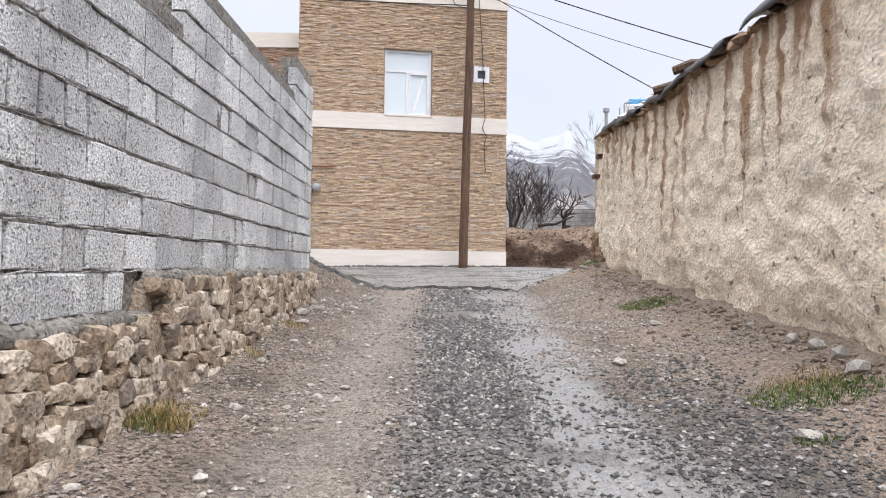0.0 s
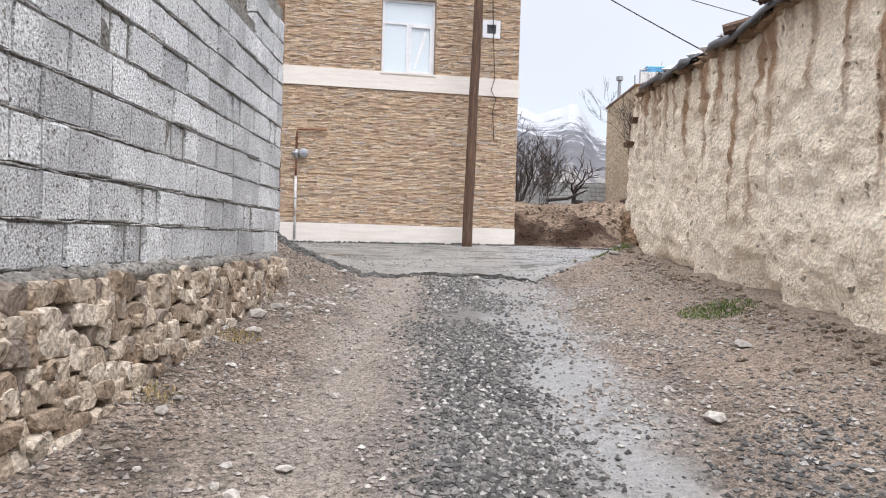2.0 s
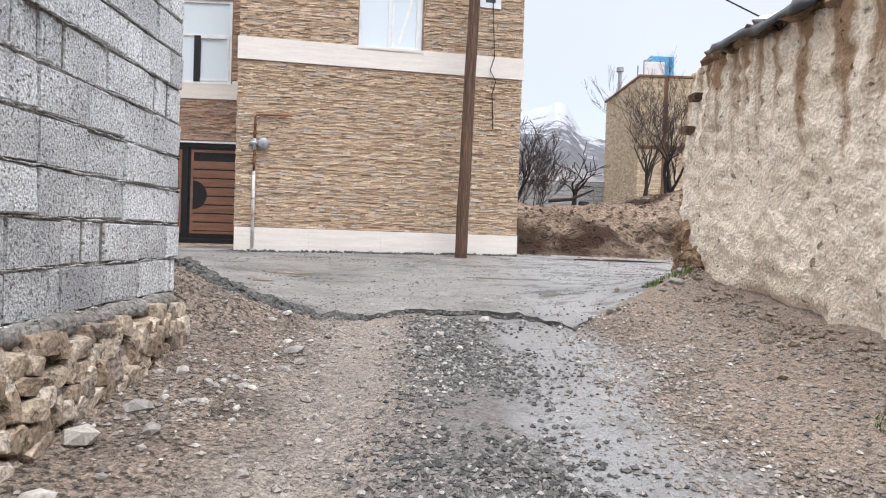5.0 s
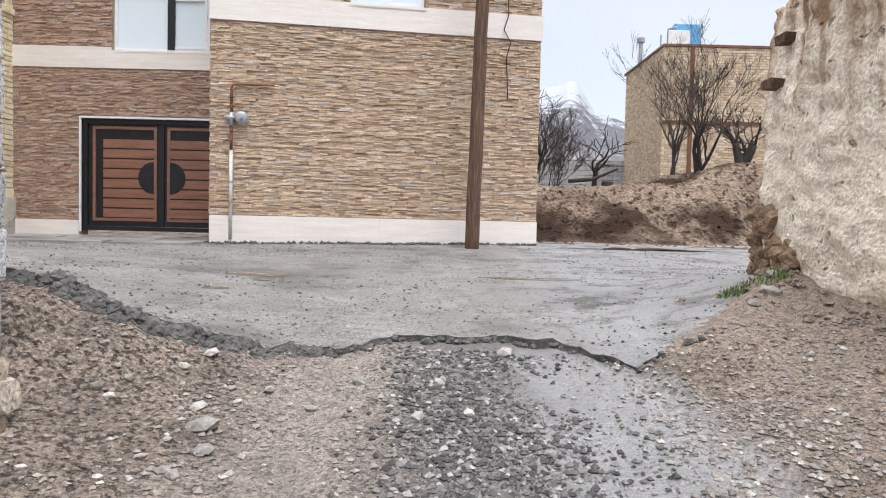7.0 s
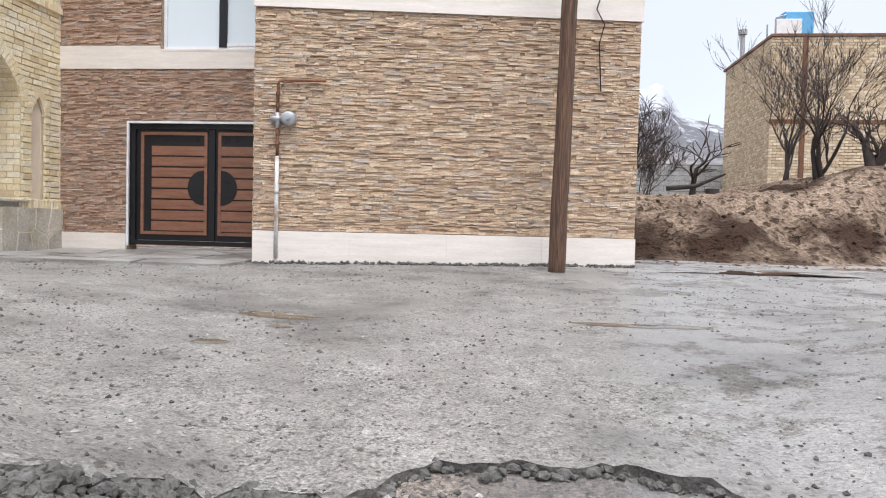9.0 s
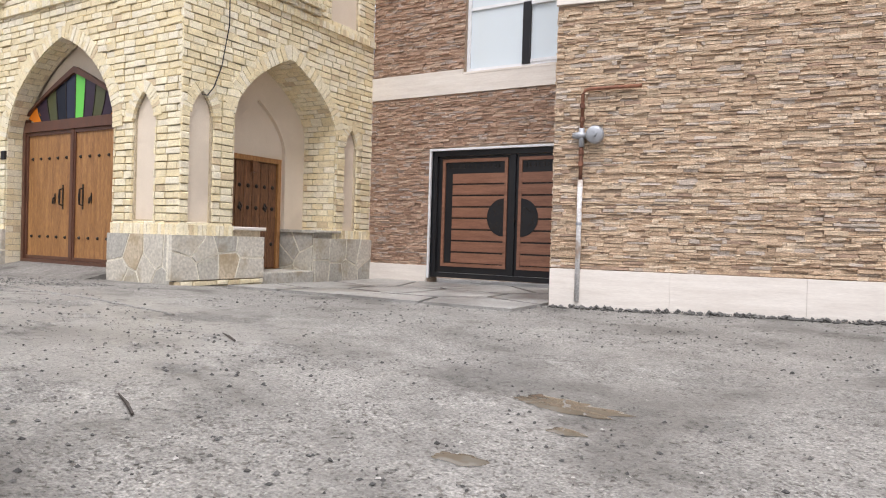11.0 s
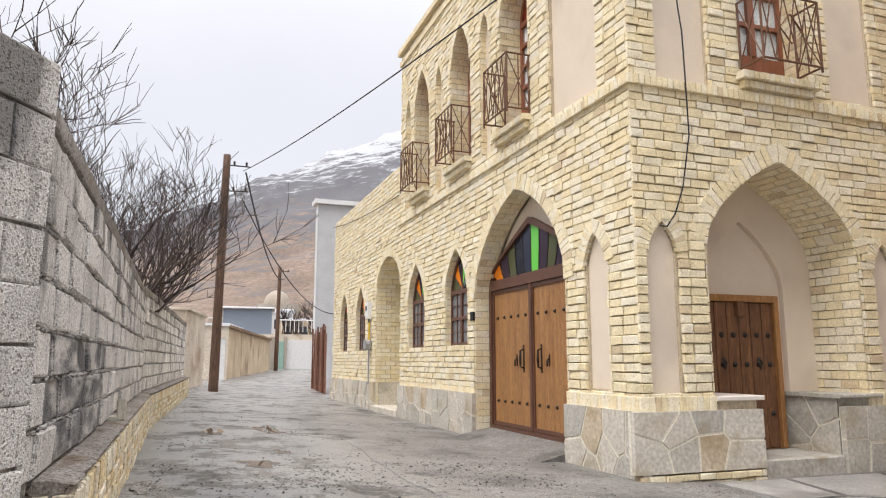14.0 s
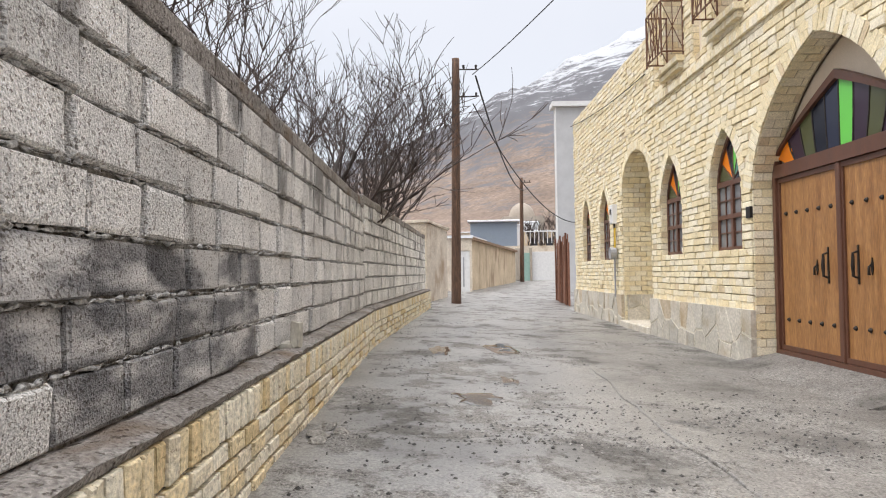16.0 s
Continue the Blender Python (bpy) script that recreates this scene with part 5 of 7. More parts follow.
for z in (1.55, 1.68, 2.05, 2.2):
    Build().tube([(0, 0, z - 0.025), (0, 0, z + 0.025)], 0.031, 8).make("pipe_joint", RUST, meter)
Build().tube([(0, 0, 0.86), (0, 0, 0.89)], 0.036, 10).make("clip", METER, meter)
Build().tube([(-0.1, 0, 1.87), (-0.02, 0, 1.87), (0.06, -0.01, 1.87)], [0.03, 0.045, 0.03], 10).make("regulator", METER, meter, smooth=True)
Build().tube([(0, 0, 1.74), (0, 0, 1.95)], [0.03, 0.034], 10).make("valve", METER, meter, smooth=True)
Build().tube([(0.155, 0.02, 1.87), (0.155, -0.02, 1.87), (0.155, -0.035, 1.87), (0.155, -0.07, 1.87), (0.155, -0.085, 1.87)], [0.092, 0.098, 0.102, 0.098, 0.07], 20).make("meter_body", METER, meter, "round grey regulator drum", smooth=True)
Build().tube([(0.155, -0.08, 1.87), (0.155, -0.12, 1.87)], 0.025, 10).make("cap", METER, meter)

# camera on the wing
cctv = base("security_camera", "small white security camera under a grey junction box", "camera", wing.matrix_basis @ pose(0.42, -0.02, 6.9))
Build().box(-0.09, 0.09, -0.09, 0.0, 0.0, 0.16, 0, 0.012).make("junction_box", METER, cctv)
Build().tube([(0, -0.05, 0.0), (0, -0.06, -0.05)], 0.02, 8).make("bracket", PVC, cctv)
Build().tube([(-0.03, 0.0, -0.05), (0.02, -0.12, -0.10)], [0.04, 0.045], 12).make("camera_body", PVC, cctv, smooth=True)
Build().tube([(0.02, -0.121, -0.10), (0.022, -0.126, -0.102)], 0.032, 12).make("lens", BLACK, cctv)

# dark double gate
gate = base("metal_gate", "black metal double gate with brown slats and half-round grilles", "gate", wing.matrix_basis @ pose(1.31, 0.05, 1.86))
GW, GH = 3.09, 2.15
Build().prism([(0, 0), (GW, 0), (GW, GH), (0, GH)], [[(0.09, 0.08), (GW - 0.09, 0.08), (GW - 0.09, GH - 0.09), (0.09, GH - 0.09)]], -0.02, 0.1).make("gate_frame", BLACK, gate)
Build().prism([(-0.035, -0.02), (0, -0.02), (0, GH), (GW, GH), (GW, GH + 0.035), (-0.035, GH + 0.035)], [], -0.09, 0.0).make("trim", PVC, gate, "thin white metal trim")
mid = GW / 2 - 0.03
for leaf, (a, b, d) in enumerate(((0.09, mid, 1), (mid, GW - 0.09, -1))):
    lf = box_part("leaf", BLACK, gate, a + 0.008, b - 0.008, 0.03, 0.06, 0.085, GH - 0.095)
    x0, x1 = (a + 0.09, b - 0.10) if leaf == 0 else (a + 0.10, b - 0.09)
    f = [(x0, 0.19), (x1, 0.19), (x1, GH - 0.14), (x0, GH - 0.14)]
    g = [(x0 + 0.055, 0.245), (x1 - 0.055, 0.245), (x1 - 0.055, GH - 0.195), (x0 + 0.055, GH - 0.195)]
    Build().prism(f, [g], 0.008, 0.03).make("border", SLAT, lf)
    inner_x0, inner_x1 = (x0 + 0.20, x1 - 0.05) if leaf == 0 else (x0 + 0.05, x1 - 0.20)
    cx = x1 - 0.055 if leaf == 0 else x0 + 0.055
    disc = [(cx + d * -0.30 * math.sin(math.pi * i / 16), 1.03 + 0.31 * math.cos(math.pi * i / 16)) for i in range(17)]
    z = 0.26
    for i in range(8):
        zt = z + 0.165
        s = span_at(disc, (z + zt) / 2)
        l, r_ = inner_x0, inner_x1
        Build().box(l, r_, 0.012, 0.03, z, zt, 0, 0.004).make("slat", SLAT, lf)
        z = zt + 0.026
    gr = Build().prism(disc, [], 0.002, 0.02).make("half_disc", BLACK, lf, "black half-round grille")
    rr = random.Random(5 + leaf)
    for i in range(26):
        x, zz = cx - d * rr.uniform(0.03, 0.26), 1.03 + rr.uniform(-0.25, 0.25)
        if (x - cx) ** 2 + (zz - 1.03) ** 2 < 0.068:
            Build().box(x - 0.012, x + 0.012, -0.001, 0.004, zz - 0.012, zz + 0.012, 0.006).make("cut_out", IRON, lf)
    for i in range(14):
        pat = Build()
        x = x0 + 0.1 + i * (x1 - x0 - 0.2) / 14
        pat.box(x, x + 0.035, 0.02, 0.028, GH - 0.30, GH - 0.285)
        pat.box(x + (0.0 if i % 2 else 0.025), x + (0.012 if i % 2 else 0.037), 0.02, 0.028, GH - 0.30, GH - 0.24)
        pat.box(x, x + 0.035, 0.02, 0.028, GH - 0.25, GH - 0.238)
        pat.make("key_ornament", IRON, lf)
box_part("meeting_stile", BLACK, gate, mid - 0.045, mid + 0.045, 0.0, 0.04, 0.085, GH - 0.095)
Build().tube([(mid + 0.05, -0.02, 0.98), (mid + 0.07, -0.02, 0.98)], 0.03, 8).make("lock", IRON, gate)

# ---- details of the yellow brick house ----
def arch_band(parent, outline, y1=0.06, seed=0, width=0.19):
    ring(parent, "arch_brick", YBRICK, outline, width, -0.012, y1, 0.08, seed)


for i, o in enumerate([S_GATE] + S_WINS + [S_PORTAL, S_NICHE]):
    arch_band(yard, o, seed=i, width=0.22 if i == 0 else 0.17)
for i, o in enumerate(UPW + UPN):
    arch_band(yard, o, seed=20 + i, width=0.14)
for i, o in enumerate([E_ARCH, E_WIN] + E_NICHE):
    arch_band(east, o, seed=40 + i, width=0.22 if i == 0 else 0.15)


def reveal(parent, outline, y0, y1, seed, name="reveal_brick"):
    """Bricks lining the sides and soffit of a deep arch."""
    rest, rr = Build(), random.Random(seed)
    pts = [Vector(p) for p in outline]
    cx = sum(p.x for p in pts) / len(pts)
    line = []
    for a, b in zip(pts, pts[1:]):
        k = max(1, round((b - a).length / 0.104))
        line += [a + (b - a) * i / k for i in range(k)]
    line.append(pts[-1])
    for i in range(len(line) - 1):
        a, b = line[i], line[i + 1]
        d = (b - a).normalized()
        n_ = Vector((d.y, -d.x)) * 0.012
        y = y0 - (0.12 if i % 2 else 0.0)
        while y < y1:
            ye = min(y + 0.24, y1)
            ys_ = max(y, y0) + 0.006
            if ye - ys_ > 0.03:
                g = d * 0.006
                o = n_ * rr.uniform(0.4, 1.2)
                q = [a + g, b - g]
                k = len(rest.v)
                rest.v += [(q[0].x + o.x, ys_, q[0].y + o.y), (q[1].x + o.x, ys_, q[1].y + o.y), (q[1].x + o.x, ye - 0.006, q[1].y + o.y), (q[0].x + o.x, ye - 0.006, q[0].y + o.y),
                           (q[0].x - n_.x, ys_, q[0].y - n_.y), (q[1].x - n_.x, ys_, q[1].y - n_.y), (q[1].x - n_.x, ye - 0.006, q[1].y - n_.y), (q[0].x - n_.x, ye - 0.006, q[0].y - n_.y)]
                rest.f += [tuple(k + j for j in f) for f in ((0, 1, 2, 3), (0, 4, 5, 1), (1, 5, 6, 2), (2, 6, 7, 3), (3, 7, 4, 0))]
            y = ye
    tagged(rest.make(name + "s", YBRICK, parent), kind="stuff")


reveal(east, E_ARCH, 0.0, 0.76, 71)
for i, o in enumerate([S_GATE] + S_WINS + [S_PORTAL]):
    reveal(yard, o, 0.0, 0.98 if i == 5 else 0.30, 72 + i)
for i, o in enumerate(UPW + UPN):
    reveal(yard, o, 0.0, 0.5 if i < 3 else 0.12, 82 + i)
reveal(east, E_WIN, 0.0, 0.45, 92)
# extra depth behind the portal, bricked up
lay(yard, "brick", YBRICK, [(a, b, y + 0.96, z0, z1) for a, b, y, z0, z1 in courses(X(-18.72), X(-16.64), 1.9, 5.4, 0.098, 0.225, 0.013, [], 17, (0.0, 0.02))], None, thick=0.04)
box_part("portal_step", FLAG, yard, X(-18.72), X(-16.66), -0.10, 0.96, 1.5, 1.93, "pale stone step", 0.02)
# stucco in niches and panels
for o, y in ((S_NICHE, 0.06), (PANEL, 0.07)):
    Build().prism(o, [], y, y + 0.05).make("stucco_panel", STUCCO, yard, "flat beige stucco panel")
for o in UPN:
    Build().prism(o, [], 0.10, 0.15).make("stucco_panel", STUCCO, yard)
for o in E_NICHE + E_PANEL:
    Build().prism(o, [], 0.06, 0.12).make("stucco_panel", STUCCO, east)
# ledge between the storeys and cornice: bricks on edge
def ledge(parent, x0, x1, z, depth, name="ledge_brick", h=0.11):
    rr, x = random.Random(int(x1 * 100)), x0
    while x < x1 - 0.01:
        xe = min(x + 0.075, x1)
        Build().box(x + 0.003, xe - 0.003, -depth - rr.uniform(0, 0.006), 0.05, z - h / 2, z + h / 2, 0.002, 0.005).make(name, YBRICK, parent)
        x = xe


ledge(east, 0.05, 4.2, 5.96, 0.05)
ledge(yard, X(-16.7), X(-8.12), 5.96, 0.05)
ledge(yard, X(-9.63), X(-8.15), 2.53, 0.02, h=0.15)
ledge(yard, X(-16.62), X(-12.50), 2.50, 0.005, h=0.12)
ledge(east, 0.09, 1.0, 2.53, 0.02, h=0.15)
ledge(east, 3.2, 4.2, 2.53, 0.02, h=0.15)
for z, d in ((9.6, 0.04), (9.85, 0.10)):
    box_part("cornice", YBRICK, yard, X(-16.75), X(-8.05), -d, 0.1, z, z + 0.12)
    box_part("cornice", YBRICK, east, -0.12, 4.25, -d, 0.1, z, z + 0.12)
for z in (6.9,):
    box_part("string_course", YMORTAR, yard, 0, X(-16.75), -0.018, 0.05, 5.72, 5.75, "dark joint line")
# irregular flagstone base
def cells(x0, x1, z0, z1, size, rr, gap):
    """Irregular polygons that fill a rectangle, as broken stone slabs do."""
    nx, nz = max(1, round((x1 - x0) / size)), max(1, round((z1 - z0) / size))
    seeds = [(x0 + (i + 0.5 + rr.uniform(-0.38, 0.38)) * (x1 - x0) / nx, z0 + (j + 0.5 + rr.uniform(-0.34, 0.34)) * (z1 - z0) / nz) for i in range(nx) for j in range(nz)]
    out = []
    for p in seeds:
        poly = [(x0, z0), (x1, z0), (x1, z1), (x0, z1)]
        for q in seeds:
            if q is p or abs(q[0] - p[0]) > 3 * size:
                continue
            dx, dz = q[0] - p[0], q[1] - p[1]
            ln = math.hypot(dx, dz)
            mx, mz = (p[0] + q[0]) / 2 - dx / ln * gap, (p[1] + q[1]) / 2 - dz / ln * gap
            new_poly = []
            for a, b in zip(poly, poly[1:] + poly[:1]):
                sa, sb = (a[0] - mx) * dx + (a[1] - mz) * dz, (b[0] - mx) * dx + (b[1] - mz) * dz
                if sa <= 0:
                    new_poly.append(a)
                if (sa < 0) != (sb < 0) and sa != sb:
                    k = sa / (sa - sb)
                    new_poly.append((a[0] + (b[0] - a[0]) * k, a[1] + (b[1] - a[1]) * k))
            poly = new_poly
            if len(poly) < 3:
                break
        if len(poly) >= 3:
            out.append(poly)
    return out


def flags(parent, x0, x1, z0, z1, seed):
    rr = random.Random(seed)
    Build().box(x0 + 0.006, x1 - 0.006, -0.053, 0.05, z0, z1 - 0.004).make("base_joint", FLAG_JOINT, parent, "pale cement between the base stones")
    for poly in cells(x0, x1, z0, z1, 0.38, rr, 0.016):
        Build().prism(poly, [], -0.058 - rr.uniform(0, 0.010), 0.0).make("base_stone", FLAG, parent)


flags(east, -0.05, 1.57, 1.86, 2.46, 101)
flags(east, 2.72, 4.2, 1.66, 2.46, 102)
flags(yard, X(-9.64), X(-8.12), 1.70, 2.46, 103)
flags(yard, X(-16.66), X(-12.48), 1.65, 2.46, 104)
flags(yard, 0.0, X(-18.70), 1.6, 2.46, 105)
# base stones on the inner side of the round-headed recess
jamb = Build().box(0.06, 0.98, -0.03, 0.0, 1.7, 2.46).make("portal_jamb", FLAG_JOINT, yard, "pale cement between the base stones")
jamb.matrix_basis = pose(X(-18.67), 0, 0, 0, 0, 90)
rj = random.Random(106)
for poly in cells(0.06, 0.98, 1.7, 2.46, 0.34, rj, 0.016):
    Build().prism(poly, [], -0.04 - rj.uniform(0, 0.01), -0.01).make("base_stone", FLAG, jamb)
lay(east, "foot_brick", YBRICK, [(a, b, y - 0.05, z0, z1) for a, b, y, z0, z1 in courses(0.0, 1.57, 1.70, 1.87, 0.075, 0.2, 0.012, [], 19, (0.0, 0.03))], lambda x, z: True, thick=0.1)
# base stones on the side of the bench by the door
cheek = Build().box(0.0, 0.74, -0.02, 0.0, 1.7, 2.55).make("bench_side", FLAG_JOINT, east, "pale cement between the base stones")
cheek.matrix_basis = pose(2.735, 0.755, 0, 0, 0, -90)
for poly in cells(0.0, 0.74, 1.7, 2.55, 0.32, rj, 0.016):
    Build().prism(poly, [], -0.03 - rj.uniform(0, 0.008), -0.005).make("base_stone", FLAG, cheek)
# benches and door of the deep arch
box_part("bench", FLAG, east, 1.0, 1.555, 0.012, 0.76, 1.5, 2.55)
box_part("bench_slab", TRAVERTINE, east, 1.0, 1.62, -0.05, 0.76, 2.55, 2.60, "white stone bench top", 0.01)
box_part("bench", FLAG, east, 2.735, 3.2, 0.012, 0.76, 1.5, 2.55)
box_part("bench_slab", FLAG, east, 2.66, 3.34, -0.07, 0.76, 2.55, 2.595, "grey stone bench top", 0.012)
box_part("door_step", FLAG, east, 1.575, 2.715, -0.03, 0.76, 1.6, 1.93, "grey stone door step", 0.015)
trim = arch(2.12, 0.62, 1.93, 3.85, 4.66)
Build().prism([(0.6, 1.9), (3.6, 1.9), (3.6, 5.6), (0.6, 5.6)], [trim], 0.69, 0.757).make("blind_arch", STUCCO, east, "stucco with a shallow pointed recess round the door")


def studs(parent, xs, zs, y, r0=0.03):
    for x in xs:
        for z in zs:
            Build().tube([(x, y + 0.005, z), (x, y - 0.012, z), (x, y - 0.028, z)], [r0 * 1.25, r0, r0 * 0.3], 9).make("stud", IRON, parent, smooth=True)


def old_door(parent, x0, x1, z0, z1, y):
    th = base("wooden_door", "old dark wooden double door with iron studs", "door", parent.matrix_basis @ pose(x0, y, z0))
    w_, h_ = x1 - x0, z1 - z0
    Build().prism([(0, 0), (w_, 0), (w_, h_), (0, h_)], [[(0.07, 0.0001), (w_ - 0.07, 0.0001), (w_ - 0.07, h_ - 0.08), (0.07, h_ - 0.08)]], -0.06, 0.03).make("door_frame", WOOD, th, "lighter brown door frame")
    for k in range(2):
        a = 0.07 + k * (w_ - 0.14) / 2
        leaf = box_part("leaf", WOOD_DARK, th, a + 0.004, a + (w_ - 0.14) / 2 - 0.004, 0.0, 0.03, 0.01, h_ - 0.085)
        pw = (w_ - 0.14) / 6
        for j in range(3):
            box_part("plank", WOOD_DARK, leaf, a + j * pw + 0.006, a + (j + 1) * pw - 0.004, -0.022, 0.0, 0.01, h_ - 0.09, chamfer=0.005)
        studs(leaf, [a + (j + 0.5) * pw for j in range(3)], [0.40, 0.98, 1.33], -0.022)
        kx = a + (w_ - 0.14) / 4
        Build().tube([(kx, -0.03, 1.06), (kx - 0.03, -0.05, 1.0), (kx, -0.055, 0.93), (kx + 0.03, -0.05, 1.0), (kx, -0.03, 1.06)], 0.012, 6).make("knocker", IRON, leaf)
    box_part("latch_block", WOOD_DARK, th, w_ / 2 - 0.05, w_ / 2 + 0.05, -0.09, -0.02, h_ - 0.26, h_ - 0.08, chamfer=0.01)
    return th


old_door(east, 1.42, 2.62, 1.94, 3.75, 0.72)


def big_gate():
    """Varnished double door under a stained-glass fanlight."""
    x0, x1, z0 = -12.45, -9.67, 1.94
    th = base("arched_wooden_gate", "varnished brown double door with studs and stained glass fanlight", "gate", pose(x0, SY + 0.29, z0))
    w_, zt = x1 - x0, 2.12
    c = w_ / 2
    Build().prism([(0, 0), (w_, 0), (w_, zt + 0.10), (0, zt + 0.10)], [[(0.07, 0.05), (w_ - 0.07, 0.05), (w_ - 0.07, zt), (0.07, zt)]], -0.06, 0.05).make("door_frame", WOOD_FRAME, th, "dark brown wooden frame")
    for k in range(2):
        a, b = (0.07, c - 0.02) if k == 0 else (c + 0.02, w_ - 0.07)
        leaf = box_part("leaf", WOOD, th, a + 0.004, b - 0.004, -0.01, 0.04, 0.055, zt - 0.005)
        Build().prism([(a + 0.005, 0.056), (b - 0.005, 0.056), (b - 0.005, zt - 0.006), (a + 0.005, zt - 0.006)], [[(a + 0.05, 0.11), (b - 0.05, 0.11), (b - 0.05, zt - 0.06), (a + 0.05, zt - 0.06)]], -0.03, -0.01).make("leaf_border", WOOD_FRAME, leaf)
        studs(leaf, [a + 0.17 + j * (b - a - 0.34) / 4 for j in range(5)], [0.42, 1.68], -0.012, 0.022)
        hx = b - 0.25 if k == 0 else a + 0.25
        Build().tube([(hx, -0.015, 0.92), (hx, -0.07, 0.94), (hx, -0.075, 1.05), (hx, -0.07, 1.17), (hx, -0.015, 1.19)], [0.012, 0.014, 0.02, 0.014, 0.012], 7).make("pull_handle", IRON, leaf, "black wrought iron pull handle")
        Build().box(hx - 0.012, hx + 0.012, -0.022, -0.01, 0.86, 1.25).make("handle_plate", IRON, leaf)
        kx = hx - 0.22 if k == 0 else hx + 0.22
        Build().prism([(kx, 0.95), (kx + 0.018, 1.01), (kx + 0.013, 1.07), (kx, 1.12), (kx - 0.013, 1.07), (kx - 0.018, 1.01)], [], -0.022, -0.01).make("knocker_plate", IRON, leaf)
        Build().tube([(kx, -0.02, 1.06), (kx, -0.05, 1.03), (kx, -0.05, 0.95)], [0.008, 0.012, 0.014], 8).make("knocker", IRON, leaf, smooth=True)
    box_part("meeting_stile", WOOD_FRAME, th, c - 0.035, c + 0.035, -0.05, 0.04, 0.052, zt - 0.002, chamfer=0.008)
    # fanlight
    fan = arch(c, w_ / 2, zt + 0.10, zt + 0.22, 3.09, round_=0.22)
    fin = arch(c, w_ / 2 - 0.06, zt + 0.16, zt + 0.24, 2.99, round_=0.22)
    Build().prism(fan, [fin], -0.05, 0.04).make("fanlight_frame", WOOD_FRAME, th)
    hues = ["orange", "violet", "olive", "black", "slate", "green", "violet", "olive", "violet", "orange"]
    n_ = len(hues)
    fl = fin[1:-1]
    for i, hue in enumerate(hues):
        xa, xb = (w_ - 0.12) * i / n_ + 0.06, (w_ - 0.12) * (i + 1) / n_ + 0.06
        def lim(x):
            for (ax, az), (bx, bz) in zip(fl, fl[1:]):
                if min(ax, bx) - 1e-6 <= x <= max(ax, bx) + 1e-6 and abs(bx - ax) > 1e-6:
                    return az + (bz - az) * (x - ax) / (bx - ax)
            return zt + 0.2
        lean = 0.22 * (c - (xa + xb) / 2) / c
        foot = zt + 0.16
        ba, bb = c + (xa - c) * 0.86, c + (xb - c) * 0.86
        q = [(ba + 0.006, foot), (bb - 0.006, foot), (xb - 0.006, max(lim(xb), foot + 0.03)), ((xa + xb) / 2, max(lim((xa + xb) / 2), foot + 0.05)), (xa + 0.006, max(lim(xa), foot + 0.03))]
        Build().prism(q, [], -0.006, 0.006).make("coloured_pane", STAINED[hue], th, hue + " glass pane")
        if i:
            Build().tube([(ba, -0.005, foot), (c + (xa - c) * 0.95, -0.005, (foot + lim(xa)) / 2), (xa, -0.005, lim(xa))], 0.012, 5).make("glazing_bar", IRON, th)
    Build().prism([(x - X(x0), z - z0) for x, z in S_GATE], [], 0.055, 0.09).make("stucco_tympanum", STUCCO, th, "beige stucco above the fanlight")
    ramp = Build()
    ramp.v = [(-0.1, -0.85, -0.16), (w_ + 0.1, -0.85, -0.16), (w_, -0.06, 0.0), (0.0, -0.06, 0.0), (0.0, 0.05, -0.3), (w_, 0.05, -0.3)]
    ramp.f = [(0, 1, 2, 3), (3, 2, 5, 4), (0, 3, 4), (1, 5, 2)]
    ramp.make("threshold", CONCRETE, th, "grey concrete ramp at the gate")
    return th


big_gate()
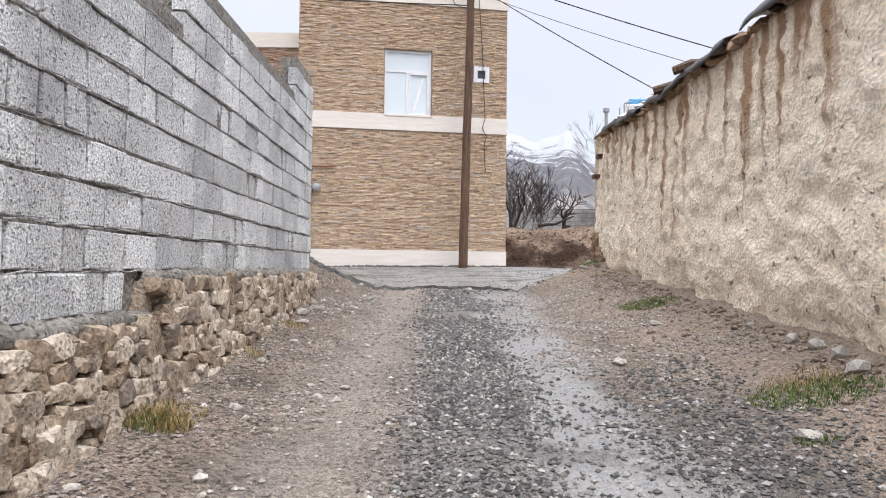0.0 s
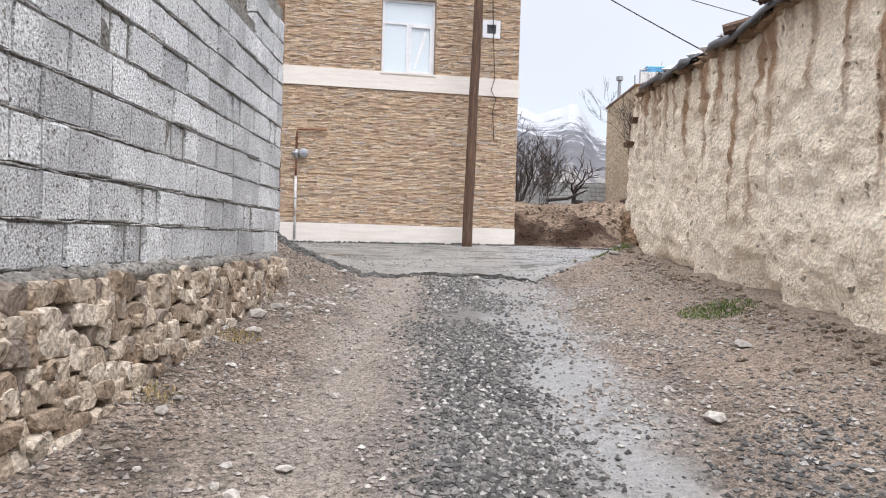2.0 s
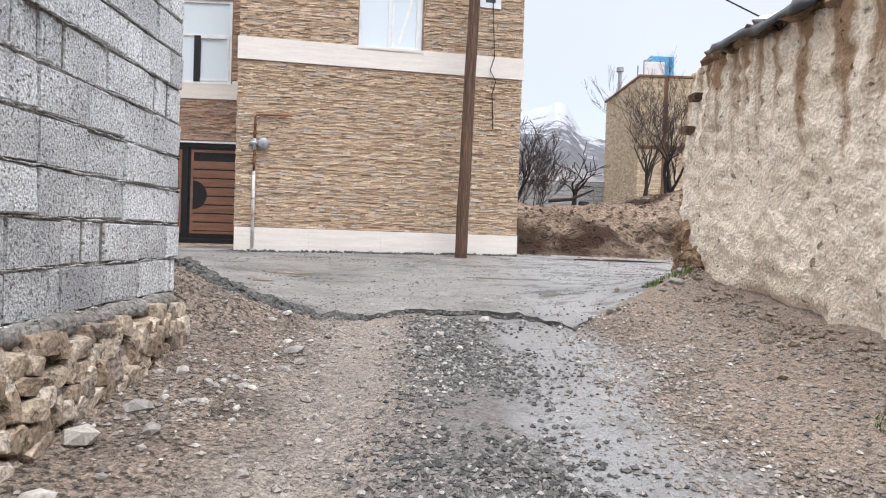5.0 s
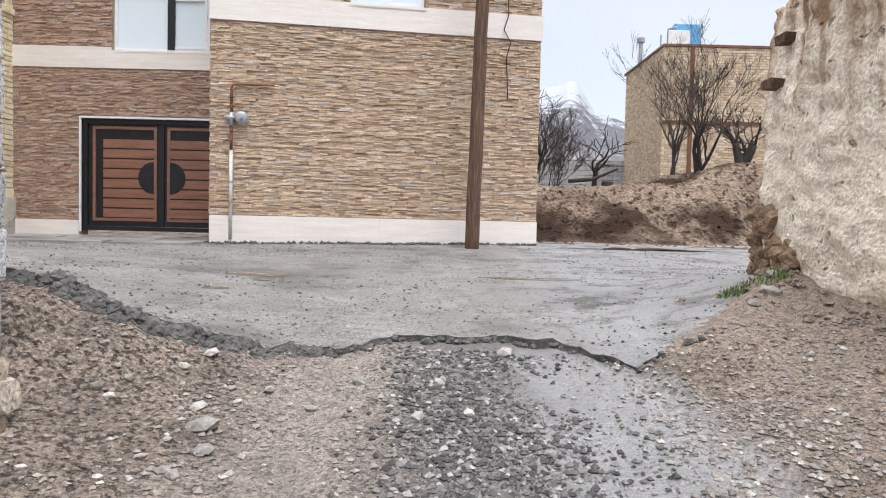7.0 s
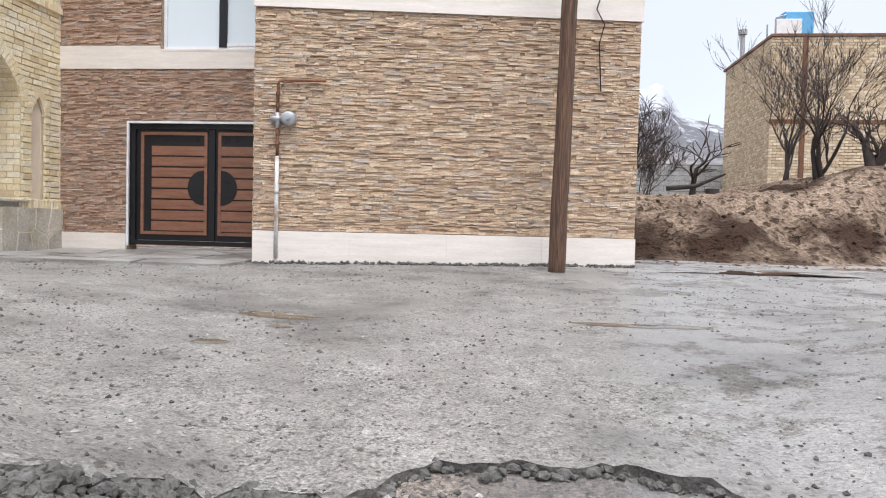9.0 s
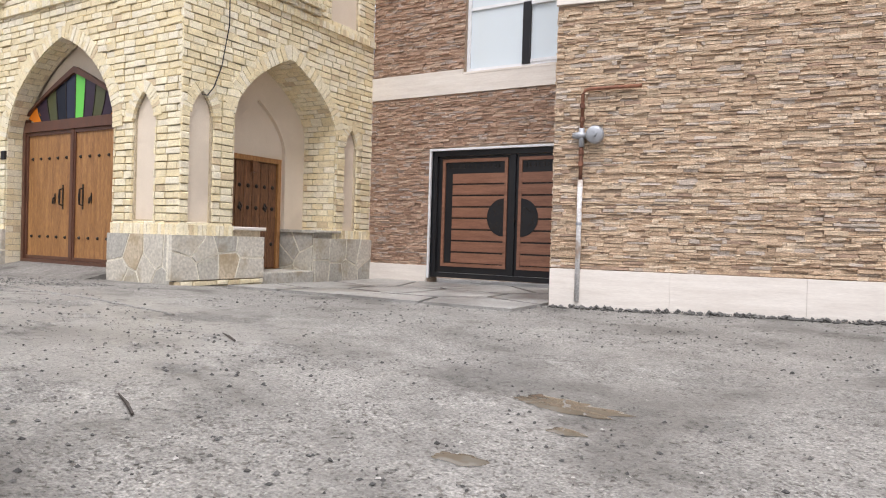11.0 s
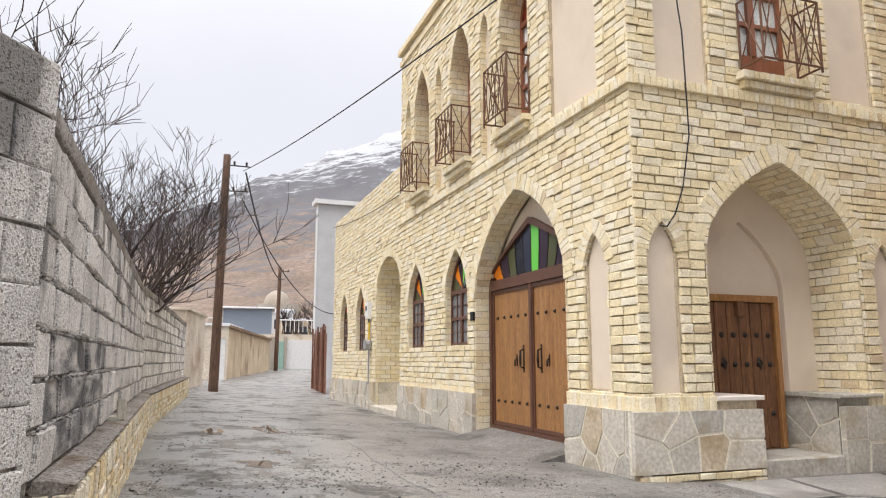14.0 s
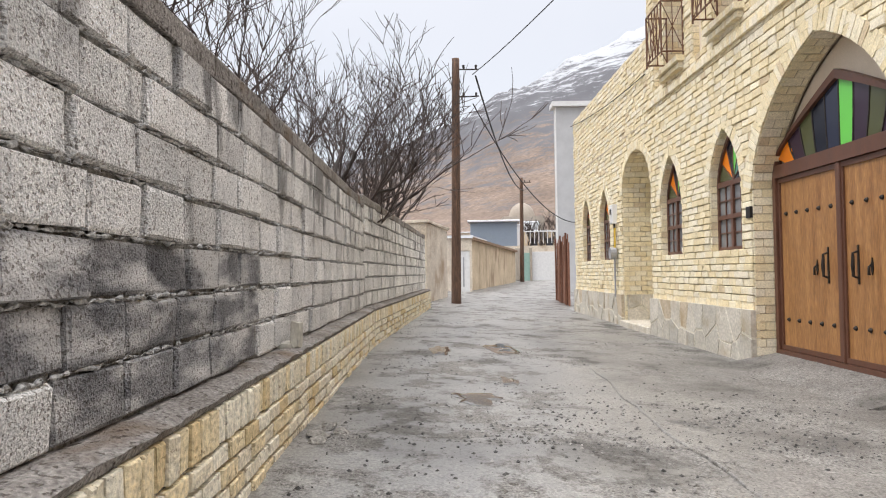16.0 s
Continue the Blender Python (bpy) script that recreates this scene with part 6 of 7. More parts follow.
# gate jamb pieces between the arch and the frame
def arched_window(parent, cx, half, z0, zs, za, y, rows=4):
    th = Build().prism(arch(cx, half, z0, zs, za), [arch(cx, half - 0.05, z0 + 0.05, zs + 0.01, za - 0.08)], y, y + 0.06).make("window", WOOD_FRAME, parent, "brown wooden window with coloured glass head")
    box_part("transom", WOOD_FRAME, th, cx - half + 0.04, cx + half - 0.04, y - 0.01, y + 0.05, zs - 0.04, zs + 0.03)
    box_part("mullion", WOOD_FRAME, th, cx - 0.035, cx + 0.035, y - 0.008, y + 0.05, z0 + 0.04, zs - 0.04)
    box_part("rail", WOOD_FRAME, th, cx - half + 0.04, cx + half - 0.04, y - 0.006, y + 0.05, (z0 + zs) / 2 - 0.03, (z0 + zs) / 2 + 0.03)
    for s in (-1, 1):
        xa, xb = (cx - half + 0.05, cx - 0.035) if s < 0 else (cx + 0.035, cx + half - 0.05)
        for a, b in ((z0 + 0.05, (z0 + zs) / 2 - 0.03), ((z0 + zs) / 2 + 0.03, zs - 0.04)):
            box_part("pane", SHADED_GLASS, th, xa, xb, y + 0.028, y + 0.034, a, b)
            box_part("glazing_bar", WOOD_FRAME, th, xa, xb, y + 0.01, y + 0.04, (a + b) / 2 - 0.009, (a + b) / 2 + 0.009)
            box_part("glazing_bar", WOOD_FRAME, th, (xa + xb) / 2 - 0.009, (xa + xb) / 2 + 0.009, y + 0.011, y + 0.041, a, b)
    head = arch(cx, half - 0.05, zs + 0.03, zs + 0.04, za - 0.08)
    tops = [p for p in head if p[1] > zs + 0.031]
    m = len(tops) // 3
    hub = (cx, zs + 0.03)
    for i, hue in enumerate(("olive", "orange", "black", "green", "teal", "black")):
        a, b = i * len(tops) // 6, (i + 1) * len(tops) // 6
        q = [hub] + tops[a:min(b + 1, len(tops))]
        if len(q) > 2:
            Build().prism(q, [], y + 0.03, y + 0.036).make("coloured_pane", STAINED[hue], th)
            Build().tube([(hub[0], y + 0.028, hub[1]), (tops[a][0], y + 0.028, tops[a][1])], 0.009, 5).make("glazing_bar", WOOD_FRAME, th)
    return th


for c, h in WINDOWS:
    arched_window(yard, X(c), h - 0.005, 3.225, 4.15, 4.89, 0.10)


def balcony_set(parent, cx, half, z0, zs, za, y, shift=0.0):
    """A balcony door with a small wrought rail and brick corbels."""
    d = Build().prism(arch(cx, half, z0, zs, za), [arch(cx, half - 0.06, z0 + 0.4, zs, za - 0.1)], y, y + 0.06).make("balcony_door", DOOR_RED, parent, "brown glazed balcony door")
    box_part("mullion", DOOR_RED, d, cx - 0.05, cx + 0.05, y - 0.01, y + 0.05, z0 + 0.4, zs)
    box_part("transom", DOOR_RED, d, cx - half + 0.05, cx + half - 0.05, y - 0.008, y + 0.05, zs - 0.02, zs + 0.06)
    for k in range(1, 4):
        zz = z0 + 0.4 + (zs - z0 - 0.4) * k / 4
        box_part("rail", DOOR_RED, d, cx - half + 0.05, cx + half - 0.05, y - 0.005, y + 0.05, zz - 0.025, zz + 0.025)
    for s in (-1, 1):
        xa, xb = (cx - half + 0.06, cx - 0.05) if s < 0 else (cx + 0.05, cx + half - 0.06)
        box_part("pane", CLEAR_GLASS, d, xa, xb, y + 0.03, y + 0.036, z0 + 0.4, zs - 0.02).visible_shadow = False
        pts = steps(xa, xb, 0.02)
        cur = Build()
        for i, x in enumerate(pts):
            cur.v += [(x, y + 0.05 + 0.012 * math.sin(i * 1.9), z0 + 0.4), (x, y + 0.05 + 0.012 * math.sin(i * 1.9 + 0.5), zs)]
        cur.f = [(2 * i, 2 * i + 2, 2 * i + 3, 2 * i + 1) for i in range(len(pts) - 1)]
        cur.make("curtain", CURTAIN, d, smooth=True)
    Build().prism(arch(cx, half - 0.06, zs + 0.06, zs + 0.07, za - 0.1), [], y + 0.03, y + 0.036).make("head_pane", STAINED["red"], d)
    p = parent.matrix_basis
    rail = base("balcony_rail", "brown wrought iron balcony rail with crossed bars", "railing", p @ pose(cx + shift, 0, z0 - 0.02), group="balcony rails")
    w_, dd, h_ = half - 0.06, 0.36, 0.86
    for z in (0.06, h_):
        Build().tube([(-w_, 0.0, z), (-w_, -dd, z), (w_, -dd, z), (w_, 0.0, z)], 0.014, 6).make("rail_bar", RAIL, rail)
    for x, y_ in ((-w_, -dd), (w_, -dd), (-w_, -0.02), (w_, -0.02)):
        Build().tube([(x, y_, 0.0), (x, y_, h_)], 0.014, 6).make("post", RAIL, rail)
    n_ = 5
    for i in range(n_):
        a, b = -w_ + 2 * w_ * i / n_, -w_ + 2 * w_ * (i + 1) / n_
        for s, t_ in ((a, b), (b, a)):
            Build().tube([(s, -dd, 0.06), (t_, -dd, h_)], 0.008, 5).make("cross_bar", RAIL, rail)
    for x in (-w_, w_):
        for s, t_ in ((0.0, -dd), (-dd, 0.0)):
            Build().tube([(x, s, 0.06), (x, t_, h_)], 0.008, 5).make("cross_bar", RAIL, rail)
        Build().tube([(x, -dd / 2, 0.06), (x, -dd / 2, h_)], 0.008, 5).make("cross_bar", RAIL, rail)
    Build().tube([(0, -dd, 0.46 + 0.18), (0.16, -dd, 0.46), (0, -dd, 0.46 - 0.18), (-0.16, -dd, 0.46), (0, -dd, 0.64)], 0.01, 5).make("diamond", RAIL, rail)
    for k in range(2):
        ledge(parent, cx - half - 0.10 + 0.05 * k, cx + half + 0.10 - 0.05 * k, z0 - 0.068 - 0.095 * k, 0.14 - 0.055 * k, "corbel_brick", 0.085)


for c in (-10.95, -13.1, -15.25):
    balcony_set(yard, X(c), 0.45, 6.36, 8.1, 8.93, 0.34, 0.12)
balcony_set(east, 2.15, 0.49, 6.26, 8.3, 8.98, 0.3, -0.08)
# socket and boxes on the street front
box_part("wall_box", BLACK, yard, X(-12.62), X(-12.50), -0.03, 0.05, 3.60, 3.74, "dark bell box")
fuse = base("fuse_box", "white electricity box with cables", "box", pose(-19.25, SY - 0.06, 4.0))
Build().box(-0.12, 0.12, -0.06, 0.06, 0, 0.42, 0, 0.012).make("box_body", WHITE_PAINT, fuse)
Build().box(-0.05, 0.05, -0.075, -0.06, 0.2, 0.32).make("dial", DARK_GLASS, fuse)
Build().tube([(0.05, 0.0, 0.0), (0.06, 0.0, -0.3), (0.0, 0.0, -0.7)], 0.02, 6).make("cable", CABLE, fuse)
gm = base("gas_meter", "yellow and grey gas meter on the brick wall", "gas meter", pose(-19.15, SY - 0.1, 3.15))
Build().tube([(0, 0.03, -0.75), (0, 0.03, 0.1)], 0.02, 8).make("pipe", METER, gm)
Build().tube([(0, 0.05, 0.2), (0, -0.08, 0.2)], 0.13, 14).make("meter_body", METER, gm)
Build().tube([(0.02, 0.03, 0.32), (0.02, 0.03, 0.75)], 0.022, 8).make("yellow_pipe", plain("yellow_paint", (0.62, 0.42, 0.04), 0.5), gm)
# cable down the corner of the brick house
pts = [(-8.12, 17.2 + u, z) for u, z in ((0.72, 10.0), (0.66, 8.6), (0.70, 7.4), (0.80, 6.6), (0.76, 6.1), (0.82, 5.4), (0.70, 4.8), (0.58, 4.5), (0.47, 4.36), (0.38, 4.36))]
tagged(Build().tube([(x + (0.06 if 5.8 < z < 6.2 else 0.0), y, z) for x, y, z in pts], 0.0085, 6).make("wall_cable", CABLE, smooth=True), "black cable hanging down the yellow brick corner", "cable")

# broken concrete paving before the metal gate
paving = base("paving", "cracked concrete paving slabs before the metal gate", "paving", kind="structure")
rp = random.Random(123)
for poly in cells(-7.9, -3.6, 17.9, 21.35, 1.05, rp, 0.034):
    bd = Build()
    k = len(poly)
    bd.v = [(x, y, slab_z(x, y) + 0.03) for x, y in poly] + [(x, y, slab_z(x, y) - 0.05) for x, y in poly]
    bd.f = [tuple(range(k))] + [(i, i + k, (i + 1) % k + k, (i + 1) % k) for i in range(k)]
    bd.make("slab", PAVING, paving)


# ---- poles and wires ----
def pole(x, y, z, height, lean, label, r0=0.14, r1=0.09, arms=0):
    th = base("utility_pole", label, "pole", pose(x, y, z))
    n_ = 14
    pts = [(lean[0] * i / n_ + 0.012 * noise.noise((i * 0.7, x, 0.0)), lean[1] * i / n_, -0.4 + (height + 0.4) * i / n_) for i in range(n_ + 1)]
    Build().tube(pts, [r0 + (r1 - r0) * i / n_ for i in range(n_ + 1)], 14).make("shaft", POLE, th, smooth=True)
    for k in range(arms):
        zz = height - 0.35 - 0.9 * k
        Build().tube([(lean[0] * zz / height, lean[1] * zz / height, zz), (lean[0] * zz / height + 0.05, lean[1] * zz / height + 0.75, zz - 0.02 + 0.03 * k)], 0.025, 6).make("bracket", IRON, th)
        for q in (0.25, 0.65):
            Build().tube([(lean[0], lean[1] + q, zz), (lean[0], lean[1] + q, zz + 0.14)], [0.03, 0.04], 8).make("insulator", IRON, th)
    return th


pole(0.54, 18.66, street(0.5, 18.68), 8.2, (0.17, 0.0), "weathered brown wooden utility pole by the house", 0.112, 0.088, 1)
pole(-26.2, 13.88, street(-26, 13.9), 7.9, (-0.05, 0.08), "dark wooden utility pole beside the wet street", 0.16, 0.12, 2)
pole(-58.0, 19.6, street(-58, 19.6), 8.1, (0.0, 0.05), "far wooden utility pole down the street", 0.17, 0.13, 1)


def wire(a, b, sag, r0=0.012, name="overhead_wire", label="black overhead wire strung between poles"):
    a, b = Vector(a), Vector(b)
    pts = [a.lerp(b, i / 24) - Vector((0, 0, sag * 4 * (i / 24) * (1 - i / 24))) for i in range(25)]
    tagged(Build().tube(pts, r0, 5).make(name, CABLE, smooth=True), label, "wire")


wire((0.74, 18.7, 8.75), (5.0, 15.6, 5.0), 0.06, 0.012)
wire((0.74, 18.75, 8.6), (5.6, 14.2, 5.2), 0.08, 0.007)
wire((0.74, 18.6, 9.0), (8.0, 17.6, 6.4), 0.08, 0.014)
wire((0.72, 18.9, 8.3), (-26.2, 14.5, 9.35), 0.55, 0.014)
wire((-26.2, 14.6, 9.3), (-58.0, 20.2, 9.6), 1.5, 0.03)
wire((-26.2, 14.5, 8.4), (-40.0, 20.5, 5.5), 1.0, 0.02)
wire((-24.2, SY - 0.05, 7.2), (-16.7, SY - 0.05, 6.6), 0.1, 0.01)
# loose wire on the stone front
hw = house.matrix_basis
pts = [hw @ Vector(p) for p in ((4.50, -0.06, 8.9), (4.60, -0.06, 7.6), (4.66, -0.06, 6.4), (4.70, -0.07, 5.6), (4.62, -0.09, 5.35), (4.74, -0.08, 5.15), (4.68, -0.06, 4.9), (4.72, -0.06, 4.24))]
tagged(Build().tube(pts, 0.009, 5).make("loose_wire", CABLE, smooth=True), "thin black wire hanging loose on the stone wall", "wire")
pts = [hw @ Vector((4.1 + 0.28 * math.cos(a), -0.12, 8.62 + 0.2 * math.sin(a))) for a in [math.pi * 2 * i / 18 for i in range(19)]]
tagged(Build().tube(pts, 0.010, 5).make("wire_coil", CABLE, smooth=True), "coil of black wire on the pole", "wire")


# ---- trees ----
def tree(name, at, label, seed, height=4.0, trunks=1, spread=0.5, r0=0.09, levels=5, twig=0.006, bend=0.25, up=0.35, category="tree", lean=(0, 0), first=0.35):
    """A bare tree: tapered trunk and limbs, and a crown of forked twigs."""
    th = base(name, label, category, pose(*at))
    rr = random.Random(seed)
    wood, twigs = Build(), Build()
    def limb(p, d, length, radius, level):
        n_ = 5 if level < 3 else 3
        pts, q = [p], p
        dd = d.copy()
        for i in range(n_):
            dd = (dd + Vector((rr.gauss(0, bend), rr.gauss(0, bend), rr.gauss(0, bend) * 0.6 + 0.05)) * 0.5).normalized()
            q = q + dd * length / n_
            pts.append(q)
        tip = max(twig * 0.5, radius * 0.55)
        rad = [radius + (tip - radius) * i / n_ for i in range(n_ + 1)]
        (wood if level < 2 else twigs).tube(pts, rad, 7 if level < 2 else 4 if level < 3 else 3, cap=level < 1)
        if level >= levels:
            return
        kids = rr.randint(3, 4) if level < 2 else rr.randint(2, 4)
        for k in range(kids):
            i = rr.randint(max(1, int(n_ * first)), n_) if k else n_
            side = Vector((rr.gauss(0, 1), rr.gauss(0, 1), rr.gauss(0, 0.5))).normalized()
            nd = (dd * 0.8 + side * spread + Vector((0, 0, up))).normalized()
            limb(pts[i], nd, length * rr.uniform(0.55, 0.82), max(twig, rad[i] * rr.uniform(0.5, 0.72)), level + 1)
    for t_ in range(trunks):
        d = Vector((rr.gauss(0, 0.25 if trunks > 1 else 0.08) + lean[0], rr.gauss(0, 0.25 if trunks > 1 else 0.08) + lean[1], 1)).normalized()
        limb(Vector((rr.uniform(-0.1, 0.1) * (trunks > 1), rr.uniform(-0.1, 0.1) * (trunks > 1), -0.15)), d, height * 0.36, r0 * rr.uniform(0.7, 1.0), 0)
    wood.make("trunk", BARK, th, smooth=True)
    if twigs.v:
        tagged(twigs.make("crown", TWIG, th, "bare red-brown twigs", smooth=True), kind="stuff")
    return th


# willows behind the street wall
tree("bare_tree", (-13.6, 10.2, 2.0), "bare many-stemmed willow behind the block wall", 3, 6.6, 4, 0.55, 0.14, 5, 0.006, 0.28, 0.3)
tree("bare_tree", (-10.4, 9.3, 2.0), "bare willow with rising twigs behind the block wall", 8, 6.2, 2, 0.6, 0.14, 5, 0.006, 0.3, 0.25)
tree("bare_tree", (-17.6, 10.4, 2.0), "bare leaning willow behind the block wall", 12, 6.6, 3, 0.6, 0.18, 5, 0.008, 0.32, 0.16, lean=(-0.1, 0.22))
tree("bare_tree", (-22.3, 11.75, 2.0), "bare shrubby willow leaning over the wall end", 17, 7.6, 4, 0.52, 0.12, 5, 0.007, 0.27, 0.30, lean=(0.0, 0.03))
tagged(sheet("plot_ground", SOIL, steps(-26.0, -1.9, 0.8), steps(2.0, 12.3, 0.8), lambda x, y: 2.0 if y < 10.5 or x < -5 else 1.6, keep=lambda x, y: y < 10.0 or x < -5.5, label="bare earth of the plot behind the block wall", category="ground"))


# ---- the vacant lot ----
def lot(x, y):
    n1 = noise.noise((x * 0.35, y * 0.35, 11.0))
    f = max(0.0, min(1.0, (y - 21.9 - 0.5 * n1 - 0.03 * x) / 3.2))
    f = f * f * (3 - 2 * f)
    h = 1.25 + 0.75 / (1 + math.exp(-(x - 6.5) * 2.2))
    z = 1.80 + h * f + 0.004 * max(0.0, y - 26)
    rough = min(1.0, 4 * f * (1.15 - f)) + 0.12
    z += rough * (0.30 * noise.noise((x * 0.9, y * 0.9, 2.0)) + 0.17 * noise.noise((x * 2.6, y * 2.6, 5.0)) + 0.06 * noise.noise((x * 6, y * 6, 6.0)))
    return z


sheet("lot_ground", SOIL, steps(1.2, 22.0, 0.14), steps(19.0, 44.0, 0.14), lot, keep=lambda x, y: y > 20.2 or x > 1.9, label="dug brown earth bank in the vacant lot", category="ground")
rl = random.Random(77)
clods = Build()
for i in range(420):
    x, y = rl.uniform(1.9, 9.5), rl.uniform(20.5, 26.5)
    s_ = rl.uniform(0.012, 0.045)
    clods.rock((x, y, lot(x, y) + s_ * 0.3), (s_, s_ * 1.2, s_ * 0.8), 3000 + i, 1, 0.7)
tagged(clods.make("soil_clod", SOIL), "brown clods and stones on the earth bank", "clods", kind="stuff")
tree("fruit_tree", (5.19, 31.3, lot(5.19, 31.3)), "small dark bare pollard tree by the block wall", 23, 3.3, 1, 0.7, 0.13, 3, 0.02, 0.35, 0.1)
tree("fruit_tree", (2.85, 31.0, lot(2.85, 31.0)), "dark bare fruit tree behind the stone house", 27, 4.4, 2, 0.65, 0.13, 4, 0.012, 0.3, 0.1)
tree("fruit_tree", (7.3, 29.8, lot(7.3, 29.8)), "bare branching tree before the brick house", 31, 4.6, 2, 0.5, 0.075, 5, 0.006, 0.25, 0.22)
tree("fruit_tree", (7.75, 28.8, lot(7.75, 28.8)), "bare many-stemmed tree on the earth bank", 37, 4.2, 3, 0.45, 0.085, 5, 0.006, 0.25, 0.25)
tree("fruit_tree", (8.4, 27.2, lot(8.4, 27.2)), "thick bare pollard trunk leaning on the bank", 41, 2.4, 2, 0.7, 0.17, 4, 0.012, 0.3, 0.1, lean=(0.5, 0.0))
for i, (x, y) in enumerate(((3.6, 36.5), (5.0, 38.0), (2.4, 37.0))):
    tree("bare_shrub", (x, y, lot(x, y)), "grey-brown thicket of bare shrubs", 50 + i, 4.0, 3, 0.5, 0.04, 5, 0.009, 0.2, 0.2, category="shrub")
tagged(Build().tube([(3.4, 26.2, 3.3), (4.0, 26.0, 3.35), (4.6, 25.8, 3.62)], [0.06, 0.05, 0.02], 7).make("fallen_branch", BARK), "dark fallen branch on the earth bank", "branch")
tagged(Build().tube([(4.35, 25.9, lot(4.35, 25.9) - 0.1), (4.35, 25.9, lot(4.35, 25.9) + 0.3)], [0.17, 0.15], 10).make("tree_stump", BARK), "short cut tree stump on the earth bank", "stump")

# far grey block wall and the pale brick house
bw = base("wall_north", "grey block wall behind the vacant lot", "wall", pose(-4.0, 40.0, 0), "structure")
Build().box(0, 12.6, 0.03, 0.25, 2.0, 5.1).make("wall_core", MORTAR_DARK, bw)
lay(bw, "block", BLOCK, courses(0, 12.6, 2.2, 5.1, 0.22, 0.42, 0.02, [], 61, (0.0, 0.02)), None, thick=0.1)
bh = base("brick_house", "pale brick house with rusty steel posts and flat roof", "house", pose(8.47, 34.7, 0))
Build().box(0.02, 9.0, 0.03, 5.4, 2.2, 9.0).make("wall", YMORTAR, bh)
lay(bh, "brick", BRICK_FAR, courses(0, 9.0, 2.4, 9.0, 0.10, 0.26, 0.022, [], 62, (0.0, 0.015)), None, thick=0.05)
bhs = base("brick_house_side", "side wall of the pale brick house", "wall", pose(8.47, 40.1, 0, 0, 0, -90), "structure")
lay(bhs, "brick", BRICK_FAR, courses(0, 5.4, 2.4, 9.0, 0.10, 0.26, 0.022, [], 63, (0.0, 0.015)), None, thick=0.05)
Build().box(-0.05, 9.1, -0.05, 5.6, 9.0, 9.09).make("roof_edge", WOOD_DARK, bh, "dark brown roof edge")
for x in (1.0, 4.72):
    Build().box(x, x + 0.16, -0.04, 0.05, 2.6, 9.0).make("steel_post", WOOD_DARK, bh)
Build().box(0.0, 9.0, -0.03, 0.05, 6.05, 6.2).make("steel_beam", WOOD_DARK, bh)
for x, y in ((5.6, 2.0), (0.5, 5.0)):
    Build().tube([(x, y, 9.1), (x, y, 10.4)], 0.09, 8).make("chimney_pipe", METER, bh)
    Build().tube([(x, y, 10.4), (x, y, 10.6)], [0.17, 0.17], 8).make("cowl", METER, bh)
cool = base("air_cooler", "blue metal air cooler on the brick house roof", "cooler", pose(8.95, 36.0, 9.09))
Build().box(0.35, 1.35, 0, 0.9, 0.15, 1.15, 0, 0.03).make("cabinet", BLUE_METAL, cool)
Build().box(0.0, 0.9, -0.12, 0.0, 0.25, 0.85, 0, 0.02).make("front_panel", WHITE_PAINT, cool, "white louvred front")
for x, y in ((0.02, -0.1), (0.02, 0.8), (1.3, 0.02), (1.3, 0.85)):
    Build().tube([(x, y, 0), (x, y, 0.9 if x < 0.5 else 0.2)], 0.03, 6).make("leg", METER, cool)
Build().tube([(0.02, -0.1, 0.9), (0.35, -0.1, 0.98)], 0.03, 6).make("brace", METER, cool)
# ---- far end of the street ----
def village(x, y):
    return 2.2 + 0.055 * max(0.0, -x - 62) + 0.2 * noise.noise((x * 0.05, y * 0.05, 1.0))


sheet("village_ground", SOIL, steps(-260.0, -58.0, 4.0), steps(-60.0, 120.0, 4.0), lambda x, y: village(x, y) - 0.25 * max(0.0, min(1.0, (x + 75) / 10)), label="brown winter ground rising to the far village", category="ground")
fp = base("farm_wall", "ochre plastered farm wall with snow on its coping", "wall", pose(-37.0, 14.7, 0, 0, 0, 180 - math.degrees(math.atan2(4.5, 22.0))))
Build().box(0, 22.4, 0, 0.35, 1.5, 4.55, 0.0).make("wall_body", OCHRE, fp)
Build().box(-0.1, 22.4, -0.18, 0.5, 4.55, 4.68, 0.02).make("coping", MUD_BROKEN, fp)
Build().box(0.2, 5.4, -0.15, 0.45, 4.68, 4.76, 0.02).make("snow_cap", SNOW, fp)
hut = base("plaster_hut", "low beige plastered hut at the wall end", "building", pose(-26.5, 12.95, 0, 0, 0, 180 - math.degrees(math.atan2(1.75, 10.5))))
Build().prism([(0, 1.5), (4.2, 1.5), (4.2, 4.6), (0, 4.6)], [], 0.0, 0.3).make("wall", MUD_FAR, hut)
Build().box(0.0, 0.3, 0.3, 3.0, 1.5, 4.6).make("side_wall", MUD_FAR, hut)
Build().box(-0.06, 4.3, -0.06, 3.0, 4.6, 4.70, 0.02).make("roof", MUD_FAR, hut)
yard_end = base("yard_wall", "cream plastered yard wall with a white metal door", "wall", pose(-36.6, 14.78, 0, 0, 0, 90))
Build().prism([(-2.4, 1.5), (0.06, 1.5), (0.06, 4.6), (-2.4, 4.6)], [[(-0.64, 1.85), (-0.04, 1.85), (-0.04, 4.0), (-0.64, 4.0)]], -0.02, 0.25).make("wall_body", MUD_FAR, yard_end)
Build().box(-2.4, 0.1, -0.1, 0.3, 4.6, 4.72, 0.02).make("coping", SNOW, yard_end, "thin old snow on the coping")
dr = box_part("door", WHITE_PAINT, yard_end, -0.63, -0.05, 0.02, 0.07, 1.86, 3.99, "white metal door")
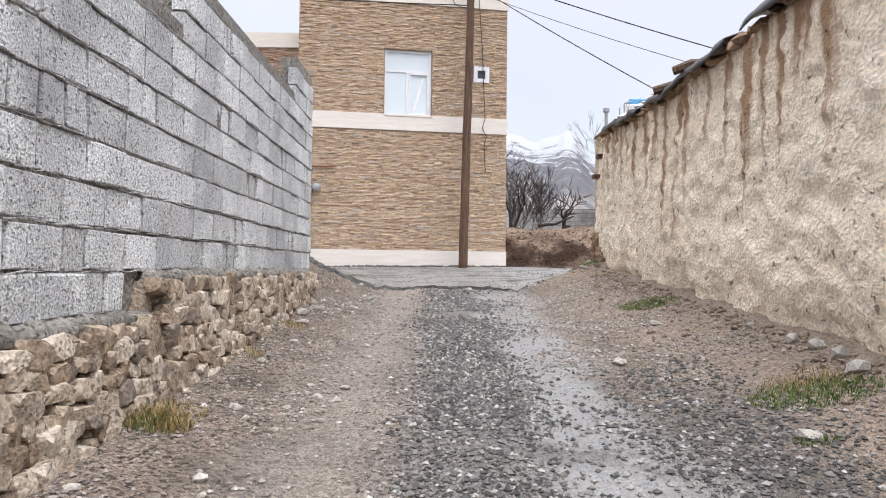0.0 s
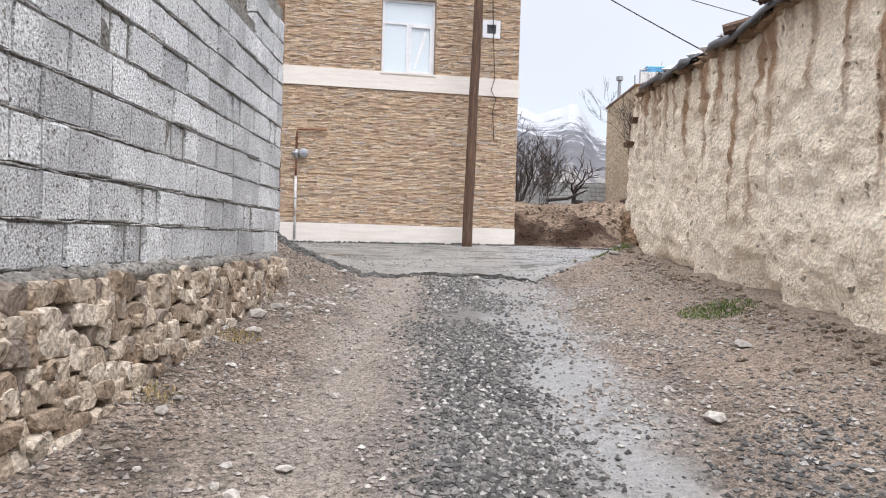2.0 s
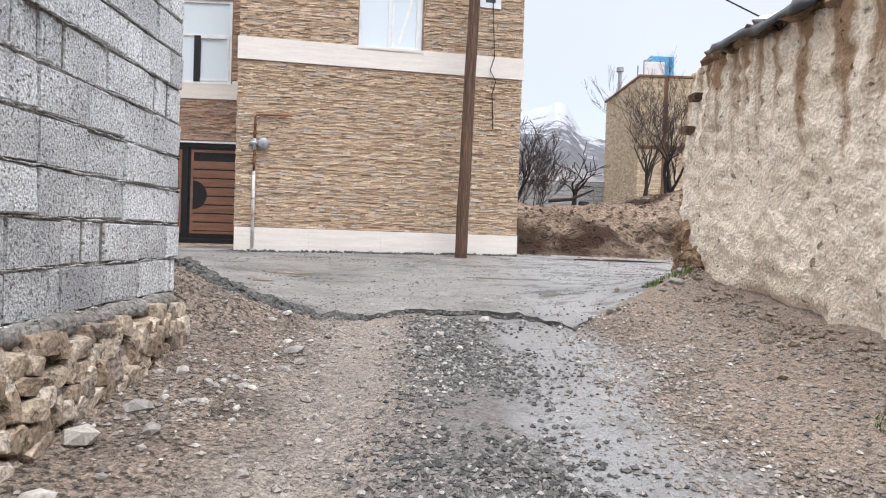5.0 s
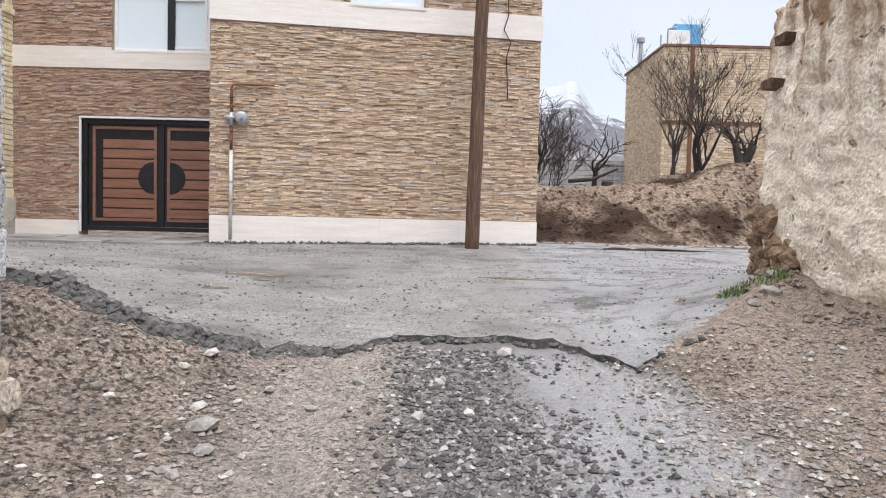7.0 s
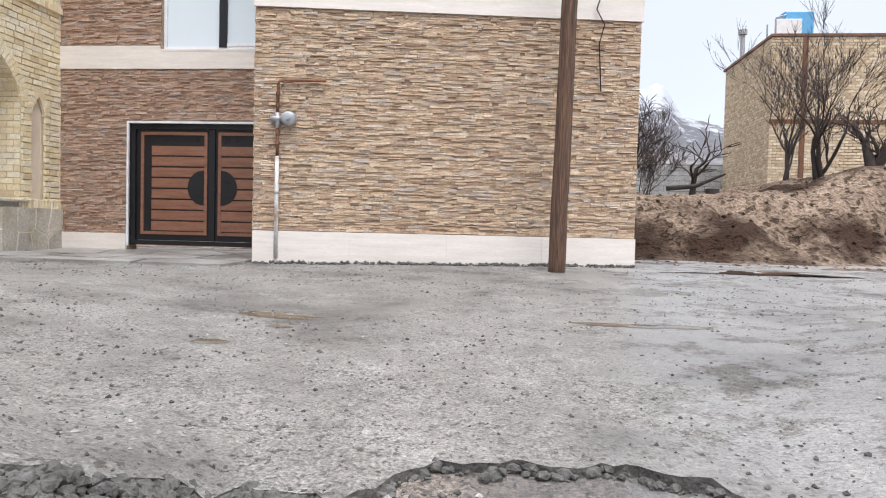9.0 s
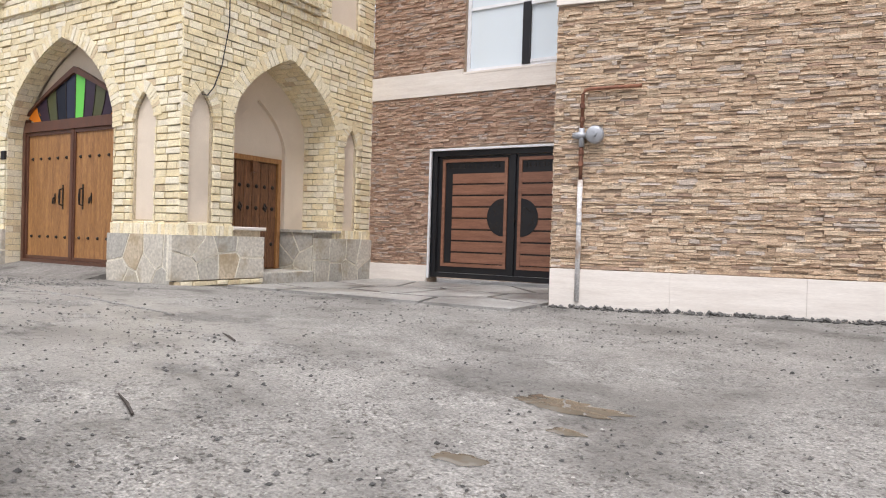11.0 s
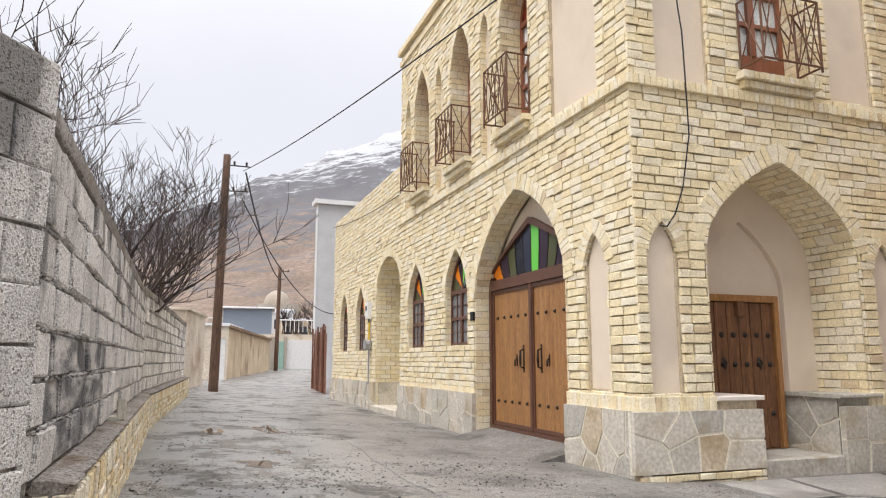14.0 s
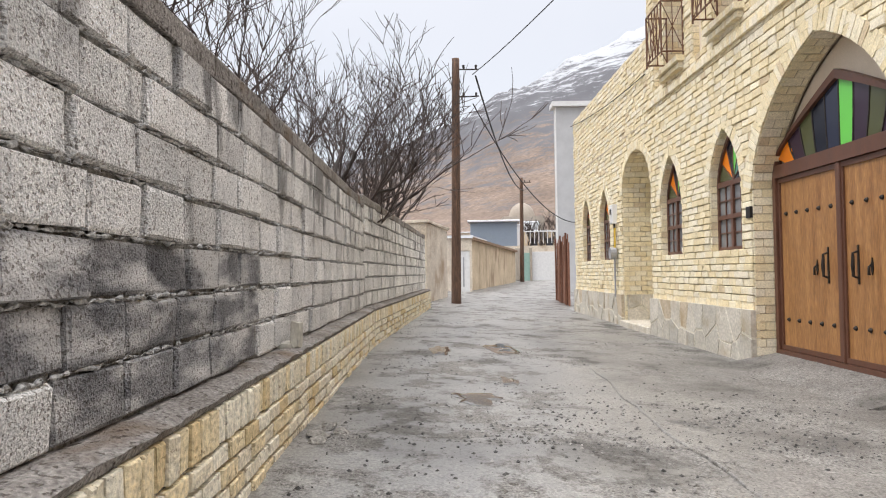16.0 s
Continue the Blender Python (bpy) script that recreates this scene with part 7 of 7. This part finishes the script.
box_part("door_panel", METER, dr, -0.37, -0.31, 0.0, 0.02, 2.3, 3.7)
shed = base("corrugated_shed", "blue-grey corrugated metal shed behind the farm wall", "shed", pose(-82.0, 16.6, village(-82, 19), 0, 0, 84))
for i in range(34):
    Build().box(i * 0.15, i * 0.15 + 0.08, -0.05, 0.0, 0, 5.3).make("sheet_rib", GREY_SHED, shed)
Build().box(0, 5.2, 0.0, 4.0, -0.3, 5.3).make("shed_body", GREY_SHED, shed)
Build().box(-0.3, 5.5, -0.5, 4.4, 5.3, 5.5, 0.0, 0.03).make("roof", SNOW, shed, "snow-dusted pale roof")
gb = base("grey_building", "tall grey rendered building behind the brick house", "building", pose(-43.0, 19.42, 0))
Build().box(2.5, 3.2, 0.0, 9.0, 1.5, 11.5).make("wall", PLASTER, gb)
Build().box(2.35, 3.4, -0.2, 9.2, 11.5, 11.75).make("roof_edge", WHITE_PAINT, gb)
Build().box(2.95, 3.22, -0.04, 0.0, 1.5, 11.5).make("corner_strip", WHITE_PAINT, gb)
fence = base("sheet_fence", "rusty brown sheet metal fence by the brick house", "fence", pose(-31.0, 17.92, street(-30, 17.7), 0, 0, -4.4))
for i in range(16):
    Build().box(i * 0.28, i * 0.28 + 0.25, -0.02 - 0.02 * (i % 2), 0.0, 0.0, 2.05 + 0.15 * ((i * 7) % 3), 0.02).make("panel", RUST, fence)
for i in range(3):
    Build().tube([(i * 2.0, -0.06, 0), (i * 2.0 + 0.1, -0.08, 2.4)], 0.035, 6).make("post", RUST, fence)
fg = base("far_gate", "pale green and white metal gates at the street end", "gate", pose(-62.0, 19.9, street(-62, 20), 0, 0, 90))
Build().box(0.1, 0.8, 0, 0.15, 0, 2.3).make("green_leaf", plain("pale_green_paint", (0.30, 0.46, 0.40), 0.5), fg)
Build().box(1.0, 3.6, 0, 0.15, 0, 2.4).make("white_leaf", WHITE_PAINT, fg)
Build().box(-1.4, 4.4, 0.15, 0.5, 0, 2.9).make("gate_wall", MUD_FAR, fg)
for a, b in ((-0.4, 0.08), (0.82, 1.0)):
    Build().box(a, b, -0.2, 0.14, 0, 2.7, 0.02, 0.04).make("gate_pier", HAZY_STONE, fg)
Build().box(3.4, 4.4, -0.4, 0.0, 0, 4.2).make("white_pier", WHITE_PAINT, fg)
for i in range(12):
    Build().tube([(0.2 + i * 0.36, 0.3, 3.1), (0.2 + i * 0.36, 0.3, 4.1)], 0.03, 5).make("baluster", WHITE_PAINT, fg)
Build().tube([(0.1, 0.3, 4.1), (4.3, 0.3, 4.1)], 0.05, 5).make("handrail", WHITE_PAINT, fg)
# walls and dome carry the haze in their stone colour
shrine = base("domed_building", "distant ochre building with a pale dome", "building", pose(-110.0, 25.6, village(-110, 25)))
Build().box(-3, 3, -3, 3, -0.5, 6.3).make("wall", HAZY_STONE, shrine)
dome = Build()
for k in range(7):
    a = math.pi / 2 * k / 6
    dome.v += [(2.0 * math.cos(a) * math.cos(b), 2.0 * math.cos(a) * math.sin(b), 6.3 + 2.3 * math.sin(a)) for b in [2 * math.pi * j / 20 for j in range(20)]]
dome.f = [(k * 20 + j, k * 20 + (j + 1) % 20, k * 20 + 20 + (j + 1) % 20, k * 20 + 20 + j) for k in range(6) for j in range(20)]
dome.make("dome", HAZY_STONE, shrine, "pale rounded dome", smooth=True)
# darker brown plates on the solid wall stand for shaded arched openings
for i in range(3):
    Build().prism(arch(-2 + i * 2, 0.6, 1.0, 4.2, 5.4), [], -3.06, -3.0).make("dark_arch_plate", MUD_BROKEN, shrine)
rv = random.Random(99)
for i in range(16):
    x, y = rv.uniform(-140, -95), rv.uniform(20, 52)
    hh, ww = rv.uniform(3, 5.5), rv.uniform(4, 8)
    cot = base("village_house", "small distant flat-roofed village house", "house", pose(x, y, village(x, y) - 0.1, 0, 0, rv.uniform(-10, 10)), group="village houses")
    Build().box(-ww / 2, ww / 2, -ww / 2, ww / 2, 0, hh).make("wall", rv.choice((OCHRE, PLASTER, WHITE_PAINT, MUD_FAR)), cot)
    Build().box(-ww / 2 - 0.2, ww / 2 + 0.2, -ww / 2 - 0.2, ww / 2 + 0.2, hh, hh + 0.2).make("roof", SNOW, cot)
    for j in range(2):
        Build().box(ww / 2, ww / 2 + 0.06, -1.5 + j * 2.2, -0.5 + j * 2.2, hh - 2.2, hh - 0.9).make("window", DARK_GLASS, cot)
for i in range(9):
    x, y = rv.uniform(-95, -70), rv.uniform(24, 34)
    tree("bare_tree", (x, y, village(x, y)), "bare tree among the far village houses", 200 + i, rv.uniform(5, 8), 3, 0.5, 0.1, 4, 0.03, 0.2, 0.3)


# ---- hills ----
def hill(name, material, label, centre, phi0, phi1, r_near, r_far, ridge, foot, seed, jag):
    """A range of hills: a fan of ground rising from its foot to a ridge of given slope by bearing."""
    b = Build()
    phis, rings = steps(phi0, phi1, 0.35), 46
    def slope(p):
        for (a, s0), (c, s1) in zip(ridge, ridge[1:]):
            if a <= p <= c:
                return s0 + (s1 - s0) * (p - a) / (c - a)
        return ridge[0][1] if p < ridge[0][0] else ridge[-1][1]
    for p in phis:
        for k in range(rings + 1):
            f = k / rings
            r_ = r_near + (r_far - r_near) * f
            x, y = centre[0] + r_ * math.cos(radians(p)), centre[1] + r_ * math.sin(radians(p))
            rise = min(1.0, f / 0.8)
            top = slope(p) * (r_near + (r_far - r_near) * 0.8)
            z = foot + top * (0.35 * rise + 0.65 * rise ** 1.7) * (1 if f <= 0.8 else 1 - (f - 0.8))
            z += jag * rise * (noise.noise((x * 0.02, y * 0.02, seed)) + 0.55 * noise.noise((x * 0.06, y * 0.06, seed)) + 0.3 * noise.noise((x * 0.17, y * 0.17, seed)))
            b.v.append((x, y, z))
    w_ = rings + 1
    for i in range(len(phis) - 1):
        for k in range(rings):
            a = i * w_ + k
            b.f.append((a, a + w_, a + w_ + 1, a + 1))
    tagged(b.make(name, material, smooth=True), label, "hill", kind="structure")


hill("backdrop", HILL_WEST, "dark rocky hillside with snow above brown slopes", (-4, 13.5), 120, 262, 150, 900, [(120, 0.36), (150, 0.36), (165, 0.335), (172, 0.28), (178, 0.225), (184, 0.175), (195, 0.13), (220, 0.11), (262, 0.1)], 2.5, 4.0, 11)
hill("backdrop_north", HILL_NORTH, "snow-covered hills with a rocky outcrop", (0, 2), 20, 120, 140, 620, [(20, 0.08), (60, 0.10), (74, 0.13), (77.8, 0.155), (79.2, 0.195), (79.9, 0.20), (80.6, 0.19), (82.4, 0.182), (85, 0.20), (95, 0.24), (120, 0.3)], 2.0, 5.0, 4)


# ---- stones, gravel, grass and puddles ----
rg = random.Random(2024)
lane_gravel, strip_gravel = Build(), Build()
n_ = 0
while n_ < 115000:
    y = 2.0 + 9.9 * rg.random() ** 1.2
    q = rg.random()
    x = rg.gauss(0.25, 0.3) if q < 0.40 else rg.gauss(1.4, 0.35) if q < 0.56 else rg.uniform(-1.55, 2.45)
    if not -1.6 < x < 2.5 or y > edge_y(x) - 0.02:
        continue
    track = math.exp(-((x - 0.78) / 0.22) ** 2) + math.exp(-((x + 0.48) / 0.2) ** 2)
    if rg.random() < 0.65 * track or noise.noise((x * 1.5, y * 1.1, 30.0)) < rg.uniform(-0.7, 0.15):
        continue
    drift = 0.35 * noise.noise((x * 1.2, y * 1.2, 40.0)) + rg.gauss(0, 0.1)
    dark = abs(x - 0.3 + drift) < 0.5 or (abs(x - 1.35 + drift) < 0.5 and y < 6.8)
    s_ = 0.003 + (0.022 * rg.random() ** 4.5 if dark else 0.020 * rg.random() ** 4.5)
    (strip_gravel if dark else lane_gravel).chip(x, y, alley(x, y) + s_ * 0.15, s_, rg)
    n_ += 1
tagged(lane_gravel.make("lane_gravel", GRAVEL), "mixed brown gravel scattered over the lane", "gravel", kind="stuff")
tagged(strip_gravel.make("strip_gravel", GRIT), "dark wet grey gravel between the wheel tracks", "gravel", kind="stuff")
court = Build()
n_ = 0
while n_ < 24000:
    x, y = rg.uniform(-9.5, 4.5), 11.2 + 7.8 * rg.random() ** 1.2
    if (x > -4 and y < edge_y(x) + 0.02) or (x < -4 and y < 12.75) or (x < -7.9 and y > 17.0) or (x > 2.3 and y < 13.4):
        continue
    if noise.noise((x * 0.8, y * 0.8, 20.0)) < rg.uniform(-0.5, 0.45):
        continue
    s_ = 0.0022 + 0.016 * rg.random() ** 7
    court.chip(x, y, slab_z(x, y) + s_ * 0.15, s_, rg)
    n_ += 1
while n_ < 34000:
    x, y = -8 - 22 * rg.random() ** 1.6, rg.uniform(12.75, 17.0)
    if noise.noise((x * 0.8, y * 0.8, 20.0)) + (0.3 if y < 13.4 else 0) < rg.uniform(-0.3, 0.4):
        continue
    s_ = 0.003 + 0.014 * rg.random() ** 5
    court.chip(x, y, street(x, y) + s_ * 0.15, s_, rg)
    n_ += 1
tagged(court.make("street_grit", GRIT), "dark grit and crumbs on the wet concrete", "grit", kind="stuff")


def ground_at(x, y):
    if y < 14 and -2.3 < x < 3.3 and y < edge_y(x):
        return alley(x, y)
    return slab_z(x, y) if x > -8 else street(x, y)


def stone(x, y, size, flat, seed, material=PALE_STONE, label="pale angular stone lying on the dirt lane"):
    b = Build().rock((0, 0, 0), (size, size * 0.75, size * flat), seed, 1, 0.25)
    ob = b.make("loose_stone", material)
    ob.matrix_basis = pose(x, y, ground_at(x, y) + size * flat * 0.35)
    return tagged(ob, label, "stone", "loose stones")


for i, (x, y, size, flat) in enumerate(((-0.90, 10.68, 0.085, 0.4), (-0.98, 10.85, 0.05, 0.4), (-0.84, 10.5, 0.055, 0.45), (-1.09, 11.35, 0.06, 0.4), (-1.38, 10.78, 0.035, 0.6), (-1.15, 11.15, 0.04, 0.5), (-0.04, 10.85, 0.045, 0.6), (0.18, 10.9, 0.04, 0.5), (-1.35, 9.9, 0.05, 0.6),
        (-0.35, 11.35, 0.05, 0.5), (0.42, 11.85, 0.06, 0.6), (0.05, 11.3, 0.05, 0.5), (-1.4, 8.9, 0.10, 0.5), (-1.35, 9.3, 0.08, 0.5), (-1.2, 9.1, 0.06, 0.5), (-1.3, 8.4, 0.07, 0.45),
        (1.95, 8.0, 0.09, 0.3), (1.35, 6.9, 0.08, 0.4), (1.75, 5.0, 0.07, 0.4), (-1.1, 5.6, 0.045, 0.6), (-0.95, 4.6, 0.04, 0.6), (-0.6, 6.3, 0.05, 0.35), (-1.25, 6.7, 0.05, 0.6), (0.55, 3.9, 0.05, 0.5), (0.12, 3.4, 0.045, 0.6),
        (2.42, 6.5, 0.06, 0.7), (2.45, 6.0, 0.07, 0.8), (2.42, 5.75, 0.08, 0.8), (2.45, 7.2, 0.05, 0.7), (2.46, 5.35, 0.09, 0.9), (2.45, 6.25, 0.06, 0.9), (2.2, 12.4, 0.08, 0.5), (2.35, 12.7, 0.06, 0.6), (2.0, 12.2, 0.05, 0.5))):
    stone(x, y, size, flat, 5000 + i)
for i in range(80):
    x, y = rg.uniform(-1.5, -0.5), rg.uniform(3.5, 11.2) if i % 3 else rg.uniform(9.2, 11.2)
    stone(x, y, rg.uniform(0.018, 0.04), 0.55, 5200 + i)
for i, (x, y) in enumerate(((-8.05, 12.72), (-8.25, 12.72), (-8.15, 12.84), (-7.9, 12.74))):
    stone(x, y, 0.085, 0.3, 5400 + i, MORTAR_DARK, "flat grey stone at the foot of the brick bench")
slate = Build().box(-0.05, 0.05, -0.03, 0.03, 0, 0.16, 0.012, 0.01)
slate.box(-0.09, 0.07, -0.10, 0.0, 0.0, 0.035, 0.008)
ob = slate.make("stone_shard", FLAG)
ob.matrix_basis = pose(-8.3, 12.535, 2.505)
tagged(ob, "upright grey stone shard on the brick bench", "stone")


def tuft(x, y, radius, count, material, label, seed, height=(0.03, 0.10)):
    rr = random.Random(seed)
    b = Build()
    for i in range(count):
        a, d = rr.uniform(0, 6.28), radius * math.sqrt(rr.random())
        px, py = x + d * math.cos(a) * 1.3, y + d * math.sin(a)
        z, h = ground_at(px, py), rr.uniform(*height) * (1.1 - d / radius * 0.6)
        w_, t_ = rr.uniform(0.0015, 0.004), rr.uniform(0, 6.28)
        lx, ly = h * rr.uniform(0.2, 1.0) * math.cos(t_), h * rr.uniform(0.2, 1.0) * math.sin(t_)
        ox, oy = -w_ * math.sin(t_), w_ * math.cos(t_)
        k = len(b.v)
        b.v += [(px - ox, py - oy, z - 0.005), (px + ox, py + oy, z - 0.005), (px + lx * 0.45 + ox * 0.8, py + ly * 0.45 + oy * 0.8, z + h * 0.7), (px + lx * 0.45 - ox * 0.8, py + ly * 0.45 - oy * 0.8, z + h * 0.7), (px + lx, py + ly, z + h)]
        b.f += [(k, k + 1, k + 2, k + 3), (k + 3, k + 2, k + 4)]
    tagged(b.make("grass_patch", material), label, "grass", kind="stuff")


tuft(2.06, 5.55, 0.27, 2100, GRASS, "low green winter grass at the lane side", 1, (0.012, 0.045))
tuft(2.12, 5.75, 0.22, 350, DRY_GRASS, "dead straw in the green grass patch", 9, (0.02, 0.07))
tuft(1.75, 4.95, 0.08, 200, GRASS, "low green winter grass at the lane side", 2, (0.01, 0.03))
tuft(2.2, 9.05, 0.24, 1300, GRASS, "low green winter grass under the mud wall", 3, (0.015, 0.05))
tuft(2.25, 12.75, 0.20, 600, GRASS, "green grass at the broken wall end", 4, (0.03, 0.09))
tuft(-1.36, 5.15, 0.14, 500, DRY_GRASS, "dry yellow weeds at the stone wall foot", 5, (0.03, 0.13))
tuft(-1.38, 5.1, 0.12, 130, GRASS, "green weeds at the stone wall foot", 10, (0.03, 0.10))
tuft(-1.42, 8.2, 0.18, 420, DRY_GRASS, "dry straw at the stone wall foot", 6, (0.01, 0.05))
tuft(-1.42, 6.9, 0.16, 260, DRY_GRASS, "dry straw at the stone wall foot", 7, (0.01, 0.05))
tuft(-1.36, 5.4, 0.14, 260, DRY_GRASS, "dry straw at the stone wall foot", 8, (0.01, 0.06))


def puddle(x, y, rx, ry, seed, lift=0.009):
    b = Build()
    n_ = 40
    b.v = [(x, y, ground_at(x, y) + lift)]
    for q in (0.35, 0.7, 1.0):
        for i in range(n_):
            a = 2 * math.pi * i / n_
            k = q * (1 + 0.6 * noise.noise((1.6 * math.cos(a), 1.6 * math.sin(a), seed * 1.7)) + 0.2 * noise.noise((5 * math.cos(a), 5 * math.sin(a), seed)))
            px, py = x + rx * k * math.cos(a), y + ry * k * math.sin(a)
            b.v.append((px, py, ground_at(px, py) + lift - (0.006 if q == 1.0 else 0)))
    b.f = [(0, 1 + i, 1 + (i + 1) % n_) for i in range(n_)]
    for r_ in range(2):
        o = 1 + r_ * n_
        b.f += [(o + i, o + n_ + i, o + n_ + (i + 1) % n_, o + (i + 1) % n_) for i in range(n_)]
    tagged(b.make("puddle", WATER, smooth=True), "shallow muddy puddle on the concrete", "puddle", "puddles")


for i, (x, y, rx, ry) in enumerate(((-1.78, 14.78, 0.32, 0.12), (-1.84, 13.75, 0.13, 0.06), (-1.6, 14.35, 0.10, 0.05), (1.0, 15.0, 0.5, 0.08),
        (-9.5, 13.72, 0.28, 0.16), (-13.3, 14.24, 0.75, 0.20), (-12.9, 13.43, 0.55, 0.13), (-10.45, 14.09, 0.24, 0.08))):
    puddle(x, y, rx, ry, i + 1)
# dirt swept up against the plinth of the stone house
ridge = Build()
for i in range(900):
    u, v_ = rg.uniform(0.0, FW), -0.07 - abs(rg.gauss(0, 0.05))
    p = hw @ Vector((u, v_, 0))
    s_ = 0.006 + 0.022 * rg.random() ** 2
    ridge.chip(p.x, p.y, slab_z(p.x, p.y) + 0.4 * s_ + 0.02 * max(0, 1 - (-0.07 - v_) / 0.06), s_ * 1.4, rg)
tagged(ridge.make("dirt_ridge", CONCRETE_EDGE), "dark crumbs of mortar along the house plinth", "dirt", kind="stuff")
for i, pts in enumerate((((-3.2, 13.2), (-3.34, 13.27), (-3.5, 13.33)), ((-4.1, 14.6), (-4.23, 14.67), (-4.38, 14.74)))):
    tagged(Build().tube([(x, y, ground_at(x, y) + 0.012) for x, y in pts], [0.008, 0.009, 0.004], 5).make("dry_twig", BARK), "short dry twig lying on the ground", "twig")

# crumbs broken off the front edge of the concrete
rim = Build()
for i in range(240):
    x = rg.uniform(-1.9, 1.55)
    s_ = 0.006 + 0.025 * rg.random() ** 2.5 * (1.3 if x < -0.9 else 1.0)
    y = edge_y(x) - abs(rg.gauss(0, 0.035)) + 0.015
    rim.rock((x, y, alley(x, y) + s_ * 0.5), (s_ * 1.3, s_, s_ * 0.8), 8000 + i, 1, 0.3)
# same dark colour as the lip, with the step's shadow in it
tagged(rim.make("edge_rubble", CONCRETE_EDGE), "crumbs broken off the concrete edge, darkened for its shade", "rubble", kind="stuff")
# the thick crumbling edge where the slab stands high over the lane
slope = Build()
for i in range(650):
    x, u = -0.55 - 1.5 * rg.random(), rg.random()
    e = edge_y(x)
    y = e + 0.02 - 0.16 * u * min(1.0, (-0.35 - x) / 0.6)
    top = slab_z(x, e)
    z = top - 0.015 + (alley(x, y) - top) * u
    s_ = rg.uniform(0.010, 0.032)
    slope.rock((x, y, z), (s_ * 1.3, s_, s_ * 0.9), 9000 + i, 1, 0.4)
# crust takes the lip's colour, shade included
tagged(slope.make("edge_crust", CONCRETE_EDGE), "gravelly crust of the broken concrete edge, darkened for its shade", "rubble", kind="stuff")
# raised seam between the street concrete and the apron of the gate
seam, x = [], -11.5
while x < -5.2:
    seam.append((x, 14.93 + 0.07 * noise.noise((x * 0.9, 3.0, 0.0)) + 0.02 * noise.noise((x * 5, 3.0, 0.0)) + 0.012 * (x + 8) ** 2, 0.0))
    x += 0.08
seam = [(a, b, ground_at(a, b) + 0.002 + 0.004 * noise.noise((a * 6, 1.0, 0.0))) for a, b, c in seam]
tagged(Build().tube(seam, [0.012 + 0.007 * noise.noise((p[0] * 9, 0.0, 2.0)) for p in seam], 6).make("concrete_seam", CONCRETE, smooth=True), "rough raised seam in the street concrete", "seam", kind="structure")
